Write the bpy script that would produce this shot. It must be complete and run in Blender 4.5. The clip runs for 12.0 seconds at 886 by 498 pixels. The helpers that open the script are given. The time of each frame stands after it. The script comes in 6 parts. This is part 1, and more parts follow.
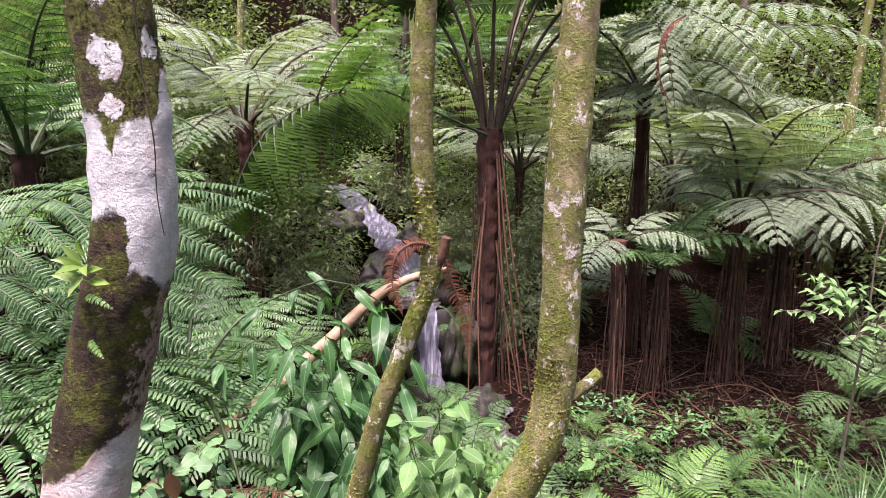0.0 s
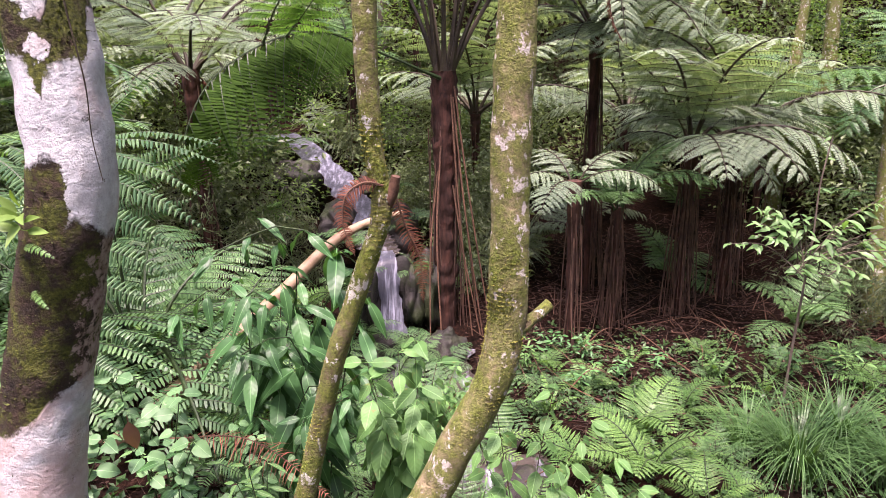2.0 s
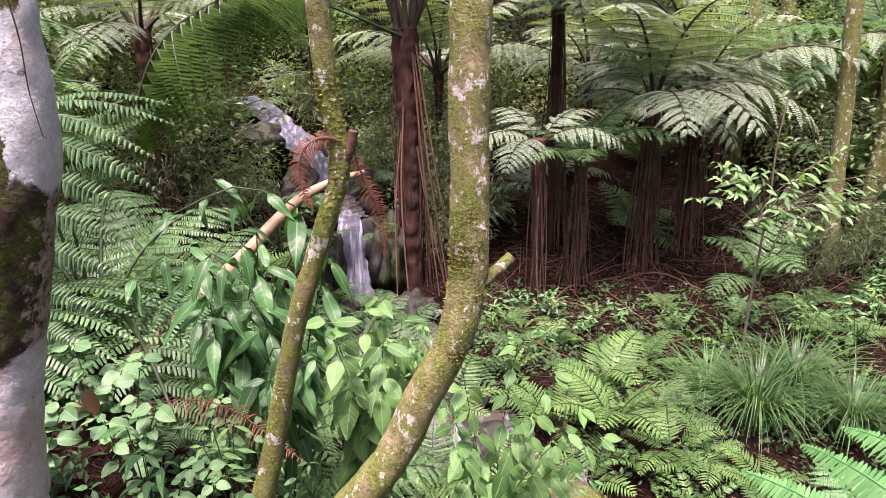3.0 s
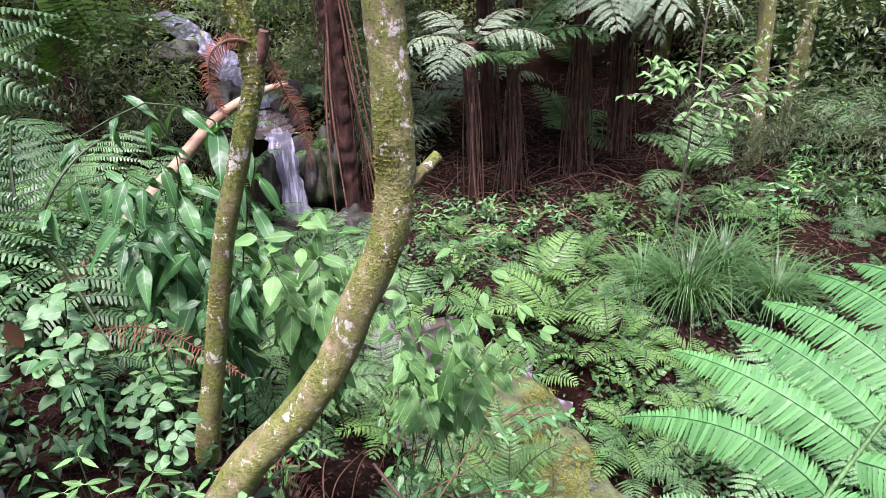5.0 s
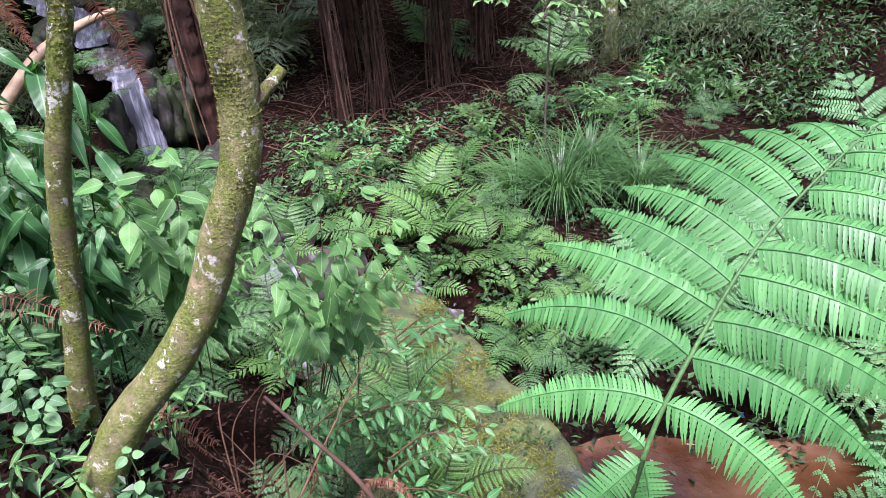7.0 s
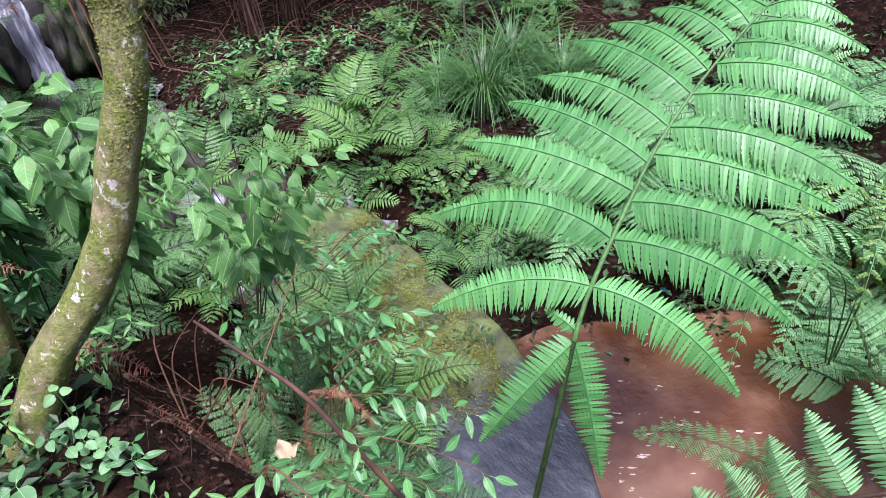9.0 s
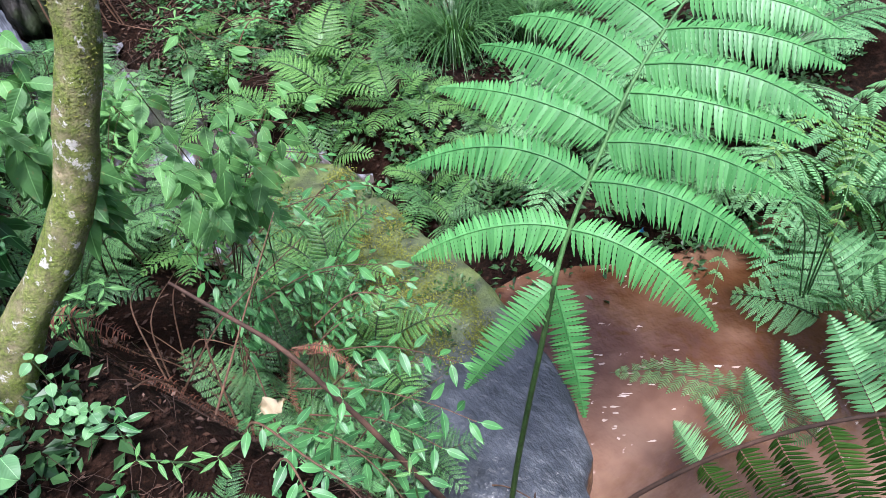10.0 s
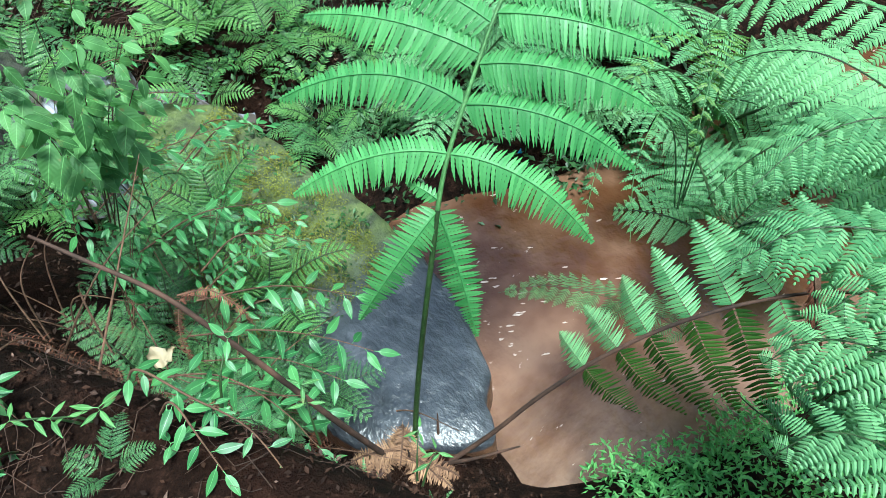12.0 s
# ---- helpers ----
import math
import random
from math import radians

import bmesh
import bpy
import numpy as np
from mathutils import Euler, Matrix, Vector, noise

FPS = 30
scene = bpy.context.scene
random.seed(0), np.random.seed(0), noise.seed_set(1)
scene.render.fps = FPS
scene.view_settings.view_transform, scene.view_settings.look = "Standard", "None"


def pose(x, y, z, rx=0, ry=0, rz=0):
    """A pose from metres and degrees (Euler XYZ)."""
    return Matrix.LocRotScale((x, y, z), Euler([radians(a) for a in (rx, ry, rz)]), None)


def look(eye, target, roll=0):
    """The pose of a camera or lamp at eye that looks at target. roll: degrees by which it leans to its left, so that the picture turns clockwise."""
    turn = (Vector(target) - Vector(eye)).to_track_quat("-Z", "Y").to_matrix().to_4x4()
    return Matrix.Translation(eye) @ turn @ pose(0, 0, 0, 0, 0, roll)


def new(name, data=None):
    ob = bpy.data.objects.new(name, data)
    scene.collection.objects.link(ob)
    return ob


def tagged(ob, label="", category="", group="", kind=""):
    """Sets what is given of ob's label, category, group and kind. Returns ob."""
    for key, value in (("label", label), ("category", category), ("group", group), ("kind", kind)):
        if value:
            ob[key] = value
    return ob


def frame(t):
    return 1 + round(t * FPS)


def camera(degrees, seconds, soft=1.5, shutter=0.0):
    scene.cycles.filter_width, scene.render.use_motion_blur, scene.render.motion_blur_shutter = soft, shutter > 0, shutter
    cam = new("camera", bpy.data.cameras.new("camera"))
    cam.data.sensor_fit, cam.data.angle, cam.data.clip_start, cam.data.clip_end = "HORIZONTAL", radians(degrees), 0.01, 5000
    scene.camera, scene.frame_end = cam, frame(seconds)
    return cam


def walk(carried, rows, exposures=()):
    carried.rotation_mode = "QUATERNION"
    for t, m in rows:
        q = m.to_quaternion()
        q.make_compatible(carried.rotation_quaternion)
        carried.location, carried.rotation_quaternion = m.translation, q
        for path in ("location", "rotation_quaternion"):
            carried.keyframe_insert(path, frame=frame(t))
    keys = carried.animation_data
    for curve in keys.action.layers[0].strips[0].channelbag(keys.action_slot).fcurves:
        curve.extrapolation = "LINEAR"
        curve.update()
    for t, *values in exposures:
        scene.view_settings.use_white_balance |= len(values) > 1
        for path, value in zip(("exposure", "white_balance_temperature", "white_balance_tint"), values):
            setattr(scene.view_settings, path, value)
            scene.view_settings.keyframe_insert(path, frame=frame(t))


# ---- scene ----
cam = camera(65.9, 12.0, soft=0.8)
PATH = [
    (0, (0.023, 0.004, 1.609), (-0.015, 1.962, 1.204), 0.6),
    (0.5, (0.028, 0.0, 1.602), (0.009, 1.953, 1.169), 0.4),
    (1, (0.033, -0.001, 1.598), (0.037, 1.943, 1.127), 0.3),
    (1.5, (0.037, -0.002, 1.592), (0.073, 1.931, 1.083), -0.1),
    (2, (0.045, -0.005, 1.587), (0.122, 1.916, 1.035), -0.6),
    (2.5, (0.053, 0.001, 1.577), (0.178, 1.903, 0.973), -0.8),
    (3, (0.06, 0.003, 1.565), (0.229, 1.884, 0.909), -1.0),
    (3.5, (0.068, 0.008, 1.555), (0.279, 1.864, 0.842), -1.1),
    (5.5, (0.095, 0.008, 1.519), (0.471, 1.737, 0.587), -3.5),
    (6, (0.105, 0.011, 1.51), (0.565, 1.7, 0.543), -3.9),
    (6.5, (0.119, 0.008, 1.498), (0.651, 1.64, 0.471), -4.3),
    (7, (0.131, 0.007, 1.49), (0.715, 1.571, 0.389), -4.8),
    (9, (0.168, -0.017, 1.453), (0.824, 1.34, 0.138), -7.0),
    (9.5, (0.174, -0.013, 1.448), (0.825, 1.293, 0.08), -7.8),
    (10, (0.173, -0.014, 1.432), (0.823, 1.236, 0.013), -8.4),
    (10.5, (0.177, -0.01, 1.421), (0.829, 1.163, -0.062), -8.2),
    (11, (0.19, -0.038, 1.413), (0.854, 1.072, -0.113), -7.6),
    (11.5, (0.194, -0.053, 1.414), (0.904, 0.991, -0.137), -6.1),
    (12, (0.203, -0.068, 1.416), (0.983, 0.911, -0.144), -4.3),
]
EXPOSURES = [(0, 2.88, 6700, 40), (3.5, 2.95, 6800, 44), (5.5, 2.86, 5900, 34), (9.5, 2.58, 5750, 24), (10.5, 2.6, 5500, 4), (12, 2.62, 5400, -8)]
walk(cam, [(t, look(eye, target, roll)) for t, eye, target, roll in PATH], EXPOSURES)

# ---- light ----
SUN_UP, SUN_ROUND = 74.0, 200.0
world = bpy.data.worlds.new("sky")
scene.world = world
world.use_nodes = True
wn = world.node_tree.nodes
sky = wn.new("ShaderNodeTexSky")
sky.sky_type, sky.sun_disc = "NISHITA", False
sky.sun_elevation, sky.sun_rotation = radians(SUN_UP), radians(SUN_ROUND)
sky.dust_density, sky.air_density = 4.0, 1.2
wn["Background"].inputs["Strength"].default_value = 0.065
world.node_tree.links.new(sky.outputs[0], wn["Background"].inputs[0])
sun = new("sun", bpy.data.lights.new("sun", "SUN"))
sun.data.energy, sun.data.angle, sun.data.color = 2.0, radians(14), (1.0, 0.96, 0.9)
sun.matrix_world = look((0, 0, 0), (-math.sin(radians(SUN_ROUND)) * math.cos(radians(SUN_UP)), -math.cos(radians(SUN_ROUND)) * math.cos(radians(SUN_UP)), -math.sin(radians(SUN_UP))))

# ---- materials ----


class Nodes:
    """A node material, written line by line."""

    def __init__(self, name):
        self.mat = bpy.data.materials.new(name)
        self.mat.use_nodes = True
        self.tree = self.mat.node_tree
        self.bsdf = self.tree.nodes["Principled BSDF"]
        self.out = self.tree.nodes["Material Output"]

    def add(self, kind):
        return self.tree.nodes.new("ShaderNode" + kind)

    def link(self, a, b):
        self.tree.links.new(a, b)

    def coords(self, which="Object"):
        return self.add("TexCoord").outputs[which]

    def noise(self, scale, detail=4.0, rough=0.55, vec=None, stretch=None):
        n = self.add("TexNoise")
        n.inputs["Scale"].default_value, n.inputs["Detail"].default_value, n.inputs["Roughness"].default_value = scale, detail, rough
        v = vec if vec is not None else self.coords()
        if stretch:
            m = self.add("Mapping")
            m.inputs["Scale"].default_value = stretch
            self.link(v, m.inputs["Vector"])
            v = m.outputs[0]
        self.link(v, n.inputs["Vector"])
        return n.outputs["Fac"]

    def ramp(self, fac, *stops):
        r = self.add("ValToRGB")
        els = r.color_ramp.elements
        while len(els) < len(stops):
            els.new(0.5)
        for e, (p, c) in zip(els, stops):
            e.position = p
            e.color = (*c, 1) if isinstance(c, tuple) else (c, c, c, 1)
        self.link(fac, r.inputs[0])
        return r.outputs[0]

    def mix(self, fac, a, b, blend="MIX"):
        m = self.add("Mix")
        m.data_type, m.blend_type = "RGBA", blend
        for v, s in ((fac, m.inputs[0]), (a, m.inputs[6]), (b, m.inputs[7])):
            if isinstance(v, (int, float)):
                s.default_value = v
            elif isinstance(v, tuple):
                s.default_value = (*v, 1)
            else:
                self.link(v, s)
        return m.outputs[2]

    def calc(self, op, a, b=0.0):
        m = self.add("Math")
        m.operation = op
        for v, s in ((a, m.inputs[0]), (b, m.inputs[1])):
            if isinstance(v, (int, float)):
                s.default_value = v
            else:
                self.link(v, s)
        return m.outputs[0]

    def bump(self, height, strength=0.5, distance=0.01):
        b = self.add("Bump")
        b.inputs["Strength"].default_value, b.inputs["Distance"].default_value = strength, distance
        self.link(height, b.inputs["Height"])
        self.link(b.outputs[0], self.bsdf.inputs["Normal"])
        return b.outputs[0]

    def set(self, color=None, rough=0.6, spec=0.5):
        if color is not None:
            if isinstance(color, tuple):
                self.bsdf.inputs["Base Color"].default_value = (*color, 1)
            else:
                self.link(color, self.bsdf.inputs["Base Color"])
        if isinstance(rough, (int, float)):
            self.bsdf.inputs["Roughness"].default_value = rough
        else:
            self.link(rough, self.bsdf.inputs["Roughness"])
        self.bsdf.inputs["Specular IOR Level"].default_value = spec
        return self


def leaf_material(name, dark, light, rough=0.45, through_light=0.35, patch=6.0, veins=0.0, aged=None, spec=0.28):
    """Leaf tissue: tone differs from leaf to leaf and in patches, and some light comes through."""
    m = Nodes(name)
    info = m.add("ObjectInfo").outputs["Random"]
    isle = m.add("NewGeometry").outputs["Random Per Island"]
    mixed = m.calc("ADD", m.calc("MULTIPLY", info, 0.45), m.calc("MULTIPLY", isle, 0.55))
    tone = m.ramp(mixed, (0.1, dark), (0.85, light))
    pos = m.add("NewGeometry").outputs["Position"]
    big = m.noise(patch, 3, vec=pos)
    tone = m.mix(m.ramp(big, (0.35, 0.0), (0.7, 0.55)), tone, tuple(c * 0.62 for c in dark))
    if aged:
        spots = m.noise(patch * 9, 3, vec=pos)
        tone = m.mix(m.ramp(spots, (0.62, 0.0), (0.74, 0.8)), tone, aged)
    fine = m.noise(60, 4, vec=pos)
    if veins:
        xyz = m.add("SeparateXYZ")
        m.link(m.coords(), xyz.inputs[0])
        side = m.calc("ABSOLUTE", xyz.outputs["Y"])
        ribs = m.calc("SINE", m.calc("MULTIPLY", m.calc("SUBTRACT", xyz.outputs["X"], m.calc("MULTIPLY", side, 0.9)), 62.0))
        mid = m.calc("LESS_THAN", side, 0.008)
        rel = m.calc("ADD", m.calc("MULTIPLY", ribs, veins), m.calc("MULTIPLY", fine, 0.4))
        tone = m.mix(m.calc("MULTIPLY", mid, 0.4), tone, tuple(min(1, c * 1.7 + 0.05) for c in light))
        m.bump(rel, 0.35, 0.004)
    else:
        m.bump(fine, 0.35, 0.003)
    m.set(tone, rough, spec)
    tr = m.add("BsdfTranslucent")
    m.link(m.mix(1.0, tone, (1.35, 1.5, 0.55), "MULTIPLY"), tr.inputs["Color"])
    mx = m.add("MixShader")
    mx.inputs[0].default_value = through_light
    m.link(m.bsdf.outputs[0], mx.inputs[1])
    m.link(tr.outputs[0], mx.inputs[2])
    m.link(mx.outputs[0], m.out.inputs["Surface"])
    return m.mat


def wood_material(name, dark, light, scale=30, stretch=(1, 1, 0.15), rough=0.8):
    m = Nodes(name)
    n = m.noise(scale, 6, 0.65, stretch=stretch)
    n2 = m.noise(4, 3)
    m.set(m.mix(m.ramp(n2, (0.4, 0.0), (0.7, 0.7)), m.ramp(n, (0.3, dark), (0.7, light)), tuple(c * 0.6 for c in dark)), rough, 0.3)
    m.bump(n, 0.8, 0.006)
    return m.mat


def bark_material(name, base_a, base_b, lichen, lichen_at, moss_at, moss_col=(0.115, 0.155, 0.02)):
    """Bark with crusts of pale lichen and cushions of moss, each with its own outline."""
    m = Nodes(name)
    fine = m.noise(90, 5, 0.7)
    bark = m.ramp(m.noise(28, 5, 0.6, stretch=(1, 1, 0.5)), (0.3, base_a), (0.7, base_b))
    crust = m.noise(30, 8, 0.72, stretch=(1, 1, 0.7))
    spot = m.calc("MAXIMUM", m.ramp(crust, (lichen_at, 0.0), (lichen_at + 0.025, 1.0)), m.ramp(m.noise(15, 8, 0.70), (0.60, 0.0), (0.63, 1.0)))
    pale = m.ramp(fine, (0.3, tuple(c * 0.75 for c in lichen)), (0.75, lichen))
    mossy = m.noise(16, 8, 0.74, vec=m.add("NewGeometry").outputs["Position"])
    green = m.ramp(mossy, (moss_at - 0.06, 0.0), (moss_at + 0.05, 0.6), (moss_at + 0.2, 1.0))
    mcol = m.ramp(m.noise(140, 3), (0.3, tuple(c * 0.45 for c in moss_col)), (0.75, tuple(c * 1.5 for c in moss_col)))
    col = m.mix(green, bark, mcol)
    col = m.mix(m.calc("MULTIPLY", spot, 0.92), col, pale)
    m.set(col, 0.85, 0.25)
    rel = m.calc("ADD", m.calc("MULTIPLY", fine, 0.5), m.calc("MULTIPLY", green, m.calc("ADD", m.noise(220, 2), 0.4)))
    m.bump(rel, 0.9, 0.012)
    return m.mat


def birch_material():
    """Thick trunk: chalky white crust, broad dark mossy zones, rusty brown margins. Its map runs across the trunk (u) and up it (v)."""
    m = Nodes("white_crusted_bark")
    uv = m.add("SeparateXYZ")
    m.link(m.coords("UV"), uv.inputs[0])
    wob = m.calc("ADD", m.calc("MULTIPLY", m.calc("SUBTRACT", m.noise(7, 4, 0.6), 0.5), 0.10), m.calc("MULTIPLY", m.calc("SUBTRACT", m.noise(30, 8, 0.75), 0.5), 0.10))
    u = m.calc("ADD", uv.outputs["X"], m.calc("MULTIPLY", wob, 2.4))
    z = m.calc("ADD", uv.outputs["Y"], wob)

    def above(*stops):
        """1 where the trunk is higher than a margin that changes round it."""
        margin = m.ramp(u, *[(a, h / 2.0) for a, h in stops])
        return m.ramp(m.calc("ADD", m.calc("MULTIPLY", m.calc("SUBTRACT", m.calc("DIVIDE", z, 2.0), margin), 30.0), 0.5), (0.40, 0.0), (0.60, 1.0))

    def blot(cu, cz, ru, rz):
        a = m.calc("DIVIDE", m.calc("SUBTRACT", u, cu), ru)
        c = m.calc("DIVIDE", m.calc("SUBTRACT", z, cz), rz)
        return m.ramp(m.calc("ADD", m.calc("MULTIPLY", a, a), m.calc("MULTIPLY", c, c)), (0.85, 1.0), (1.0, 0.0))

    white = m.calc("MULTIPLY", above((0.0, 1.256), (0.30, 1.277), (0.40, 1.235), (0.46, 1.15), (1.0, 1.115)), m.calc("SUBTRACT", 1.0, above((0.0, 1.47), (0.2, 1.45), (0.28, 1.39), (0.36, 1.44), (0.5, 1.46), (0.84, 1.47), (0.92, 1.55), (1.0, 1.56))))
    white = m.calc("MAXIMUM", white, m.calc("SUBTRACT", 1.0, above((0.0, 0.69), (0.40, 0.735), (0.55, 0.79), (1.0, 0.825))))
    for spot in ((0.36, 1.577, 0.20, 0.042), (0.34, 1.487, 0.14, 0.02), (0.36, 1.72, 0.26, 0.045), (0.86, 1.60, 0.10, 0.03), (0.5, 1.95, 0.3, 0.12)):
        white = m.calc("MAXIMUM", white, blot(*spot))
    pits = m.ramp(m.noise(24, 8, 0.78), (0.62, 1.0), (0.66, 0.0))
    white = m.calc("MULTIPLY", white, pits)
    fine = m.noise(120, 5, 0.7)
    pale = m.ramp(m.noise(45, 6, 0.7), (0.25, (0.32, 0.34, 0.34)), (0.7, (0.60, 0.63, 0.64)))
    rosy = m.ramp(m.calc("ADD", m.noise(10, 4), m.ramp(uv.outputs["Y"], (0.80, 0.14), (0.84, 0.0), (1.10, 0.16), (1.25, 0.0))), (0.52, 0.0), (0.72, 0.6))
    pale = m.mix(rosy, pale, (0.42, 0.28, 0.24))
    dark = m.ramp(m.noise(22, 6, 0.7), (0.3, (0.010, 0.008, 0.006)), (0.55, (0.030, 0.019, 0.012)), (0.8, (0.08, 0.05, 0.034)))
    moss_ = m.ramp(m.calc("ADD", m.noise(13, 7, 0.72), m.calc("MULTIPLY", above((0.0, 1.42), (1.0, 1.42)), 0.07)), (0.46, 0.0), (0.58, 0.95))
    dark = m.mix(moss_, dark, m.ramp(m.noise(150, 3), (0.3, (0.02, 0.028, 0.004)), (0.8, (0.12, 0.14, 0.02))))
    speck = m.ramp(m.calc("ADD", m.noise(30, 7, 0.78), m.calc("SUBTRACT", m.calc("MULTIPLY", m.calc("SUBTRACT", u, 0.75), 0.7), m.calc("MULTIPLY", above((0.0, 1.3), (1.0, 1.3)), 0.2))), (0.55, 0.0), (0.60, 0.85))
    dark = m.mix(speck, dark, m.ramp(m.noise(60, 4), (0.35, (0.16, 0.09, 0.075)), (0.65, (0.40, 0.31, 0.28))))
    m.set(m.mix(white, dark, pale), 0.85, 0.25)
    m.bump(m.calc("ADD", m.calc("MULTIPLY", white, 0.9), m.calc("ADD", fine, m.noise(40, 5))), 0.95, 0.010)
    return m.mat


def soil_material():
    m = Nodes("leaf_litter_soil")
    pos = m.add("NewGeometry").outputs["Position"]
    n1, n2, n3 = m.noise(1.7, 4, vec=pos), m.noise(22, 6, 0.7, vec=pos), m.noise(90, 4, 0.7, vec=pos)
    col = m.ramp(n2, (0.25, (0.0025, 0.0016, 0.0013)), (0.5, (0.008, 0.0044, 0.003)), (0.78, (0.05, 0.024, 0.016)))
    col = m.mix(m.ramp(n1, (0.45, 0.0), (0.65, 0.5)), col, (0.018, 0.007, 0.0045))
    m.set(col, m.ramp(n3, (0.3, 0.8), (0.7, 1.0)), 0.05)
    m.bump(m.calc("ADD", n2, n3), 0.9, 0.03)
    return m.mat


def slab_material():
    """Worn concrete, greened by algae where it lies higher and dry, bare and wet where water runs."""
    m = Nodes("mossy_concrete")
    pos = m.add("NewGeometry").outputs["Position"]
    xyz = m.add("SeparateXYZ")
    m.link(pos, xyz.inputs[0])
    grey = m.ramp(m.noise(6, 7, 0.72, vec=pos), (0.3, (0.010, 0.011, 0.014)), (0.5, (0.026, 0.028, 0.034)), (0.72, (0.065, 0.068, 0.078)))
    moss = m.ramp(m.noise(9, 6, 0.7, vec=pos), (0.32, (0.008, 0.010, 0.004)), (0.5, (0.045, 0.060, 0.013)), (0.72, (0.11, 0.14, 0.03)))
    edge = m.calc("ADD", xyz.outputs["Y"], m.calc("MULTIPLY", m.noise(5, 5, vec=pos), 0.6))
    fac = m.ramp(m.calc("DIVIDE", edge, 4.0), (0.46, 0.0), (0.53, 0.9))
    col = m.mix(fac, grey, moss)
    side = m.calc("LESS_THAN", xyz.outputs["Z"], -1.175)
    col = m.mix(side, col, m.ramp(m.noise(20, 5, vec=pos), (0.3, (0.03, 0.014, 0.008)), (0.7, (0.09, 0.045, 0.025))))
    wet = m.ramp(m.calc("DIVIDE", edge, 4.0), (0.44, 0.30), (0.60, 0.55))
    m.set(col, wet, 0.5)
    streak = m.noise(17, 4, 0.6, vec=pos, stretch=(1.2, 0.7, 1.0))
    grit = m.calc("MULTIPLY", m.noise(60, 5, 0.7, vec=pos), fac)
    m.bump(m.calc("ADD", grit, m.calc("MULTIPLY", streak, 1.2)), 0.6, 0.022)
    return m.mat


def rock_material():
    m = Nodes("wet_mossy_rock")
    pos = m.add("NewGeometry").outputs["Position"]
    grey = m.ramp(m.noise(9, 6, 0.7, vec=pos), (0.3, (0.006, 0.005, 0.005)), (0.7, (0.03, 0.026, 0.023)))
    col = m.mix(m.ramp(m.noise(4, 5, vec=pos), (0.46, 0.0), (0.62, 0.8)), grey, (0.018, 0.028, 0.007))
    m.set(col, 0.6, 0.3)
    m.bump(m.noise(40, 5, 0.7, vec=pos), 0.7, 0.02)
    return m.mat


def pool_material():
    """Muddy water: paler over shallows and reflected sky, with small drifting flecks of foam."""
    m = Nodes("muddy_water")
    pos = m.add("NewGeometry").outputs["Position"]
    body = m.ramp(m.noise(1.5, 4, vec=pos), (0.30, (0.026, 0.010, 0.005)), (0.48, (0.055, 0.022, 0.010)), (0.70, (0.15, 0.085, 0.055)))
    xyz = m.add("SeparateXYZ")
    m.link(pos, xyz.inputs[0])
    # bed shelves up, sandy, towards the near bank; pale tint includes painted sky reflection
    near = m.calc("ADD", m.calc("ADD", xyz.outputs["Y"], m.calc("MULTIPLY", xyz.outputs["X"], 0.55)), m.calc("MULTIPLY", m.noise(6, 6, 0.7, vec=pos, stretch=(0.7, 1.6, 1.0)), 1.3))
    body = m.mix(m.ramp(m.calc("DIVIDE", near, 4.0), (0.40, 0.6), (0.58, 0.0)), body, (0.17, 0.11, 0.08))
    fleck = m.ramp(m.noise(13, 5, 0.6, vec=pos, stretch=(1.0, 2.2, 1.0)), (0.68, 0.0), (0.72, 0.5))
    m.set(m.mix(fleck, body, (0.5, 0.40, 0.36)), 0.05, 0.6)
    m.bsdf.inputs["IOR"].default_value = 1.33
    m.bump(m.calc("ADD", m.noise(7, 3, vec=pos), m.calc("MULTIPLY", m.noise(24, 2, vec=pos), 0.5)), 0.55, 0.02)
    return m.mat


def water_material(name, body, rough=0.08, ripple=9.0, strength=0.35, foam=0.0, clear=0.0, flow=(1.0, 0.2, 0.3)):
    m = Nodes(name)
    pos = m.add("NewGeometry").outputs["Position"]
    n = m.noise(ripple, 3, 0.5, vec=pos)
    n2 = m.noise(ripple * 3.1, 2, 0.5, vec=pos)
    tint = m.mix(m.ramp(m.noise(2.6, 3, vec=pos), (0.35, 0.0), (0.7, 1.0)), body, tuple(c * 0.55 for c in body))
    if foam:
        streak = m.noise(15, 4, 0.6, vec=pos, stretch=flow)
        white = m.ramp(streak, (0.54 - foam * 0.4, 0.0), (0.94 - foam * 0.4, 0.9))
        tint = m.mix(white, tint, (0.38, 0.40, 0.48))
        m.set(tint, m.mix(white, (rough,) * 3, (0.6,) * 3), 0.5)
    else:
        m.set(tint, rough, 0.5)
    m.bsdf.inputs["IOR"].default_value = 1.33
    if clear:
        m.bsdf.inputs["Transmission Weight"].default_value = clear
    m.bump(m.calc("ADD", n, m.calc("MULTIPLY", n2, 0.4)), strength, 0.03)
    return m.mat


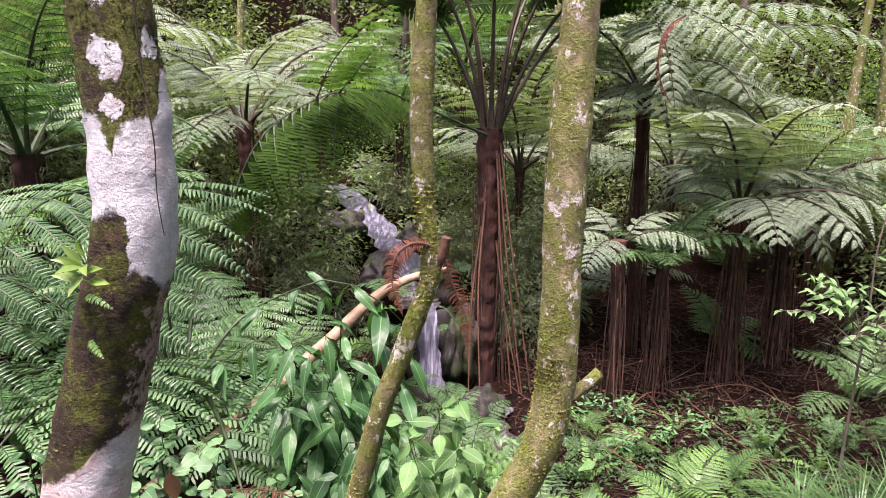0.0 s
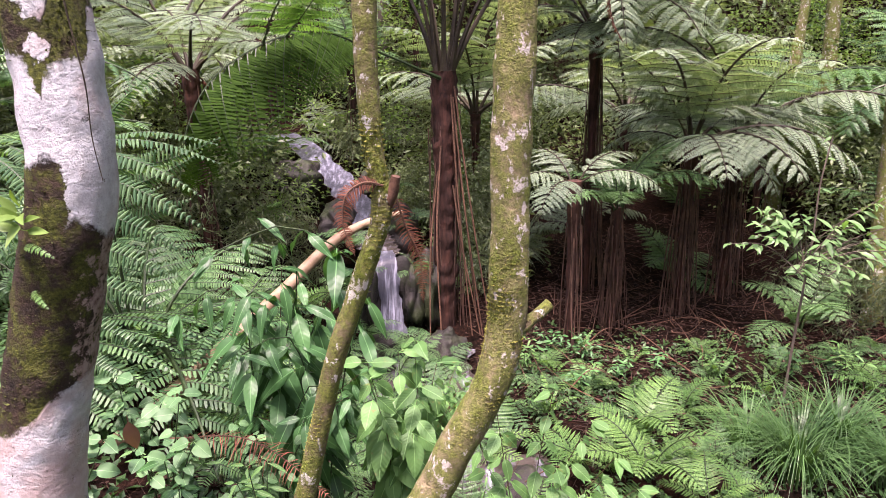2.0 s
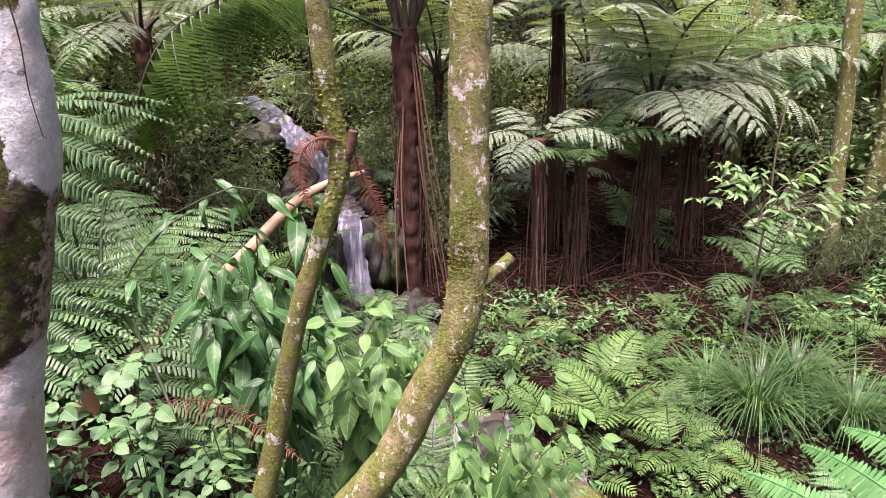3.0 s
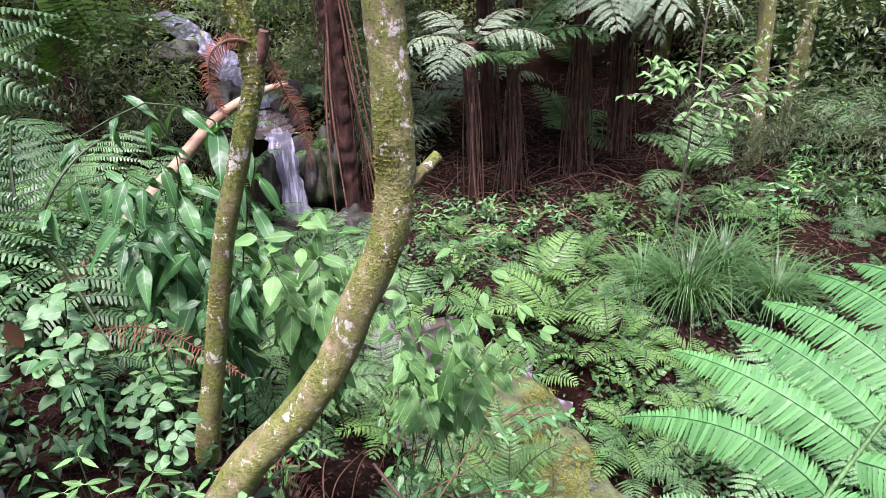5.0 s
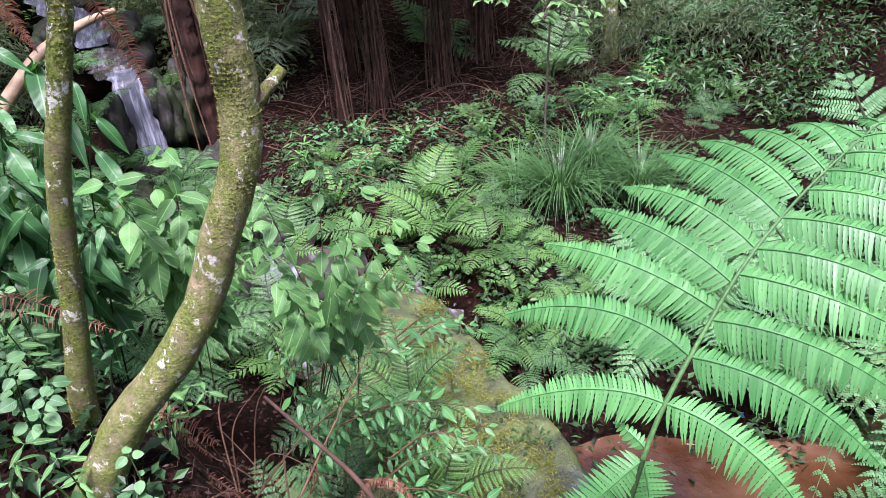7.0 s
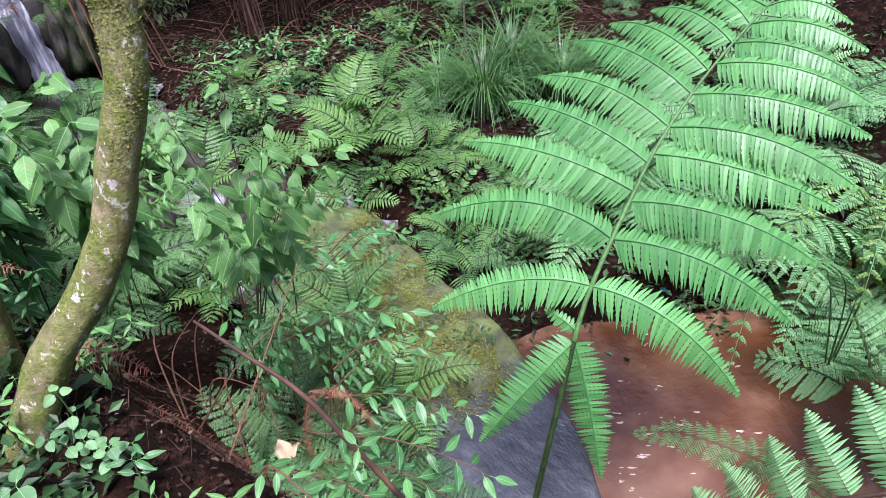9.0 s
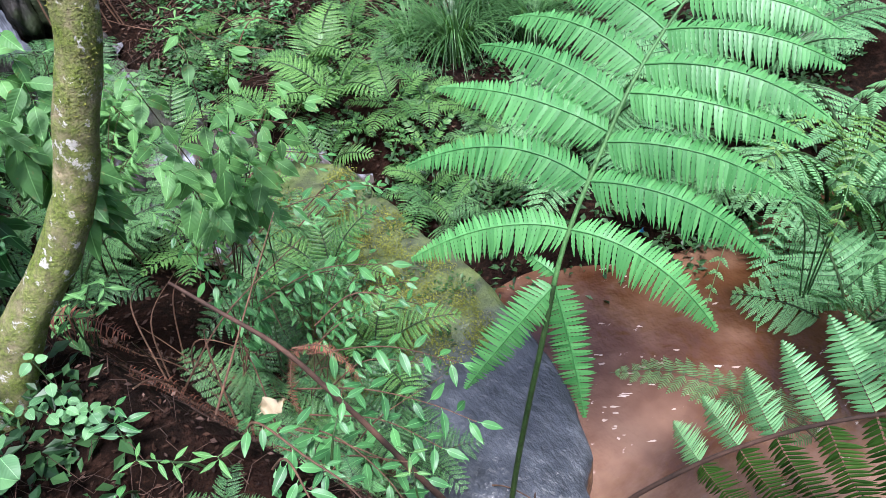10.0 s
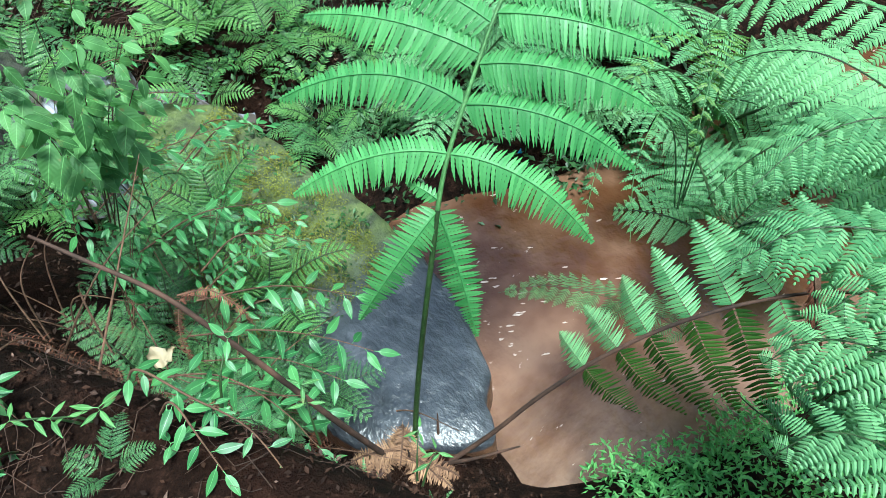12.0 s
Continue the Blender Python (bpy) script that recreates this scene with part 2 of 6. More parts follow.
M_FROND = leaf_material("bright_fern_leaf", (0.042, 0.155, 0.042), (0.112, 0.30, 0.096), 0.44, 0.3, 3.0, spec=0.34)
M_FERN = leaf_material("fern_leaf", (0.034, 0.10, 0.038), (0.135, 0.265, 0.10), 0.45, 0.3, 2.5)
M_YFERN = leaf_material("yellow_green_fern_leaf", (0.045, 0.125, 0.036), (0.15, 0.285, 0.08), 0.42, 0.35, 3.0)
M_LUSH = leaf_material("pale_fern_leaf", (0.045, 0.11, 0.05), (0.16, 0.27, 0.125), 0.4, 0.3, 3.0)
M_GREY = leaf_material("grey_green_fern_leaf", (0.115, 0.18, 0.115), (0.27, 0.355, 0.24), 0.6, 0.3, 2.0, spec=0.18)
# darker olive copy of the fern leaf, with shade put into its colour
M_SHADE = leaf_material("shaded_olive_fern_leaf", (0.014, 0.038, 0.007), (0.045, 0.10, 0.016), 0.7, 0.45, 2.0, spec=0.05)
M_BROAD = leaf_material("broad_leaf", (0.032, 0.095, 0.028), (0.145, 0.315, 0.095), 0.45, 0.32, 4.0, veins=0.22, aged=(0.16, 0.15, 0.05), spec=0.22)
M_GLOSSY = leaf_material("glossy_leaf", (0.014, 0.052, 0.019), (0.07, 0.20, 0.06), 0.42, 0.22, 4.0, veins=0.10, spec=0.26)
M_YOUNG = leaf_material("yellow_green_leaf", (0.09, 0.18, 0.04), (0.22, 0.35, 0.09), 0.42, 0.4, 3.0)
M_WOODS = leaf_material("forest_leaf", (0.032, 0.060, 0.024), (0.155, 0.215, 0.09), 0.42, 0.3, 0.7)
M_LOW = leaf_material("glaucous_fern_leaf", (0.065, 0.18, 0.07), (0.185, 0.36, 0.155), 0.55, 0.3, 3.0, spec=0.25)
M_FOAM = leaf_material("foam", (0.26, 0.18, 0.15), (0.48, 0.40, 0.37), 0.5, 0.1, 4.0)
M_PALE = leaf_material("pale_leaf", (0.085, 0.19, 0.07), (0.17, 0.31, 0.115), 0.4, 0.4, 4.0)
M_SPRIG = leaf_material("lush_leaf", (0.018, 0.075, 0.028), (0.10, 0.27, 0.08), 0.42, 0.3, 6.0, veins=0.05, spec=0.32)
M_ROUND = leaf_material("bramble_leaf", (0.036, 0.10, 0.044), (0.145, 0.30, 0.12), 0.5, 0.3, 5.0, veins=0.1, spec=0.3)
M_BRIGHTHERB = leaf_material("bright_herb_leaf", (0.07, 0.22, 0.06), (0.23, 0.48, 0.15), 0.45, 0.35, 4.0)
M_FINE = leaf_material("fine_grey_leaf", (0.03, 0.05, 0.028), (0.15, 0.19, 0.10), 0.42, 0.3, 0.9)
M_DEAD = leaf_material("dead_fern_leaf", (0.08, 0.026, 0.015), (0.25, 0.10, 0.06), 0.8, 0.15, 8.0)
M_LITTER = leaf_material("fallen_leaf", (0.014, 0.008, 0.006), (0.10, 0.058, 0.042), 0.75, 0.1, 6.0, spec=0.12)
M_MULCH = leaf_material("dark_wet_leaf", (0.009, 0.0045, 0.003), (0.052, 0.024, 0.014), 0.7, 0.1, 6.0, spec=0.08)
M_PAPER = leaf_material("bleached_leaf", (0.24, 0.18, 0.11), (0.40, 0.33, 0.22), 0.8, 0.2, 20.0)
M_ROSY = leaf_material("rosy_dead_leaf", (0.20, 0.09, 0.07), (0.34, 0.17, 0.13), 0.7, 0.25, 12.0)
M_BLUE = leaf_material("blue_plastic", (0.02, 0.16, 0.5), (0.04, 0.25, 0.7), 0.4, 0.1, 20.0)
M_DRY = leaf_material("dry_brown_scale", (0.10, 0.05, 0.028), (0.32, 0.19, 0.11), 0.8, 0.1, 14.0)
M_GRASS = leaf_material("grass_blade", (0.02, 0.062, 0.02), (0.085, 0.185, 0.06), 0.4, 0.3, 3.0)
M_BROAD_STUFF = leaf_material("herb_leaf", (0.013, 0.040, 0.014), (0.065, 0.14, 0.046), 0.42, 0.3, 2.0)
M_LITTER_PALE = leaf_material("dry_fallen_leaf", (0.024, 0.013, 0.010), (0.20, 0.125, 0.095), 0.75, 0.1, 9.0, spec=0.15)
M_STICK = wood_material("dead_stick", (0.008, 0.005, 0.0035), (0.10, 0.052, 0.035), 9, (1, 1, 1), 0.85)
M_FARBARK = wood_material("far_bark", (0.05, 0.04, 0.03), (0.17, 0.14, 0.11), 14, (1, 1, 0.3), 0.9)
M_MOSS = leaf_material("bright_moss", (0.075, 0.085, 0.014), (0.26, 0.26, 0.055), 0.85, 0.2, 12.0)
M_MOSS_DARK = leaf_material("dark_moss", (0.02, 0.028, 0.006), (0.10, 0.12, 0.02), 0.8, 0.2, 12.0)
M_RACHIS = wood_material("light_green_rachis", (0.03, 0.085, 0.022), (0.08, 0.18, 0.055), 60, (1, 1, 1), 0.5)
M_STALK = wood_material("green_stalk", (0.007, 0.017, 0.005), (0.03, 0.06, 0.015), 40, (1, 1, 1), 0.5)
M_DARKSTALK = wood_material("dark_stalk", (0.012, 0.009, 0.006), (0.05, 0.04, 0.018), 40, (1, 1, 1), 0.6)
M_TWIG = wood_material("twig", (0.04, 0.02, 0.012), (0.16, 0.085, 0.05), 60, (1, 1, 1), 0.8)
M_FIBRE = wood_material("fibrous_trunk", (0.010, 0.005, 0.004), (0.085, 0.034, 0.022), 34, (1, 1, 0.12), 0.9)
M_ROOT = wood_material("hanging_root", (0.014, 0.008, 0.006), (0.17, 0.095, 0.065), 40, (1, 1, 0.2), 0.85)
M_LOG = wood_material("bare_log", (0.12, 0.08, 0.045), (0.31, 0.225, 0.14), 20, (1, 1, 1), 0.6)
M_BIRCH = birch_material()
M_BARK_B = bark_material("mossy_bark", (0.08, 0.055, 0.032), (0.26, 0.20, 0.135), (0.55, 0.55, 0.50), 0.59, 0.42)
M_BARK_C = bark_material("lichened_bark", (0.11, 0.09, 0.05), (0.40, 0.33, 0.20), (0.58, 0.55, 0.51), 0.585, 0.42)
M_SOIL = soil_material()
M_SLAB = slab_material()
M_POOL = pool_material()
M_STREAM = water_material("running_water", (0.055, 0.045, 0.04), 0.08, 10, 0.4, foam=0.08)
M_FALL = water_material("white_water", (0.06, 0.062, 0.08), 0.35, 14, 0.3, foam=0.17, flow=(1.8, 0.35, 0.12))
M_ROCK = rock_material()

# ---- mesh helpers ----


def make_mesh(name, verts, faces, mats, index=None, smooth=True):
    me = bpy.data.meshes.new(name)
    me.from_pydata([tuple(v) for v in np.asarray(verts).tolist()], [], faces)
    for m in mats:
        me.materials.append(m)
    if index is not None:
        me.polygons.foreach_set("material_index", np.asarray(index, dtype=np.int32))
    me.polygons.foreach_set("use_smooth", np.full(len(me.polygons), smooth))
    me.update()
    return me


class Build:
    """Collects pieces of one mesh."""

    def __init__(self):
        self.v, self.f, self.m, self.n = [], [], [], 0

    def add(self, verts, faces, mat=0):
        verts = np.asarray(verts, dtype=float).reshape(-1, 3)
        faces = np.asarray(faces, dtype=int)
        self.v.append(verts)
        self.f.extend((faces + self.n).tolist())
        self.m.extend([mat] * len(faces))
        self.n += len(verts)

    def tube(self, pts, radii, seg=6, mat=0, rough=0.0, cap=True):
        pts = np.asarray(pts, dtype=float)
        radii = np.broadcast_to(np.asarray(radii, dtype=float), (len(pts),))
        tang = np.gradient(pts, axis=0)
        tang /= np.linalg.norm(tang, axis=1)[:, None] + 1e-9
        ref = np.array([0.31, 0.95, 0.02]) if abs(tang[0][2]) > 0.7 else np.array([0.0, 0.0, 1.0])
        a = np.cross(tang, ref)
        a /= np.linalg.norm(a, axis=1)[:, None] + 1e-9
        b = np.cross(tang, a)
        ang = np.linspace(0, 2 * np.pi, seg, endpoint=False)
        ring = (np.cos(ang)[None, :, None] * a[:, None, :] + np.sin(ang)[None, :, None] * b[:, None, :]) * radii[:, None, None]
        if rough:
            ring = ring * (1 + rough * np.random.default_rng(len(pts) * 7 + seg).normal(size=(len(pts), seg, 1)))
        v = (pts[:, None, :] + ring).reshape(-1, 3)
        n = len(pts)
        i, j = np.meshgrid(np.arange(n - 1), np.arange(seg), indexing="ij")
        i, j = i.ravel(), j.ravel()
        k = (j + 1) % seg
        self.add(v, np.stack([i * seg + j, i * seg + k, (i + 1) * seg + k, (i + 1) * seg + j], 1), mat)
        if cap:
            for at in (0, n - 1):
                self.add(np.concatenate([v[at * seg:(at + 1) * seg], pts[at:at + 1]]), [(q, (q + 1) % seg, seg) for q in range(seg)], mat)

    def mesh(self, name, mats, smooth=True):
        return make_mesh(name, np.concatenate(self.v), self.f, mats, self.m, smooth)


def smooth_line(pts, n):
    """A smooth curve of n points through the given ones."""
    p = np.asarray(pts, dtype=float)
    if len(p) == 2:
        return p[0] + (p[1] - p[0]) * np.linspace(0, 1, n)[:, None]
    d = np.concatenate([[0], np.cumsum(np.linalg.norm(np.diff(p, axis=0), axis=1))])
    u = np.linspace(0, d[-1], n)
    m = np.gradient(p, d, axis=0)
    i = np.clip(np.searchsorted(d, u, side="right") - 1, 0, len(p) - 2)
    h = d[i + 1] - d[i]
    s = ((u - d[i]) / h)[:, None]
    h = h[:, None]
    return (2 * s**3 - 3 * s**2 + 1) * p[i] + (s**3 - 2 * s**2 + s) * h * m[i] + (-2 * s**3 + 3 * s**2) * p[i + 1] + (s**3 - s**2) * h * m[i + 1]


def empty(name, at=(0, 0, 0)):
    ob = new(name)
    ob.empty_display_size = 0.1
    ob.location = at
    return ob


def child(name, mesh, parent, m=None, label=""):
    """A part under a thing; m is its pose in the thing's own space."""
    ob = new(name, mesh)
    ob.parent = parent
    if m is not None:
        ob.matrix_basis = m
    return tagged(ob, label)


def unit(v):
    v = np.asarray(v, dtype=float)
    return v / (np.linalg.norm(v) + 1e-12)


def axes(at, along, up, size=1.0):
    """The pose at a place, with x along a direction and z near another."""
    x = unit(along)
    y = unit(np.cross(up, x))
    z = np.cross(x, y)
    m = Matrix.Identity(4)
    for c, a in enumerate((x, y, z)):
        for r in range(3):
            m[r][c] = a[r] * size
    for r in range(3):
        m[r][3] = at[r]
    return m


# ---- ferns ----
def pinna(b, start, way, up, length, wide, count, rng, droop=0.25, sweep=0.0, tang=None, detail=0, mat=0, stalk=1, hang=0.25, fat=0.9):
    """One leaflet of a frond: a thin midrib with two rows of pinnules."""
    u = np.linspace(0, 1, count + 1)[1:]
    way, up = unit(way), unit(up)
    side_t = tang if tang is not None else np.cross(up, way)
    line = start + length * (way * u[:, None] - up * droop * (u**2)[:, None] + side_t * sweep * (u**2)[:, None])
    full = np.concatenate([[start], line])
    d = np.gradient(full, axis=0)[1:]
    d /= np.linalg.norm(d, axis=1)[:, None]
    w = np.cross(up, d)
    w /= np.linalg.norm(w, axis=1)[:, None]
    nrm = np.cross(d, w)
    prof = np.minimum(1.0, (1 - u) * 2.1 + 0.06) ** 0.8 * np.minimum(1.0, 0.72 + u * 1.5)
    step = length / count
    for sgn in (-1, 1):
        jit = rng.normal(size=(count, 3))
        ln = wide * prof * (1 + 0.07 * jit[:, 0])
        dirn = w * sgn * 0.95 + d * (0.28 + 0.06 * jit[:, 1])[:, None] - nrm * (hang + 0.08 * jit[:, 2])[:, None]
        dirn /= np.linalg.norm(dirn, axis=1)[:, None]
        half = d * (step * 0.5 * fat)
        tip_drop = -nrm * (ln * 0.12)[:, None] + d * (ln * 0.05)[:, None]
        if detail == 0:
            q = np.stack([line - half, line + dirn * (ln * 0.78)[:, None] - half * 0.80 + tip_drop * 0.6, line + dirn * ln[:, None] + tip_drop, line + dirn * (ln * 0.72)[:, None] + half * 0.92 + tip_drop * 0.5, line + half], 1)
            k = 5
            base = np.arange(count)[:, None] * k
            b.add(q.reshape(-1, 3), base + np.array([0, 1, 3, 4]), mat)
            # tips share the points just added
            b.f.extend((base + np.array([1, 2, 3]) + b.n - count * k).tolist())
            b.m.extend([mat] * count)
        else:
            lobes = 4
            rows = []
            for a in range(lobes + 1):
                f = a / lobes
                wd = min(1.0, (1 - f) * 2.1) ** 0.7
                mid = line + dirn * (ln * f)[:, None] + tip_drop * f * f
                rows.append((mid - half * wd, mid + nrm * (step * 0.22 * wd), mid + half * wd))
            k = 3 * len(rows)
            v = np.stack([p for r in rows for p in r], 1)
            fs = []
            for a in range(len(rows) - 1):
                o = a * 3
                fs += [(o, o + 3, o + 4, o + 1), (o + 1, o + 4, o + 5, o + 2)]
            fs = (np.arange(count)[:, None, None] * k + np.array(fs)[None]).reshape(-1, 4)
            b.add(v.reshape(-1, 3), fs, mat)
    b.tube(np.concatenate([[start], line]), np.linspace(0.0055, 0.001, count + 1) * max(0.3, length * 2), 3, stalk, cap=False)


def frond_line(length, up0, up1, bend=1.3, n=60):
    """A rachis that leaves its crown at up0 degrees and ends at up1."""
    s = np.linspace(0, 1, n)
    a = np.radians(up0 + (up1 - up0) * s**bend)
    d = np.stack([np.cos(a), np.zeros(n), np.sin(a)], 1)
    return np.concatenate([[[0, 0, 0]], np.cumsum(d[:-1] * length / (n - 1), axis=0)])


def frond(line, pairs, leaflet, bare=0.22, count=18, wide=None, seed=0, droop=0.3, detail=0, forward=0.25, thick=0.012, sag=0.1, up=(0, 0, 1), hang=0.25, fat=0.9, ends=0.12, back=0.0):
    """A whole frond on a given rachis: rachis tube and pairs of leaflets that shorten towards both ends."""
    rng = np.random.default_rng(seed)
    b = Build()
    n = len(line)
    tang = np.gradient(line, axis=0)
    tang /= np.linalg.norm(tang, axis=1)[:, None]
    total = np.linalg.norm(np.diff(line, axis=0), axis=1).sum()
    b.tube(line, np.linspace(thick, thick * 0.18, n) * (1 + 0.8 * np.exp(-np.linspace(0, 1, n) * 22)), 6, 1)
    for i in range(pairs):
        s = bare + (1 - bare) * ((i + 0.3) / pairs)
        t = (i + 0.5) / pairs
        at = min(n - 2, s * (n - 1))
        k = int(at)
        p = line[k] + (line[k + 1] - line[k]) * (at - k)
        tg = tang[k]
        nr = unit(np.asarray(up) - tg * np.dot(up, tg))
        lat = np.cross(nr, tg)
        ln = leaflet * min(1.0, ends * 4 + 3.6 * t) * (1 - t**2.4) ** 0.8 + leaflet * 0.06
        for sgn in (-1, 1):
            fw = forward + 0.5 * t**3 - back * max(0.0, 1 - t * 5) + rng.normal() * 0.05
            way = lat * sgn * math.cos(fw) + tg * math.sin(fw) + nr * (0.12 - sag + rng.normal() * 0.05)
            pinna(b, p + tg * (rng.normal() * 0.004), way, nr, ln * (1 + rng.normal() * 0.06), (wide or leaflet * 0.2) * (0.55 + 0.45 * min(1, ln / leaflet)), max(5, int(count * (0.35 + 0.65 * ln / leaflet))), rng, droop=droop * (0.8 + 0.4 * rng.random()), sweep=0.10, tang=tg, detail=detail, hang=hang, fat=fat)
    return b


def frond_mesh(name, mats, *a, **k):
    return frond(*a, **k).mesh(name, mats, smooth=False)


# templates: each lies along x from its own base, and is turned and scaled where it grows
TREE_FROND = [frond_mesh("tree_fern_frond", [M_GREY, M_DARKSTALK], frond_line(1.0, u0, u1, 1.2), 13, 0.32, bare=0.16, count=25, wide=0.033, seed=40 + i, droop=0.42, sag=0.05, fat=0.74, hang=0.15) for i, (u0, u1) in enumerate(((55, -35), (40, -50), (62, -15), (25, -55)))]
GREEN_FROND = [frond_mesh("green_fern_frond", [M_FERN, M_STALK], frond_line(1.0, u0, u1, 1.2), 14, 0.29, bare=0.14, count=24, wide=0.031, seed=60 + i, droop=0.35, sag=0.05, fat=0.68, hang=0.15) for i, (u0, u1) in enumerate(((60, -40), (45, -55), (68, -10), (30, -50)))]
BRIGHT_FROND = [frond_mesh("bright_fern_frond", [M_YFERN, M_STALK], frond_line(1.0, u0, u1, 1.2), 17, 0.24, bare=0.18, count=13, wide=0.021, seed=80 + i, droop=0.2, sag=0.02, fat=0.95, hang=0.12) for i, (u0, u1) in enumerate(((60, -30), (45, -40), (30, -30)))]
BANK_FROND = [frond_mesh("bank_fern_frond", [M_LOW, M_STALK], frond_line(1.0, u0, u1, 1.2), 15, 0.30, bare=0.18, count=23, wide=0.031, seed=85 + i, droop=0.3, sag=0.05, fat=0.82, hang=0.15) for i, (u0, u1) in enumerate(((58, -35), (42, -45), (66, -10), (28, -40)))]


def sword_line(u0, u1):
    return frond_line(1.0, u0, u1, 1.1, 40)


def sword_mesh(name, mats, u0, u1, seed, teeth=26, wide=0.11):
    """A simple feather-shaped frond: one row of narrow leaflets on either side."""
    rng = np.random.default_rng(seed)
    b = Build()
    line = sword_line(u0, u1)
    b.tube(line, np.linspace(0.007, 0.002, len(line)), 4, 1)
    tang = np.gradient(line, axis=0)
    tang /= np.linalg.norm(tang, axis=1)[:, None]
    for i in range(teeth):
        t = (i + 0.5) / teeth
        k = int((0.12 + 0.86 * t) * (len(line) - 1))
        tg = tang[k]
        nr = unit(np.array([0, 0, 1.0]) - tg * tg[2])
        for sg in (-1, 1):
            lat = np.cross(nr, tg) * sg
            ln = wide * (min(1, 0.45 + 2.2 * t) * (1 - t**2) ** 0.7 + 0.06) * (1 + 0.08 * rng.normal())
            d = unit(lat + tg * (0.22 + 0.4 * t) + nr * (0.05 + 0.12 * rng.normal()))
            h = tg * 0.013
            p = line[k]
            b.add([p - h, p + d * ln * 0.5 - h * 0.85 - nr * ln * 0.03, p + d * ln - nr * ln * 0.18, p + d * ln * 0.5 + h * 0.95 - nr * ln * 0.03, p + h], [(0, 1, 3, 4)], 0)
            b.f.append([b.n - 4, b.n - 3, b.n - 2])
            b.m.append(0)
    return b.mesh(name, mats, smooth=False)


SWORD = [sword_mesh("sword_frond", [M_FERN, M_STALK], u0, u1, 90 + i) for i, (u0, u1) in enumerate(((70, -20), (50, -35), (35, -25), (78, 20)))]
SWORD_BRIGHT = [sword_mesh("sword_frond", [M_YFERN, M_STALK], u0, u1, 95 + i) for i, (u0, u1) in enumerate(((68, -10), (50, -30), (38, -20)))]
def comb(line, leaflet, teeth, seed, up=(0, 0, 1), droop=0.5, width=0.006, thick=0.004):
    """A withered frond: one row of narrow curled leaflets on either side of a bent stalk."""
    rng = np.random.default_rng(seed)
    b = Build()
    n = len(line)
    b.tube(line, np.linspace(thick, thick * 0.3, n), 5, 1)
    tang = np.gradient(line, axis=0)
    tang /= np.linalg.norm(tang, axis=1)[:, None]
    for i in range(teeth):
        t = (i + 0.5) / teeth
        k = min(n - 2, int((0.06 + 0.92 * t) * (n - 1)))
        tg = tang[k]
        nr = unit(np.asarray(up, dtype=float) - tg * np.dot(up, tg))
        for sg in (-1, 1):
            lat = np.cross(nr, tg) * sg
            ln = leaflet * (min(1, 0.5 + 2 * t) * (1 - t**3) + 0.1) * (1 + 0.15 * rng.normal())
            d = unit(lat + tg * 0.35 - nr * 0.25 + rng.normal(size=3) * 0.15)
            e = unit(d - np.array([0, 0, droop]) + rng.normal(size=3) * 0.1)
            h = tg * width
            p = line[k]
            q = p + d * ln * 0.5
            b.add([p - h * 0.5, p + h * 0.5, q + h * 0.5, q - h * 0.5, q + e * ln * 0.5], [(0, 1, 2, 3)], 0)
            b.f.append([b.n - 2, b.n - 3, b.n - 1])
            b.m.append(0)
    return b


DEAD_FROND = [comb(frond_line(1.0, u0, u1, 1.0), 0.12, 40, 110 + i, width=0.016, thick=0.007).mesh("dead_frond", [M_DEAD, M_TWIG], smooth=False) for i, (u0, u1) in enumerate(((40, -70), (-20, -85), (10, -60)))]


def leaf_mesh(name, mat, wide=0.4, arch=0.25, fold=0.12, tip=0.18, rows=8, full=0.85, wavy=0.012):
    """A single leaf of unit length along x, folded along its midrib, arched and pointed."""
    b = Build()
    v = []
    for i in range(rows + 1):
        t = 0.0 if i == 0 else 0.16 + 0.84 * (i - 1) / (rows - 1)
        f = max(0.0, (t - 0.16) / 0.84)
        w = wide * 0.45 * (math.sin(math.pi * f**0.8) ** full) * (1 - tip * f) if 1 < i < rows else 0.009
        z = 0.05 * t - arch * t * t
        wave = wavy * math.sin(11 * t)
        for s in (-1, -0.5, 0, 0.5, 1):
            v.append((t, w * s, z + fold * w * 2 * abs(s) - 0.12 * w * s * s + wave * s))
    f = [(i * 5 + j, (i + 1) * 5 + j, (i + 1) * 5 + j + 1, i * 5 + j + 1) for i in range(rows) for j in range(4)]
    b.add(v, f)
    return b.mesh(name, [mat])


LEAF_BROAD = [leaf_mesh("leaf", M_BROAD, 0.54, a, f, 0.18, 10, 0.85, 0.025) for a, f in ((0.2, 0.12), (0.4, 0.2), (0.1, 0.05))]
LEAF_GLOSSY = [leaf_mesh("leaf", M_GLOSSY, 0.33, a, f, 0.16, 12, 0.85, 0.03) for a, f in ((0.45, 0.15), (0.7, 0.2), (0.3, 0.08))]
LEAF_YOUNG = [leaf_mesh("leaf", M_YOUNG, 0.36, a, f, 0.2, 5) for a, f in ((0.2, 0.15), (0.4, 0.2))]
LEAF_ROUND = [leaf_mesh("leaf", M_ROUND, 0.72, a, f, 0.1, 9, 0.62, 0.03) for a, f in ((0.15, 0.1), (0.3, 0.2))]
LEAF_SPRIG = [leaf_mesh("leaf", M_SPRIG, 0.36, a, f, 0.15, 8) for a, f in ((0.2, 0.12), (0.3, 0.2), (0.1, 0.1))]
LEAF_PALE = [leaf_mesh("leaf", M_PALE, 0.36, a, f, 0.2, 6) for a, f in ((0.2, 0.12), (0.35, 0.2))]
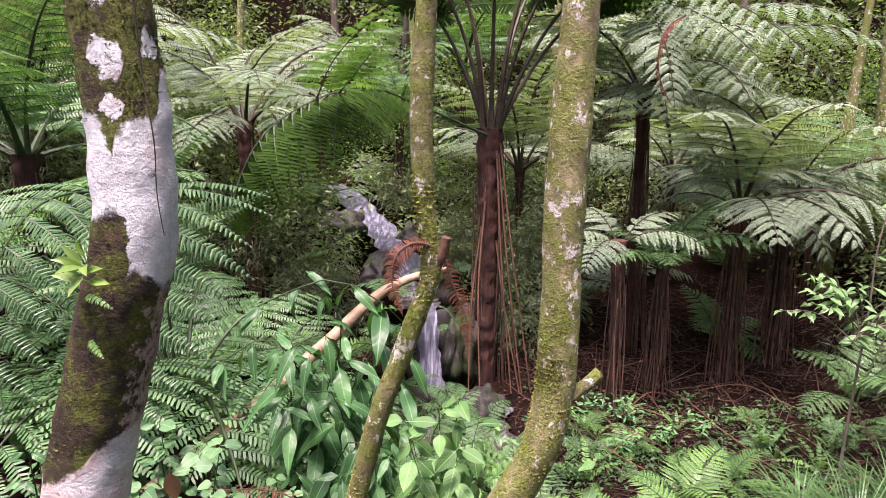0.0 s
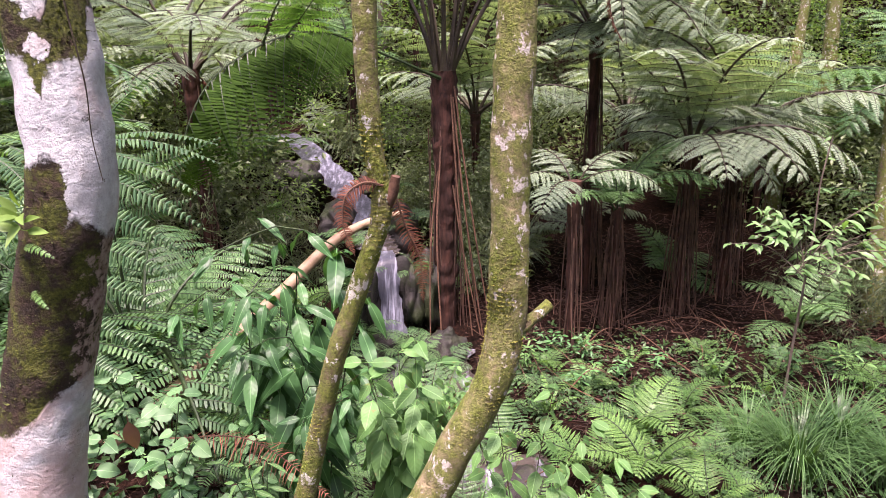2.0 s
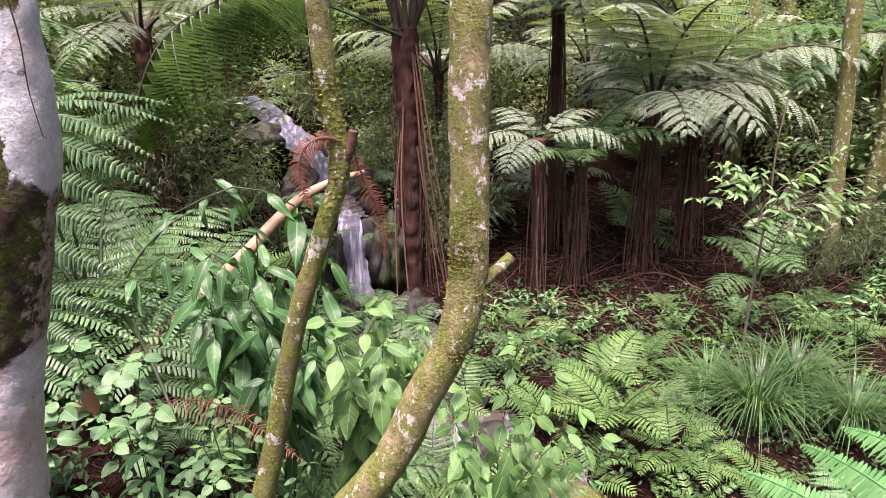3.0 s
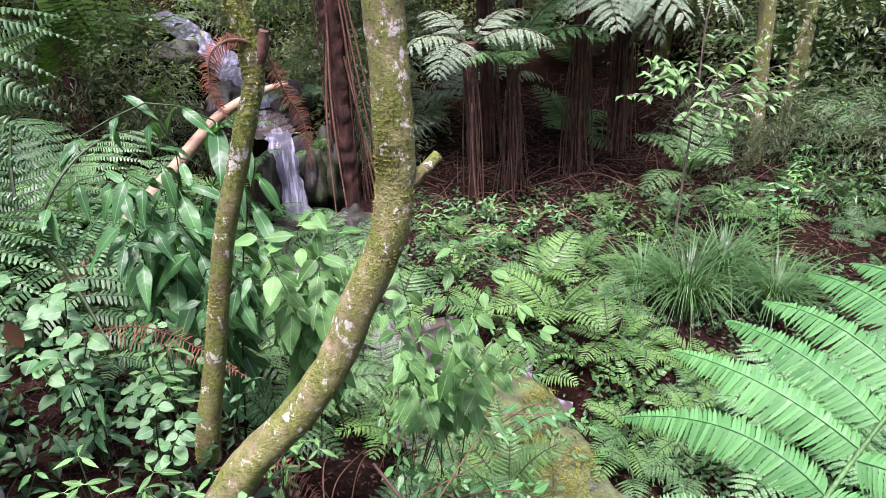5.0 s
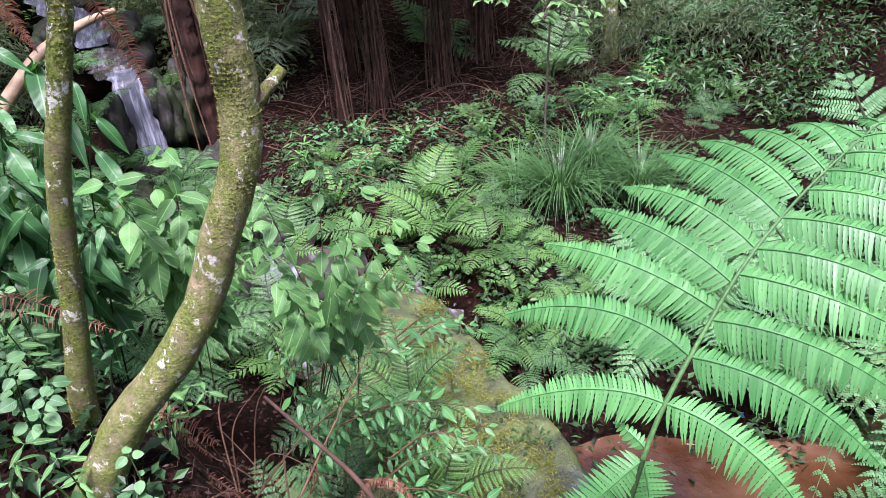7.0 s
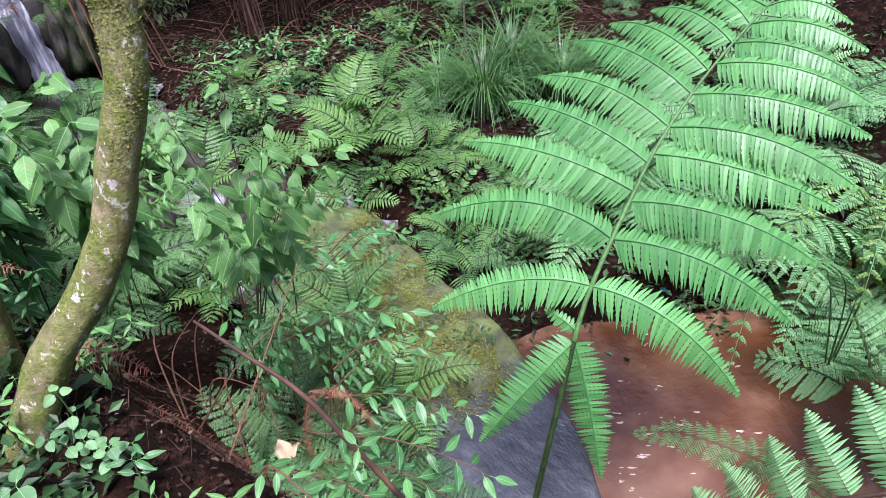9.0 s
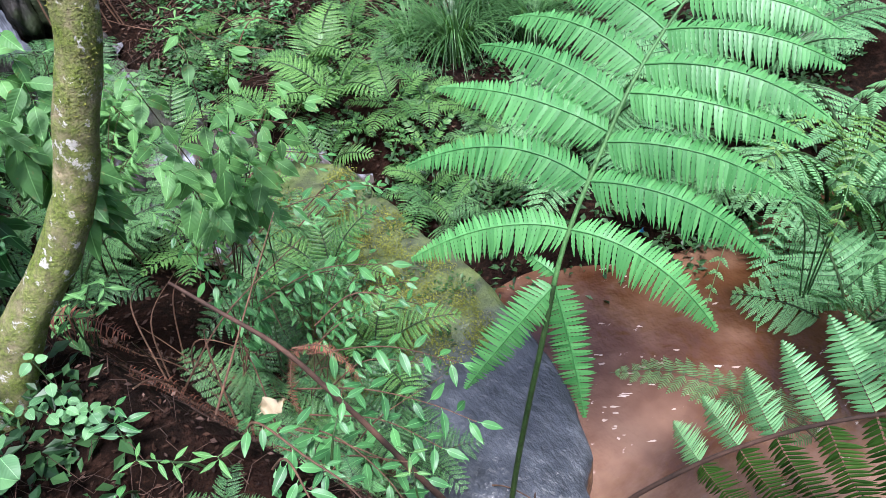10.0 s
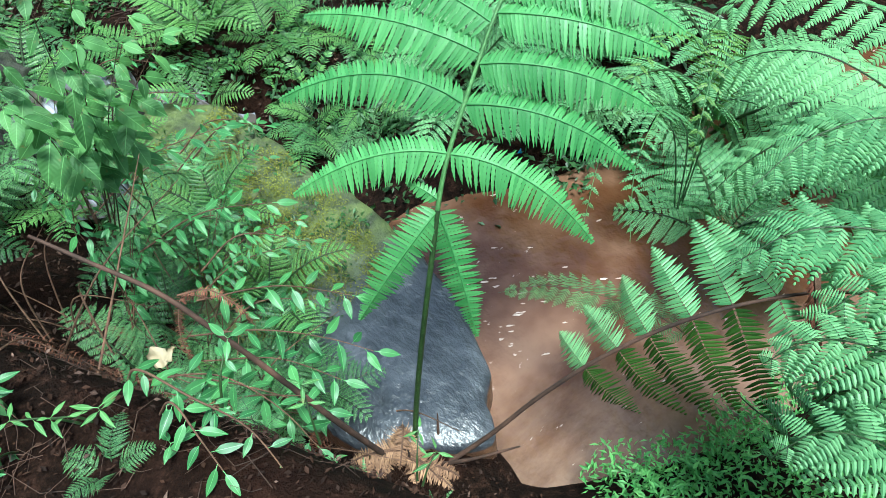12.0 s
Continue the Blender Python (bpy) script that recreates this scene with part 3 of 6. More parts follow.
LEAF_NARROW = [leaf_mesh("leaf", M_BROAD, 0.27, a, f, 0.2, 6) for a, f in ((0.2, 0.12), (0.35, 0.2))]

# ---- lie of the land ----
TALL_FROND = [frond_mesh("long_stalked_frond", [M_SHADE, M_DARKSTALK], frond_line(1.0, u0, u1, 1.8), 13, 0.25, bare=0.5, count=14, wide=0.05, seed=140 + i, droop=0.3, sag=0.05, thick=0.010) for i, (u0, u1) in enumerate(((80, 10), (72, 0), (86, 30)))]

WATER, POOL = -1.2, -1.36


def step01(t):
    t = np.clip(t, 0, 1)
    return t * t * (3 - 2 * t)


def ripple(x, y):
    return 0.035 * np.sin(2.1 * x + 1.3 * y) + 0.03 * np.sin(-1.7 * x + 2.9 * y + 1) + 0.018 * np.sin(5.3 * x + 4.1 * y + 2) + 0.012 * np.sin(9.1 * x - 7.7 * y)


COURSE = np.array([(-3.6, 15.0), (-2.2, 11.5), (-1.2, 9.4), (-0.55, 7.9), (-0.12, 6.7), (0.0, 5.6), (0.25, 4.4), (0.8, 3.2), (1.0, 2.2), (1.3, 1.35), (2.0, 0.9), (3.4, 0.6), (6.5, -0.6)])
COURSE_L = smooth_line(COURSE, 160)


def stream_dist(x, y):
    """Distance from the middle of the stream, and how far along it lies."""
    x, y = np.asarray(x, dtype=float), np.asarray(y, dtype=float)
    best, where = np.full(x.shape, 1e9), np.zeros(x.shape)
    for i in range(0, 160, 2):
        d = np.hypot(x - COURSE_L[i, 0], y - COURSE_L[i, 1])
        near = d < best
        best, where = np.where(near, d, best), np.where(near, i / 159.0, where)
    return best, where


def bed_level(y):
    """Water level along the course, by how far back it lies."""
    y = np.asarray(y, dtype=float)
    return np.where(y < 6.2, WATER, np.where(y < 6.6, WATER + (y - 6.2) / 0.4 * 0.75, WATER + 0.75 + 0.17 * (y - 6.6)))


def ground_z(x, y):
    x, y = np.asarray(x, dtype=float), np.asarray(y, dtype=float)
    z = -1.08 + ripple(x, y) + 0.5 * np.maximum(0, y - 7.4) ** 1.05 * 0.45
    z = z + 0.42 * np.maximum(0, x - 4.6) + 0.10 * np.maximum(0, x - 2.6)
    z = z + step01((-0.6 - x) / 2.2) * 0.9 + 0.5 * np.maximum(0, -2.6 - x)
    d, w = stream_dist(x, y)
    level = bed_level(y) - 0.12
    half = np.where(y < 1.9, 0.62, np.where(y < 3.4, 0.5, 0.34))
    k = 1 - step01((d - half) / 0.55)
    z = z * (1 - k) + np.minimum(z, np.where(y < 2.0, POOL - 0.15, level)) * k
    edge = np.maximum((x - 0.42 + 0.444 * y) / 1.094, (y - 1.85 + 0.45 * (x + 0.3)) / 1.1)
    bank = 1 - step01((edge + 0.04 * np.sin(7 * x + 5 * y)) / 0.55)
    mound = -1.19 - 1.1 * np.maximum(0, np.hypot(x - 0.58, (y - 0.72) * 0.9) - 0.30)
    z = np.maximum(z, mound)
    return z * (1 - bank) + (0.12 + 0.5 * ripple(x, y) + 0.15 * np.maximum(0, -x - 0.5)) * bank


def gz(x, y):
    return float(ground_z(x, y))


def spread(lo, hi, n, c, tight):
    """Places from lo to hi, close together round c."""
    t = np.linspace(-1, 1, n)
    s = np.sinh(tight * t) / np.sinh(tight)
    return np.where(s < 0, c + s * (c - lo), c + s * (hi - c))


gx, gy = spread(-60, 60, 260, 0.8, 5.0), spread(-60, 60, 260, 2.5, 4.6)
X, Y = np.meshgrid(gx, gy, indexing="xy")
Z = ground_z(X, Y)
Z = Z + 0.35 * np.maximum(0, np.hypot(X, Y) - 12)
i, j = np.meshgrid(np.arange(259), np.arange(259), indexing="xy")
quads = np.stack([j * 260 + i, j * 260 + i + 1, (j + 1) * 260 + i + 1, (j + 1) * 260 + i], -1).reshape(-1, 4)
ground = new("ground", make_mesh("ground", np.stack([X, Y, Z], -1).reshape(-1, 3), quads.tolist(), [M_SOIL]))
tagged(ground, "dark reddish forest soil covered in leaf litter", "ground", kind="structure")


def land(x, y):
    return gz(x, y) + 0.35 * max(0.0, math.hypot(x, y) - 12)


def sheet(name, pts, mat, label, category):
    """A thin level sheet of water with a wavering outline."""
    b = Build()
    c = np.mean(pts, axis=0)
    ring = smooth_line(np.concatenate([pts, pts[:1]]), 60)[:-1]
    rows = [c + (ring - c) * f for f in (0.25, 0.5, 0.75, 1.0)]
    b.add(np.concatenate([[c], *rows]), [(0, 1 + k, 1 + (k + 1) % 59) for k in range(59)])
    for r in range(3):
        o = 1 + r * 59
        b.f.extend([[o + k, o + 59 + k, o + 59 + (k + 1) % 59, o + (k + 1) % 59] for k in range(59)])
        b.m.extend([0] * 59)
    return tagged(new(name, b.mesh(name, [mat])), label, category, kind="structure")


sheet("pool_water", np.array([(0.6, 0.2, POOL), (0.7, 1.5, POOL), (1.2, 2.5, POOL), (2.1, 2.6, POOL), (3.2, 2.2, POOL), (4.4, 1.5, POOL), (7.0, 0.7, POOL), (7.0, -1.6, POOL), (4.2, -0.8, POOL), (2.6, -0.5, POOL), (1.4, -0.2, POOL)]), M_POOL, "shallow brown muddy pool of stream water", "water")


def ribbon(name, course, half, mat, label, lift=0.0, rag=0.3):
    b = Build()
    c = smooth_line(course, 50)
    t = np.gradient(c[:, :2], axis=0)
    t /= np.linalg.norm(t, axis=1)[:, None]
    nrm = np.stack([-t[:, 1], t[:, 0]], 1)
    cols = 7
    v = []
    for k in range(50):
        for q in range(cols):
            s = (q / (cols - 1) * 2 - 1) * half * (1 + rag * noise.noise(Vector((k * 0.33, (q > 3) * 9.0, half * 50))) + 0.3 * rag * noise.noise(Vector((k * 0.7, (q > 3) * 5.0, 3.0))))
            v.append((c[k, 0] + nrm[k, 0] * s, c[k, 1] + nrm[k, 1] * s, c[k, 2] + lift + 0.03 * half * math.sin(k * 0.8 + q * 1.1)))
    f = [(k * cols + q, k * cols + q + 1, (k + 1) * cols + q + 1, (k + 1) * cols + q) for k in range(49) for q in range(cols - 1)]
    b.add(v, f)
    return tagged(new(name, b.mesh(name, [mat])), label, "water", kind="structure")


ribbon("stream_water", [(0.0, 6.1, WATER), (0.1, 5.2, WATER), (0.3, 4.3, WATER), (0.75, 3.4, WATER), (0.9, 2.9, WATER)], 0.5, M_STREAM, "clear shallow stream water running over stones")
ribbon("brook_water", [(-0.46, 7.5, -0.29), (-0.4, 7.1, -0.34), (-0.3, 6.65, -0.385)], 0.2, M_STREAM, "dark water running between the two small falls")
ribbon("cascade_water", [(-1.95, 10.6, 0.42), (-1.62, 10.1, 0.33), (-1.2, 9.3, 0.15), (-1.0, 9.0, 0.03), (-0.75, 8.3, -0.09), (-0.52, 7.75, -0.19), (-0.44, 7.4, -0.27)], 0.20, M_FALL, "foaming white water of a small upper cascade")
ribbon("waterfall", [(-0.32, 6.75, -0.36), (-0.28, 6.5, -0.38), (-0.25, 6.38, -0.55), (-0.23, 6.33, -0.8), (-0.19, 6.22, -1.02), (-0.17, 6.12, -1.2)], 0.12, M_FALL, "small white waterfall dropping into the stream", rag=0.22)



def prism(name, outline, z0, z1, mat, bevel=0.02, wave=0.01):
    """A slab with an uneven top and softened rim over a flat outline."""
    b = Build()
    ring = smooth_line(np.array([(*p, 0) for p in (*outline, outline[0])], dtype=float), 144)[:-1, :2]
    c = ring.mean(axis=0)
    n = len(ring)
    ring = ring + np.array([[noise.noise(Vector((*p, 0.0)) * 6) * 0.035 + noise.noise(Vector((*p, 4.0)) * 17) * 0.018, noise.noise(Vector((*p, 2.0)) * 6) * 0.035] for p in ring])
    rings = []
    for f, z in ((0.3, z1), (0.65, z1), (0.9, z1), (0.985, z1 - bevel * 0.15), (1.0, z1 - bevel), (1.01, (z0 + z1) / 2), (1.0, z0)):
        r = c + (ring - c) * f
        zz = z + (wave * (np.sin(r[:, 0] * 9) + np.sin(r[:, 1] * 7 + 1)) if z > z1 - bevel else 0)
        rings.append(np.column_stack([r, np.broadcast_to(zz, n)]))
    b.add(np.concatenate([[(*c, z1)], *rings]), [(0, 1 + k, 1 + (k + 1) % n) for k in range(n)])
    for r in range(len(rings) - 1):
        o = 1 + r * n
        b.f.extend([[o + k, o + n + k, o + n + (k + 1) % n, o + (k + 1) % n] for k in range(n)])
        b.m.extend([0] * n)
    return b.mesh(name, [mat])


SLAB_EDGE = [(1.30, 3.3), (1.33, 2.6), (1.41, 2.09), (1.37, 1.51), (1.27, 1.06), (1.11, 0.84), (0.98, 0.70), (0.81, 0.80), (0.62, 0.98), (0.50, 1.4), (0.46, 2.2), (0.60, 3.1), (0.95, 3.55)]
slab = tagged(new("stream_slab", prism("stream_slab", SLAB_EDGE, -1.6, -1.15, M_SLAB)), "mossy grey concrete slab with stream water sliding over it", "slab", kind="structure")


def foam(count, seed):
    """Bubbles and long flecks adrift on the pool, thick below the spill."""
    rng = np.random.default_rng(seed)
    b = Build()
    for k in range(count):
        if k % 3 == 0:
            # spill foam at the lip, also standing in for the sky's bright reflection
            x, y = 1.40 + abs(rng.normal()) * 0.06, 1.06 + rng.normal() * 0.07
        elif k % 3 == 1:
            x, y = 1.85 + rng.normal() * 0.12, 1.15 + rng.normal() * 0.16
        else:
            x, y = rng.uniform(1.5, 2.4), rng.uniform(0.5, 1.8)
        r = rng.uniform(0.002, 0.006)
        a = np.linspace(0, 6.283, 11)[:-1]
        out = r * (1 + 0.35 * rng.normal(size=10))
        long = rng.uniform(1.0, 5.0)
        along, across_ = np.cos(a) * out * long, np.sin(a) * out
        rim = np.stack([x + along * 0.8 + across_ * 0.6, y - along * 0.6 + across_ * 0.8, np.full(10, POOL + 0.003)], 1)
        b.add(np.concatenate([rim, [(x, y, POOL + 0.003 + r * 0.3)]]), [(q, (q + 1) % 10, 10) for q in range(10)])
    return tagged(new("foam", b.mesh("foam", [M_FOAM])), "white foam bubbles drifting on the muddy pool", "foam", kind="stuff")


foam(42, 3)

# ---- the three near trees ----


def trunk_mesh(name, pts, radii, mat, seg=20, n=70, lump=0.05, seed=1):
    """A trunk along a line, with bulges and scars in its surface."""
    line = smooth_line(pts, n)
    r = np.interp(np.linspace(0, 1, n), np.linspace(0, 1, len(radii)), radii)
    b = Build()
    b.tube(line, r, seg)
    v = np.concatenate(b.v)
    out = []
    for k, p in enumerate(v):
        c = line[min(n - 1, k // seg)] if k < n * seg else p
        q = Vector(p)
        f = 1 + lump * noise.noise(q * 14 + Vector((seed, 0, 0))) + lump * 0.7 * noise.noise(q * 38) + lump * 0.5 * noise.noise(q * 90)
        out.append(c + (p - c) * f)
    b.v = [np.array(out)]
    return b.mesh(name, [mat])


tree_white = empty("tree", (-0.86, 1.39, 0.12))
tagged(tree_white, "thick tree trunk crusted with white lichen and dark moss", "tree", "near trees")
A_LINE, A_RAD = [(-0.04, 0, -0.2), (-0.02, 0, 0.2), (0.05, 0, 0.61), (0.15, 0, 0.99), (0.215, 0, 1.24), (0.22, 0, 1.47), (0.20, 0, 1.69), (0.19, 0, 2.1), (0.2, 0.05, 3.2)], [0.12, 0.105, 0.09, 0.085, 0.080, 0.077, 0.082, 0.08, 0.06]
white_trunk = trunk_mesh("trunk", A_LINE, A_RAD, M_BIRCH, 36, 150, 0.07)
spine = smooth_line(A_LINE, 150)
lay = white_trunk.uv_layers.new(name="bark_map")
loop_at = np.empty(len(white_trunk.loops), dtype=np.int32)
white_trunk.loops.foreach_get("vertex_index", loop_at)
pts = np.empty(len(white_trunk.vertices) * 3)
white_trunk.vertices.foreach_get("co", pts)
pts = pts.reshape(-1, 3)[loop_at]
mid_x = np.interp(pts[:, 2], spine[:, 2], spine[:, 0])
wide_at = np.interp(pts[:, 2], np.interp(np.linspace(0, 1, 9), np.linspace(0, 1, 150), spine[:, 2]), A_RAD)
# across the trunk as it faces the clearing, a little turned
across = ((pts[:, 0] - mid_x) * 0.90 + pts[:, 1] * 0.43) / wide_at
lay.data.foreach_set("uv", np.stack([across * 0.5 + 0.5, pts[:, 2]], 1).ravel())
child("trunk", white_trunk, tree_white)

tree_slim = empty("tree", (-0.335, 1.62, 0.12))
tagged(tree_slim, "slim leaning tree trunk coated in green moss", "tree", "near trees")
child("trunk", trunk_mesh("trunk", [(-0.01, 0, -0.15), (0.0, 0, 0.06), (0.065, 0, 0.32), (0.12, -0.01, 0.54), (0.17, -0.02, 0.73), (0.245, -0.02, 0.94), (0.30, -0.02, 1.12), (0.285, -0.02, 1.24), (0.275, -0.02, 1.5), (0.285, -0.02, 1.73), (0.29, 0, 2.2), (0.3, 0, 3.0)], [0.036, 0.034, 0.027, 0.026, 0.025, 0.024, 0.027, 0.021, 0.021, 0.020, 0.019, 0.016], M_BARK_B, 16, 120, 0.10, 3), tree_slim)
child("branch_stub", trunk_mesh("branch_stub", [(0.30, -0.02, 1.10), (0.325, -0.03, 1.15), (0.335, -0.035, 1.19)], [0.017, 0.014, 0.011], M_TWIG, 9, 12, 0.2, 5), tree_slim, label="short broken brown branch stub")

tree_bent = empty("tree", (-0.29, 1.35, 0.1))
tagged(tree_bent, "bent tree trunk with orange bark, moss and lichen", "tree", "near trees")
child("trunk", trunk_mesh("trunk", [(-0.10, 0, -0.12), (0.0, 0, 0.08), (0.105, 0.01, 0.225), (0.235, 0.01, 0.345), (0.345, 0.01, 0.485), (0.425, 0.01, 0.65), (0.495, 0.01, 0.785), (0.525, 0.02, 0.91), (0.53, 0.02, 1.05), (0.53, 0.02, 1.33), (0.535, 0.02, 1.5), (0.545, 0.02, 1.72), (0.56, 0.02, 2.3), (0.57, 0, 3.0)], [0.06, 0.052, 0.045, 0.043, 0.042, 0.041, 0.041, 0.042, 0.034, 0.031, 0.031, 0.029, 0.026, 0.022], M_BARK_C, 20, 130, 0.08, 7), tree_bent)
child("branch_stub", trunk_mesh("branch_stub", [(0.54, 0.02, 0.90), (0.585, 0.03, 0.925), (0.625, 0.045, 0.955)], [0.022, 0.015, 0.013], M_BARK_B, 10, 14, 0.18, 9), tree_bent, label="short broken mossy branch stub")


def simple_thing(name, pts, radii, mat, label, category, seg=7, n=40, lump=0.08, seed=0, parent=None):
    p0 = np.array(pts[0], dtype=float)
    me = trunk_mesh(name, [tuple(np.array(p) - p0) for p in pts], radii, mat, seg, n, lump, seed)
    if parent is not None:
        ob = child(name, me, parent, Matrix.Translation(p0), label)
        return ob
    ob = new(name, me)
    ob.location = p0
    return tagged(ob, label, category)


simple_thing("fallen_log", [(-1.25, 2.35, 0.06), (-0.85, 2.6, 0.35), (-0.54, 2.8, 0.60), (-0.25, 3.0, 0.82), (-0.12, 3.06, 0.86), (-0.02, 3.12, 0.87)], [0.033, 0.033, 0.031, 0.029, 0.024, 0.012], M_LOG, "bare pale tan log leaning across the gully", "log", 14, 60, 0.05)
simple_thing("hanging_vine", [(-0.57, 1.3, 1.95), (-0.565, 1.3, 1.67), (-0.55, 1.298, 1.53), (-0.553, 1.3, 1.44), (-0.545, 1.3, 1.36)], [0.003, 0.0025, 0.002, 0.0013, 0.0008], M_DARKSTALK, "thin dark vine hanging down the white trunk", "vine", 5)

def moss(thing, pts, radii, count, seed, mat, where, length=0.008):
    """Cushions of moss on a trunk: fine upright blades where a patchy mask allows."""
    rng = np.random.default_rng(seed)
    n = 200
    line = smooth_line(pts, n)
    rad = np.interp(np.linspace(0, 1, n), np.linspace(0, 1, len(radii)), radii)
    b = Build()
    v = []
    for _ in range(count * 4):
        k = int(rng.integers(0, n))
        a = rng.uniform(0, 6.283)
        p = line[k] + np.array([math.cos(a), math.sin(a), 0]) * rad[k]
        if noise.noise(Vector(p) * 9 + Vector((seed, 0, 0))) + where(p, a) + 0.40 * rng.normal() < 0.12:
            continue
        d = np.array([math.cos(a), math.sin(a), 0.3]) + rng.normal(size=3) * 0.5
        s = np.array([-math.sin(a), math.cos(a), rng.normal() * 0.5]) * 0.0022
        ln = length * rng.uniform(0.3, 1.3)
        v.append((p - s - d * 0.002, p + s - d * 0.002, p + d * ln))
        if len(v) >= count:
            break
    v = np.array(v).reshape(-1, 3)
    b.add(v, np.arange(len(v)).reshape(-1, 3))
    return tagged(child("moss", b.mesh("moss", [mat], smooth=False), thing, label="fuzzy green moss cushions"), kind="stuff")


moss(tree_white, A_LINE, A_RAD, 9000, 1, M_MOSS_DARK, lambda p, a: -2 if p[2] < 0.76 + 0.06 * math.cos(a) or 1.21 - 0.09 * math.cos(a) < p[2] < 1.46 or 1.53 < p[2] < 1.62 and abs(a - 4.35) < 0.5 else (0.05 + 0.3 * abs(math.cos(a)) if p[2] > 1.42 else 0.02 - 0.25 * math.cos(a)), 0.0045)
B_LINE, B_RAD = [(-0.01, 0, -0.15), (0.0, 0, 0.06), (0.065, 0, 0.32), (0.12, -0.01, 0.54), (0.17, -0.02, 0.73), (0.245, -0.02, 0.94), (0.30, -0.02, 1.12), (0.285, -0.02, 1.24), (0.275, -0.02, 1.5), (0.285, -0.02, 1.73), (0.29, 0, 2.2)], [0.036, 0.034, 0.027, 0.026, 0.025, 0.024, 0.027, 0.021, 0.021, 0.020, 0.019]
moss(tree_slim, B_LINE, B_RAD, 13000, 2, M_MOSS, lambda p, a: 0.10 - 0.15 * math.cos(a), 0.0032)
C_LINE, C_RAD = [(-0.10, 0, -0.12), (0.0, 0, 0.08), (0.105, 0.01, 0.225), (0.235, 0.01, 0.345), (0.345, 0.01, 0.485), (0.425, 0.01, 0.65), (0.495, 0.01, 0.785), (0.525, 0.02, 0.91), (0.53, 0.02, 1.05), (0.53, 0.02, 1.33), (0.535, 0.02, 1.5), (0.545, 0.02, 1.72)], [0.06, 0.052, 0.045, 0.043, 0.042, 0.041, 0.041, 0.042, 0.034, 0.031, 0.031, 0.029]
moss(tree_bent, C_LINE, C_RAD, 20000, 3, M_MOSS, lambda p, a: (0.14 if p[2] < 0.9 else -0.05) - 0.34 * math.cos(a), 0.0034)

epiphyte = tagged(empty("epiphyte", (-0.70, 1.288, 1.27)), "small yellow-green fern rooted on the mossy trunk", "fern")
for k, (h, e, sz, me) in enumerate([(200, 0.3, 0.06, 0), (240, 0.9, 0.06, 0), (290, 0.2, 0.06, 1), (180, -0.2, 0.06, 1), (330, 0.1, 0.06, 0), (260, -0.3, 0.055, 1), (215, 1.2, 0.055, 0), (300, 0.7, 0.05, 0), (190, 0.6, 0.05, 1), (170, 0.8, 0.05, 0), (225, 0.5, 0.055, 1), (275, 1.0, 0.05, 0), (160, 0.2, 0.05, 0), (315, 0.5, 0.05, 1), (250, 0.1, 0.06, 0)]):
    child("leaf", LEAF_YOUNG[me], epiphyte, axes((0.0, 0, 0.015 * (k % 4)), (math.cos(radians(h)), math.sin(radians(h)), e), (0, -0.9, 0.7), sz * 1.05))
for k, (h, z) in enumerate([(195, -0.02), (340, -0.03), (320, -0.12)]):
    child("frond", SWORD_BRIGHT[k], epiphyte, axes((0, -0.01, z), (math.cos(radians(h)), math.sin(radians(h)), -0.3), (0, -0.9, 0.7), 0.10))


def rock(x, y, z, size, seed, label):
    """A wet boulder, worn round, with an uneven surface."""
    bm = bmesh.new()
    bmesh.ops.create_icosphere(bm, subdivisions=4, radius=1.0)
    for v in bm.verts:
        c = v.co.copy()
        v.co = c * (1 + 0.45 * noise.noise(c * 1.4 + Vector((seed, 0, 0))) + 0.22 * noise.noise(c * 3.1 + Vector((0, seed, 0))) + 0.08 * noise.noise(c * 8.0))
        v.co.x *= size[0]
        v.co.y *= size[1]
        v.co.z *= size[2]
    me = bpy.data.meshes.new("rock")
    bm.to_mesh(me)
    bm.free()
    me.materials.append(M_ROCK)
    me.polygons.foreach_set("use_smooth", np.full(len(me.polygons), True))
    ob = new("rock", me)
    ob.location = (x, y, z)
    return tagged(ob, label, "rock", "wet rocks by the stream")


for k, (x, y, z, s) in enumerate([(-0.36, 6.55, -0.95, (0.2, 0.25, 0.36)), (0.16, 6.6, -0.8, (0.16, 0.3, 0.42)), (-0.1, 6.62, -0.85, (0.3, 0.16, 0.38)), (0.3, 6.0, -1.15, (0.2, 0.2, 0.2)), (-0.42, 5.8, -1.22, (0.22, 0.2, 0.2)), (-0.85, 7.6, -0.25, (0.2, 0.3, 0.2)), (-0.15, 7.5, -0.35, (0.22, 0.3, 0.25)), (-1.5, 9.0, 0.0, (0.3, 0.35, 0.25)), (-0.55, 8.7, -0.1, (0.2, 0.3, 0.2)), (0.45, 4.6, -1.2, (0.25, 0.2, 0.16)), (0.7, 3.75, -1.18, (0.2, 0.25, 0.15)), (0.1, 4.0, -1.2, (0.2, 0.2, 0.16)), (-0.3, 6.02, -1.12, (0.16, 0.12, 0.13)), (-0.06, 6.05, -1.15, (0.13, 0.1, 0.12)), (-0.42, 6.3, -0.75, (0.1, 0.14, 0.3)), (0.0, 6.35, -0.75, (0.1, 0.14, 0.3))]):
    rock(x, y, z, s, k * 3.7, "dark wet rock beside the running water")

# ---- tree ferns ----


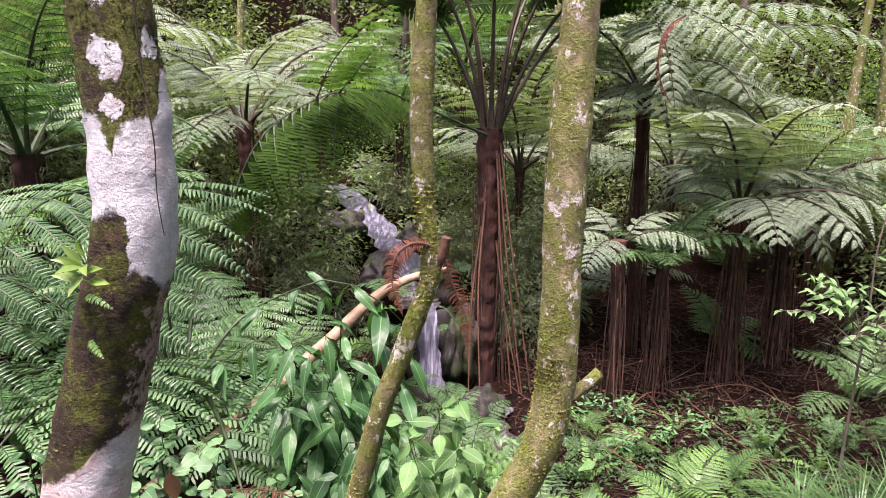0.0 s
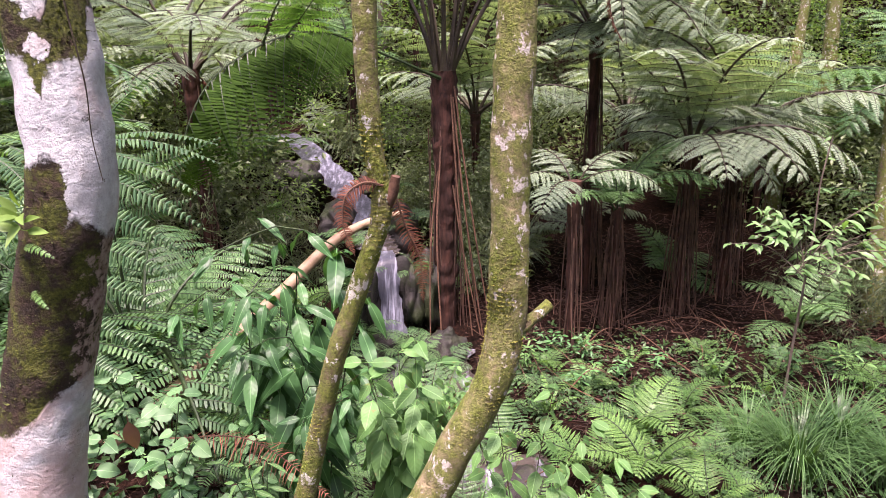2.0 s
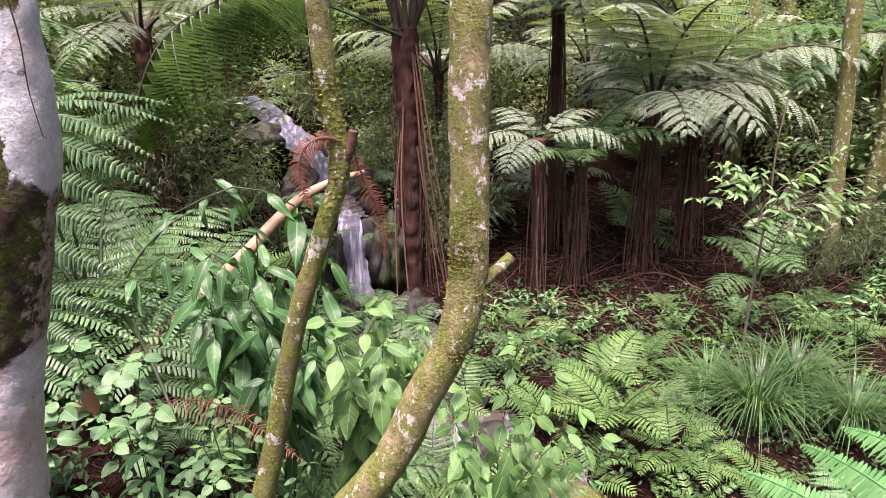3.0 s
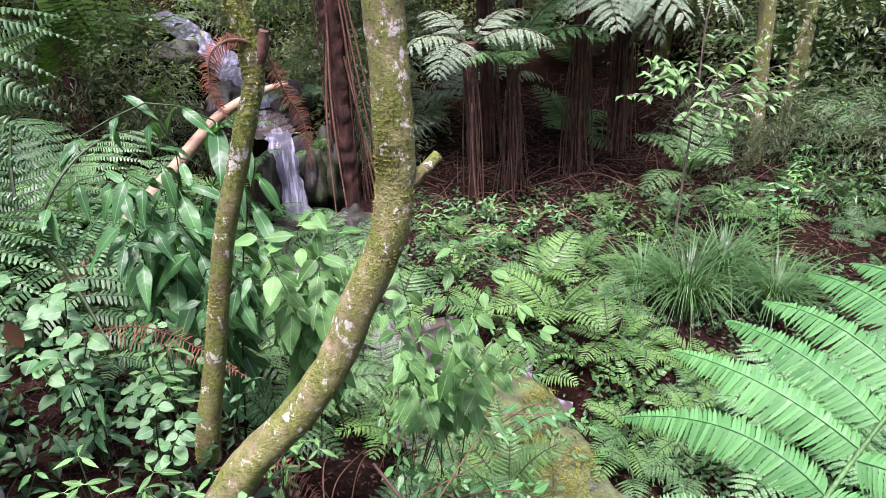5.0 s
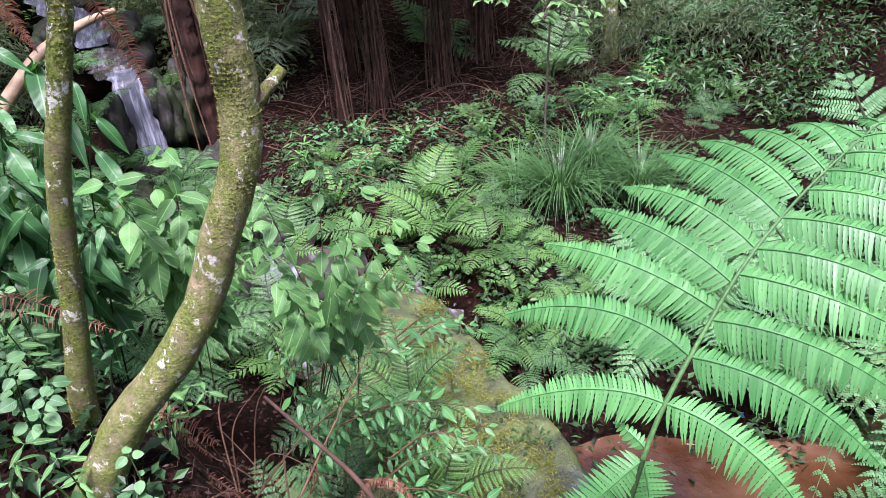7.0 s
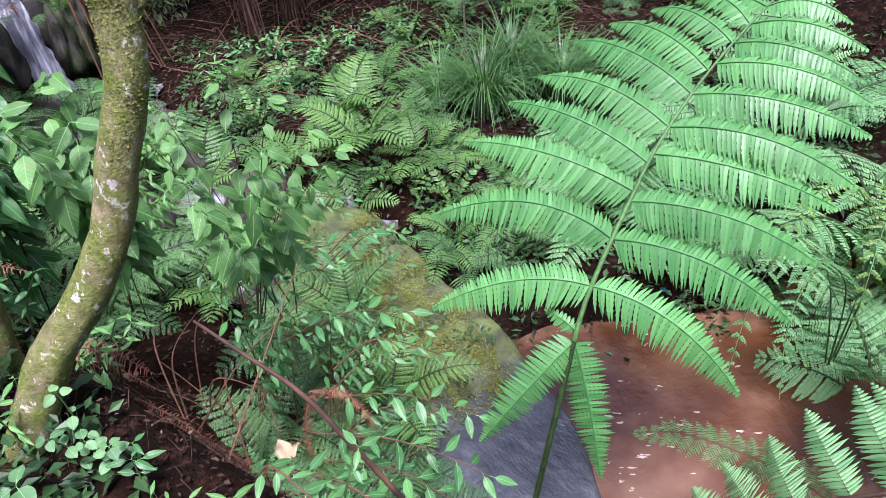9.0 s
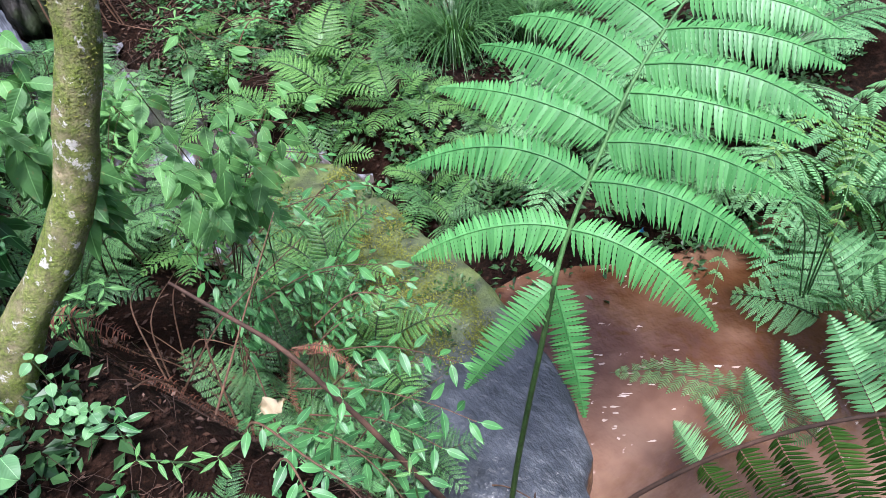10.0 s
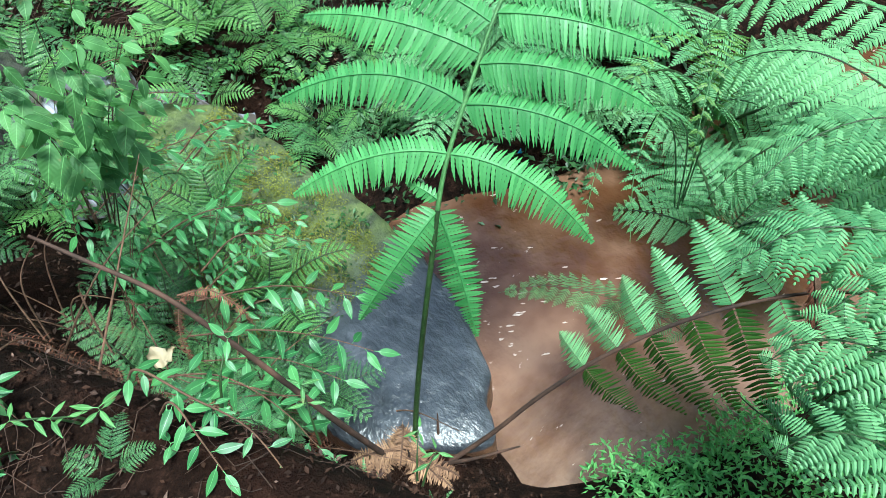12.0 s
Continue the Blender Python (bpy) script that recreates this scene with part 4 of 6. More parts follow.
def tree_fern(x, y, height, radius, fronds, label, meshes, trunk_mat=None, roots=0, seed=0, lean=(0, 0), skirt=0.0, dead=0, slim=0.62):
    """A tree fern: fibrous trunk, hanging roots, and a crown of fronds (heading, length, template, tilt)."""
    rng = random.Random(seed)
    z = land(x, y)
    t = tagged(empty("tree_fern", (x, y, z)), label, "tree fern", "tree ferns round the stream")
    lx, ly = lean
    line = [(0, 0, -0.15), (lx * 0.3, ly * 0.3, height * 0.35), (lx * 0.7, ly * 0.7, height * 0.75), (lx, ly, height)]
    child("trunk", trunk_mesh("trunk", line, [radius * slim * 0.8, radius * slim * 0.9, radius * 0.8 * (0.4 + 0.6 * slim), radius * 1.0], trunk_mat or M_FIBRE, 18, 60, 0.3, seed), t)
    for k in range(roots):
        a = rng.uniform(0, 6.283)
        top = height * rng.uniform(0.55, 0.98)
        r0 = radius * rng.uniform(0.7, 1.3)
        r1 = 0.03 + 0.15 * rng.random() ** 1.3 + radius * 0.4
        c, s = math.cos(a), math.sin(a)
        b = Build()
        w = rng.uniform(-0.03, 0.03)
        b.tube(smooth_line([(lx * 0.8 + c * r0, ly * 0.8 + s * r0, top), (lx * 0.5 + c * (r0 + r1) / 2 + w, ly * 0.5 + s * (r0 + r1) / 2, top * 0.55), (c * r1 - w, s * r1, -0.03)], 12), np.linspace(0.005, 0.006, 12) * rng.uniform(0.5, 1.5), 5)
        child("root", b.mesh("root", [M_ROOT]), t)
    for h, ln, k, tilt in fronds:
        a = radians(h)
        up = (-math.cos(a) * math.sin(radians(tilt)), -math.sin(a) * math.sin(radians(tilt)), math.cos(radians(tilt)))
        along = (math.cos(a) * math.cos(radians(tilt)), math.sin(a) * math.cos(radians(tilt)), math.sin(radians(tilt)))
        child("frond", meshes[k % len(meshes)], t, axes((lx + math.cos(a) * radius * 0.5, ly + math.sin(a) * radius * 0.5, height - 0.03), along, up, ln))
    for k in range(dead):
        a = rng.uniform(0, 6.283)
        child("dead_frond", DEAD_FROND[1], t, axes((lx + math.cos(a) * radius, ly + math.sin(a) * radius, height - 0.08), (math.cos(a), math.sin(a), -0.6), (0, 0, 1), rng.uniform(0.5, 0.9)), "withered brown frond hanging down")
    return t


def free_frond(thing, pts, mats, label="", **k):
    """A frond of a fern along its own line."""
    o = np.array(thing.location)
    return child("frond", frond_mesh("frond", mats, smooth_line(pts, 50) - o, **k), thing, label=label)


def ring(n, ln, seed, start=0.0, tilt=0.0, spread_=12.0, skip=None):
    rng = random.Random(seed)
    out = []
    for k in range(n):
        h = start + 360.0 * k / n + rng.uniform(-spread_, spread_)
        if skip and skip(h % 360):
            continue
        out.append((h, ln * rng.uniform(0.65, 1.2), rng.randrange(4), tilt + rng.uniform(-16, 20)))
    return out


centre_fern = tree_fern(0.33, 6.5, 2.5, 0.125, [(165, 2.5, 0, 0), (180, 2.6, 2, 0), (110, 2.6, 1, 0), (60, 2.6, 1, 0), (10, 2.6, 2, 0), (350, 2.5, 0, 0), (0, 2.4, 1, -2), (25, 2.5, 1, -12), (140, 2.4, 1, -5), (270, 2.5, 2, 4)], "tall tree fern with a dark red-brown fibrous trunk", TALL_FROND, roots=26, seed=11, slim=0.95)
rng = random.Random(66)
for k in range(7):
    a = rng.uniform(-2.4, 0.6)
    r = rng.uniform(0.16, 0.42)
    h = rng.uniform(1.3, 2.45)
    simple_thing("dead_stalk", [(math.cos(a) * 0.12, math.sin(a) * 0.12, h), (math.cos(a) * (0.14 + r * 0.4), math.sin(a) * (0.14 + r * 0.4), h * 0.6), (math.cos(a + 0.2) * (0.15 + r), math.sin(a + 0.2) * (0.15 + r), -0.02)], [0.010, 0.009, 0.007], M_TWIG, "bare brown dead frond stalk hanging down", "", 6, 24, 0.1, k, parent=centre_fern)
OLIVE = smooth_line([(0.30, 6.4, 1.36), (-0.32, 6.0, 1.63), (-0.70, 5.6, 1.76), (-1.12, 5.2, 1.62), (-1.38, 4.9, 1.38), (-1.50, 4.7, 1.06), (-1.55, 4.6, 0.68)], 60) - np.array([0.33, 6.5, land(0.33, 6.5)])
# seen from below against the light: M_SHADE carries that darkness in its colour
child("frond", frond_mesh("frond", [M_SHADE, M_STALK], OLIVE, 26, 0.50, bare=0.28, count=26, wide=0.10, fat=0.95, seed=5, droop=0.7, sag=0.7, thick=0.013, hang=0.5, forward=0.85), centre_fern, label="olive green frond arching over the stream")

tree_fern(1.95, 6.25, 1.25, 0.06, ring(7, 0.95, 21, 10, 14), "short tree fern with a skirt of brown roots", GREEN_FROND, roots=34, seed=12)
tall_fern = tree_fern(1.98, 7.4, 2.85, 0.075, ring(9, 1.5, 22, 0, 4) + [(285, 1.9, 1, 14), (310, 2.2, 1, 18), (325, 2.3, 3, 22), (265, 1.3, 3, 0)], "tall tree fern with grey-green fronds", TREE_FROND, roots=30, seed=13)
tree_fern(2.72, 6.5, 1.78, 0.07, ring(10, 1.5, 23, 15, 0) + [(292, 1.35, 3, 4), (262, 1.25, 3, 4)], "tree fern with broad pale fronds over hanging roots", TREE_FROND, roots=46, seed=14)
tree_fern(3.4, 7.0, 1.7, 0.10, ring(10, 1.5, 24, 30, 5), "tree fern with pale grey-green fronds", TREE_FROND, roots=24, seed=15)
tree_fern(1.45, 5.9, 1.6, 0.07, [(200, 0.7, 1, 0), (235, 0.75, 3, 0), (330, 0.8, 1, 0), (20, 0.7, 0, 5), (120, 0.7, 0, 5)], "small tree fern under taller ones", TREE_FROND, roots=10, seed=16)
left_fern = tree_fern(-1.38, 3.3, 0.85, 0.08, [(282, 1.6, 1, 14), (262, 1.55, 1, 10), (300, 1.6, 3, 12), (322, 1.5, 1, 10), (345, 1.3, 3, 8), (240, 1.5, 1, 10), (215, 1.4, 0, 8), (180, 1.4, 0, 8), (100, 1.2, 0, 12), (50, 1.1, 0, 10), (150, 1.2, 0, 10)], "leafy green tree fern beside the white trunk", GREEN_FROND, roots=8, seed=18)
tree_fern(-2.9, 4.6, 1.3, 0.09, ring(9, 1.8, 26, 0, 5), "large tree fern with long arching fronds", GREEN_FROND, roots=10, seed=19)
tree_fern(-2.1, 6.9, 1.9, 0.09, ring(8, 1.8, 27, 20, 5), "tree fern with grey fronds on the stream bank", TREE_FROND, roots=12, seed=20, dead=3)
rng = random.Random(812)
for k, (x, y, h) in enumerate([(-0.9, 11.0, 1.6), (0.9, 9.6, 1.3), (2.9, 9.2, 1.5), (4.4, 8.4, 1.3), (-2.9, 9.0, 1.2), (-4.0, 6.6, 1.1), (0.1, 12.5, 2.0), (2.0, 12.0, 2.2), (4.6, 11.0, 1.6), (6.2, 8.0, 1.0), (-1.9, 12.6, 1.6), (5.9, 6.3, 0.9)]):
    tree_fern(x, y, h, 0.08, ring(10, rng.uniform(1.4, 2.0), 830 + k, k * 31, 8), "tree fern half hidden among the forest undergrowth", TREE_FROND if k % 3 else GREEN_FROND, roots=6, seed=830 + k)
tree_fern(-2.7, 3.2, 0.3, 0.09, ring(11, 1.6, 28, 40, 5), "tree fern with dark green fronds", GREEN_FROND, roots=8, seed=21)

for k, (dx, dy, turn) in enumerate(((0.0, 0.0, 0.0), (-0.55, 0.05, 0.15))):
    line = smooth_line([(-1.38, 3.25, land(-1.38, 3.3) + 0.83), (-1.33 + dx * 0.4, 2.95, 1.22 + dy * 0.2), (-1.23 + dx * 0.7, 2.6, 1.20 + dy * 0.2), (-1.17 + dx * 0.9, 2.35, 0.95 + dy * 0.3), (-1.11 + dx, 2.15, 0.70 + dy * 0.4), (-1.07 + dx + turn * 0.3, 2.0, 0.45 + dy * 0.5)], 60) - np.array(left_fern.location)
    child("frond", frond_mesh("frond", [M_LUSH, M_STALK], line, 14, 0.44, bare=0.25, count=30, wide=0.06, seed=170 + k, fat=0.72, droop=0.6, detail=1, sag=0.05, up=(0, -0.8, 0.7), thick=0.009, back=0.2), left_fern, label="pale green frond with long drooping leaflets")

crown_top = (1.98, 7.4, land(1.98, 7.4) + 2.8)
free_frond(tall_fern, [crown_top, (2.0, 7.0, 2.5), (1.82, 6.30, 2.52), (2.10, 5.80, 2.30), (2.32, 5.40, 1.97), (2.56, 5.20, 1.62)], [M_GREY, M_DARKSTALK], "pale frond drooping out of the crown", pairs=20, leaflet=0.26, bare=0.4, seed=181, sag=0.5, droop=0.6, count=16, wide=0.032, thick=0.010)
free_frond(tall_fern, [crown_top, (2.1, 7.0, 2.6), (1.83, 6.20, 2.71), (2.14, 5.70, 2.46), (2.42, 5.30, 2.17), (2.73, 5.10, 1.80)], [M_GREY, M_DARKSTALK], "pale frond drooping out of the crown", pairs=20, leaflet=0.26, bare=0.4, seed=182, sag=0.5, droop=0.6, count=16, wide=0.032, thick=0.010)
free_frond(tall_fern, [crown_top, (1.85, 7.0, 2.2), (1.77, 6.40, 2.37), (1.77, 5.90, 2.00), (1.78, 5.70, 1.63)], [M_GREY, M_DARKSTALK], "pale frond hanging towards the clearing", pairs=18, leaflet=0.36, bare=0.35, seed=183, sag=0.1, droop=0.4, count=18, wide=0.04, thick=0.010)
curl = np.array([(1.78, 5.60, 2.33), (1.66, 5.60, 2.25), (1.59, 5.60, 2.04), (1.63, 5.60, 1.81), (1.72, 5.60, 1.65)])
child("dead_frond", comb(smooth_line(curl, 60) - np.array(tall_fern.location), 0.09, 70, 9, droop=0.8, width=0.010, thick=0.009).mesh("dead_frond", [M_DEAD, M_TWIG], smooth=False), tall_fern, label="curled rusty brown dead frond")
# backlight on these two tips is put into the yellow-green leaf colour
free_frond(centre_fern, [(-1.04, 5.25, 1.67), (-0.87, 5.00, 1.92), (-0.63, 4.80, 2.13), (-0.39, 4.60, 2.26)], [M_YFERN, M_STALK], "sunlit yellow-green frond tip", pairs=14, leaflet=0.30, bare=0.1, seed=184, count=14, wide=0.04, thick=0.007)
free_frond(centre_fern, [(-0.90, 5.40, 1.71), (-0.72, 5.10, 1.85), (-0.55, 4.90, 2.01), (-0.44, 4.80, 2.09)], [M_YFERN, M_STALK], "sunlit yellow-green frond tip", pairs=12, leaflet=0.26, bare=0.1, seed=185, count=14, wide=0.04, thick=0.007)

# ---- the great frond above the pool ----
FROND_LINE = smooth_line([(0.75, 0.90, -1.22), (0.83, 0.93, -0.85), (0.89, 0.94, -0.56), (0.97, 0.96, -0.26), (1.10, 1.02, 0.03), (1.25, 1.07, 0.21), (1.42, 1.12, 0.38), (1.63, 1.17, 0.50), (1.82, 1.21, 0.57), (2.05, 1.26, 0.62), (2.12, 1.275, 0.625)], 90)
pool_fern = empty("fern", (0.75, 0.90, -1.2))
tagged(pool_fern, "fern with one large bright green frond over the pool", "fern")
off = Matrix.Translation((-0.75, -0.90, 1.2))
stem = Build()
stem.tube(FROND_LINE[:42], np.linspace(0.0115, 0.0085, 42), 9)
child("stalk", stem.mesh("stalk", [M_STALK]), pool_fern, off, "dark green frond stalk")
stem = Build()
stem.tube(FROND_LINE[41:], np.linspace(0.0078, 0.002, 49), 9)
great = child("frond", stem.mesh("frond", [M_RACHIS]), pool_fern, off, "large bright green frond with toothed leaflets")
frng = np.random.default_rng(8)
FROND_T = np.gradient(FROND_LINE, axis=0)


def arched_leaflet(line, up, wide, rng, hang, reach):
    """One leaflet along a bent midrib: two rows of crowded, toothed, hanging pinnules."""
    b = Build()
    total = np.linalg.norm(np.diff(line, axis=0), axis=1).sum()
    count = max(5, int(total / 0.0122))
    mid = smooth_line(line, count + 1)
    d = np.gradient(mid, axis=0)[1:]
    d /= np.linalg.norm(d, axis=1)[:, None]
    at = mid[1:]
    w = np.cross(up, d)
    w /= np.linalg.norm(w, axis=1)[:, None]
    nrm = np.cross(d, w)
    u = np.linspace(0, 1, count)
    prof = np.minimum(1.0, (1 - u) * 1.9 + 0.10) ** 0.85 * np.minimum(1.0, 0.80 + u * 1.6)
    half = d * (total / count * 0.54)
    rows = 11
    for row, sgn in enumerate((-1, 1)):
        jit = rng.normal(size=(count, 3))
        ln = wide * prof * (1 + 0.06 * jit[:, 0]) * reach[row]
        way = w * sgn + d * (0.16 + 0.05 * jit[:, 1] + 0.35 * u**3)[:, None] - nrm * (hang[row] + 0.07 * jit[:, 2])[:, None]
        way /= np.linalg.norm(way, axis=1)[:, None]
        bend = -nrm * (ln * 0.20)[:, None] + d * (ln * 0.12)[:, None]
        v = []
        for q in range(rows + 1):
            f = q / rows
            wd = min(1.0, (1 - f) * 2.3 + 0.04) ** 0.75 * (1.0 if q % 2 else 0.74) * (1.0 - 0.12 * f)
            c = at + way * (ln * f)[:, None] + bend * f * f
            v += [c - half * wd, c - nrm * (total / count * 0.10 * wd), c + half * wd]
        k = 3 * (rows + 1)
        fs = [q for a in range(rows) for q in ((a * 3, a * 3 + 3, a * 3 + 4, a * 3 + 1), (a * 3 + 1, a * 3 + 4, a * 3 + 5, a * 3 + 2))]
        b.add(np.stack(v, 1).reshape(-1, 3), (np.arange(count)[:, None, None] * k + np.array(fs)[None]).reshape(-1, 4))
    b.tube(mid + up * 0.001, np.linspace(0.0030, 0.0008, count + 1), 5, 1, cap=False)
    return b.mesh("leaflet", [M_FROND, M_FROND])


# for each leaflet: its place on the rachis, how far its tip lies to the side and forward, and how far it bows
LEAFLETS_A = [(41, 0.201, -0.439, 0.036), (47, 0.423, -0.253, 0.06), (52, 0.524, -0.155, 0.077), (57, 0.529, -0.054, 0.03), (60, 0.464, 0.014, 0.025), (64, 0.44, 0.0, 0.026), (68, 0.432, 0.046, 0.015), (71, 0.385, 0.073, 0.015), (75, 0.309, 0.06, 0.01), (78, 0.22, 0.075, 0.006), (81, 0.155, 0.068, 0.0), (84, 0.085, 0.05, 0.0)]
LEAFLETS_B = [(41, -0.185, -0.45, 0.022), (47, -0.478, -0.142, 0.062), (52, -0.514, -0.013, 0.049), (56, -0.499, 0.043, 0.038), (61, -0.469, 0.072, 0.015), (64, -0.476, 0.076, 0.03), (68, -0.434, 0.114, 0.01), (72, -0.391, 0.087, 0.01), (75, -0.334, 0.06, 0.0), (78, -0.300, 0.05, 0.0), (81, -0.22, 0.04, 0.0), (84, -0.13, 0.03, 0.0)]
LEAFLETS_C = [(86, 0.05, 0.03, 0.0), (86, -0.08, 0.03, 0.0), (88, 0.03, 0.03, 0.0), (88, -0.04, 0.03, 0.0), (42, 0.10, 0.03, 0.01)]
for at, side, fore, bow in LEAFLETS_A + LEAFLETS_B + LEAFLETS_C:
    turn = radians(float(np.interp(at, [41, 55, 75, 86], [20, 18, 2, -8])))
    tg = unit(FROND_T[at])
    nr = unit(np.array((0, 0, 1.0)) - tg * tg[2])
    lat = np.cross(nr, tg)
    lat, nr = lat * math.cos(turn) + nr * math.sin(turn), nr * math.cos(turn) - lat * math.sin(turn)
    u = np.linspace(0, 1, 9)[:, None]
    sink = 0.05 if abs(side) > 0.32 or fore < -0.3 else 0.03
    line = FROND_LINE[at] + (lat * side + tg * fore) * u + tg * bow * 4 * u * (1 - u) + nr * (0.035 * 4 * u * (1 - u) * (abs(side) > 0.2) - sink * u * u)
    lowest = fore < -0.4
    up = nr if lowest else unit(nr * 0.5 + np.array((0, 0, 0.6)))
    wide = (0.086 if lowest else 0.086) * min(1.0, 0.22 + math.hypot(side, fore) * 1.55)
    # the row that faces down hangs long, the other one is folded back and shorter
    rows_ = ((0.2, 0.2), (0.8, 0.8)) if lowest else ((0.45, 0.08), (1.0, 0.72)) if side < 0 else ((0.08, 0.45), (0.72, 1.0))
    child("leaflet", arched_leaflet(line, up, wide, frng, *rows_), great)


# a second, older frond that leans out low over the water on a dark stalk
LOW_LINE = smooth_line([(0.77, 0.80, -1.29), (0.94, 0.66, -0.97), (1.08, 0.56, -0.70), (1.23, 0.44, -0.45), (1.35, 0.32, -0.27), (1.47, 0.20, -0.16), (1.58, 0.09, -0.11), (1.64, -0.04, -0.05), (1.69, -0.16, -0.03), (1.72, -0.28, -0.03)], 90)
stem = Build()
stem.tube(LOW_LINE, np.linspace(0.011, 0.003, 90), 8)
low = child("frond", stem.mesh("frond", [M_STICK]), pool_fern, off, "older frond on a long dark brown stalk")
LOW_T = np.gradient(LOW_LINE, axis=0)
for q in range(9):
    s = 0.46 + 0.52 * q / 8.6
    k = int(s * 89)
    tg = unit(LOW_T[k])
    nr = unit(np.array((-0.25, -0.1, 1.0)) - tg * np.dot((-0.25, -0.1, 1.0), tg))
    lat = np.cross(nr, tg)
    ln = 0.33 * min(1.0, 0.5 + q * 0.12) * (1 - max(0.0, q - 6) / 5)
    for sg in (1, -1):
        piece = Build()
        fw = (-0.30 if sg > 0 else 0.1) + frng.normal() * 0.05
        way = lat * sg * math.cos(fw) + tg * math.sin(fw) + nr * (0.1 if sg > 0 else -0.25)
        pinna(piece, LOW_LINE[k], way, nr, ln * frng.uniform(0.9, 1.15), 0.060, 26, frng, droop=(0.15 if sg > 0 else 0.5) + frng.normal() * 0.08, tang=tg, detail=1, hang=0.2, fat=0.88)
        # inner leaflets on the under side are shaded by colour, M_SHADE for M_LOW
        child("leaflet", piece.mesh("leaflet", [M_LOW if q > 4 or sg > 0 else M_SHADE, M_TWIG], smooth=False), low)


def shaggy(name, at, radius, height, mat, seed, count=420):
    """A stump of dead matted fronds: a rough core with many short stiff blades."""
    rng = np.random.default_rng(seed)
    b = Build()
    b.tube([(0, 0, -0.1), (0, 0, height * 0.5), (0.01, 0, height)], [radius * 0.9, radius * 0.8, radius * 0.06], 10, 0, rough=0.15)
    for _ in range(count):
        a, h = rng.uniform(0, 6.283), rng.uniform(0, height)
        d = np.array([math.cos(a), math.sin(a), rng.uniform(-1.2, 0.5)])
        p = np.array([math.cos(a) * radius * 0.7, math.sin(a) * radius * 0.7, h])
        ln = rng.uniform(0.015, 0.045)
        s = np.cross(d, (0, 0, 1.0)) * 0.0018
        b.add([p - s, p + s, p + d * ln], [(0, 1, 2)])
    return b.mesh(name, [mat], smooth=False)


child("crown", shaggy("crown", None, 0.05, 0.17, M_DRY, 4, 900), pool_fern, Matrix.Translation((-0.03, 0.02, -0.07)), "shaggy brown fern crown")
DRY_COMB = [comb(frond_line(1.0, u0, u1, 1.0), 0.2, 46, 150 + i, width=0.02, thick=0.03, droop=0.4).mesh("withered_frond", [M_DRY, M_TWIG], smooth=False) for i, (u0, u1) in enumerate(((60, -70), (35, -40), (15, -50)))]
for k in range(16):
    h = radians(110 + 13 * k)
    child("withered_frond", DRY_COMB[k % 3], pool_fern, axes((-0.03 + 0.05 * math.cos(h * 3), 0.02 + 0.05 * math.sin(h * 2), 0.0 + 0.02 * (k % 5)), (math.cos(h), math.sin(h), 0.0), (0.2 * math.sin(k), 0.2 * math.cos(k), 1), 0.18 + 0.04 * (k % 4)), "short curled straw-brown withered frond")
for pts, r, lab in (([(0.66, 0.92, -1.22), (0.50, 0.94, -0.62), (0.355, 1.089, -0.146), (0.276, 1.192, 0.05), (0.19, 1.3, 0.15), (0.12, 1.42, 0.2)], 0.0125, "bare reddish brown old frond stalk"), ([(0.77, 0.80, -1.23), (0.86, 0.66, -1.06), (0.98, 0.55, -0.95)], 0.009, "short broken stalk"), ([(0.70, 0.86, -1.2), (0.69, 0.84, -1.02)], 0.007, "short broken stalk"), ([(0.83, 0.84, -1.2), (0.87, 0.88, -1.03)], 0.007, "short broken stalk")):
    p0 = np.array((0.75, 0.90, -1.2))
    simple_thing("old_stalk", [tuple(np.array(p) - p0) for p in pts], [r, r * 0.9, r * 0.66, r * 0.35], M_STICK, lab, "", 8, 50, 0.12, 3, parent=pool_fern)

# ---- ferns on the near right bank ----


def fern(name, x, y, fronds, meshes, label, z=None, seed=0, category="fern"):
    rng = random.Random(seed)
    zz = land(x, y) if z is None else z
    t = tagged(empty(name, (x, y, zz)), label, category, "low ferns")
    for h, ln, k, tilt in fronds:
        a, e = radians(h), radians(tilt)
        along = (math.cos(a) * math.cos(e), math.sin(a) * math.cos(e), math.sin(e))
        up = (-math.cos(a) * math.sin(e), -math.sin(a) * math.sin(e), math.cos(e))
        r = rng.uniform(-0.25, 0.25)
        up = (up[0] + r * -math.sin(a), up[1] + r * math.cos(a), up[2])
        child("frond", meshes[k % len(meshes)], t, axes((0.015 * math.cos(a), 0.015 * math.sin(a), -0.01), along, up, ln))
    return t


bank_fern = tagged(empty("fern", (2.05, -0.2, land(2.05, -0.2))), "large green fern on the pool's near bank", "fern")
bz = land(2.05, -0.2)
KW = dict(fat=1.0, count=24, wide=0.042, detail=1, thick=0.007)
free_frond(bank_fern, [(2.05, -0.2, bz), *[(2.45, 0.11, -0.17), (2.45, 0.37, -0.07), (2.42, 0.63, -0.05), (2.34, 0.83, -0.16), (2.22, 0.89, -0.31)]], [M_LOW, M_STALK], "", pairs=21, leaflet=0.26, bare=0.42, seed=33, sag=0.20, droop=0.45, **KW)
free_frond(bank_fern, [(2.05, -0.2, bz), *[(1.40, -0.30, -0.05), (1.37, -0.15, -0.04), (1.35, -0.08, -0.14), (1.30, -0.07, -0.28), (1.26, -0.08, -0.44)]], [M_LOW, M_STALK], "", pairs=21, leaflet=0.26, bare=0.42, seed=34, sag=0.45, droop=0.45, **KW)
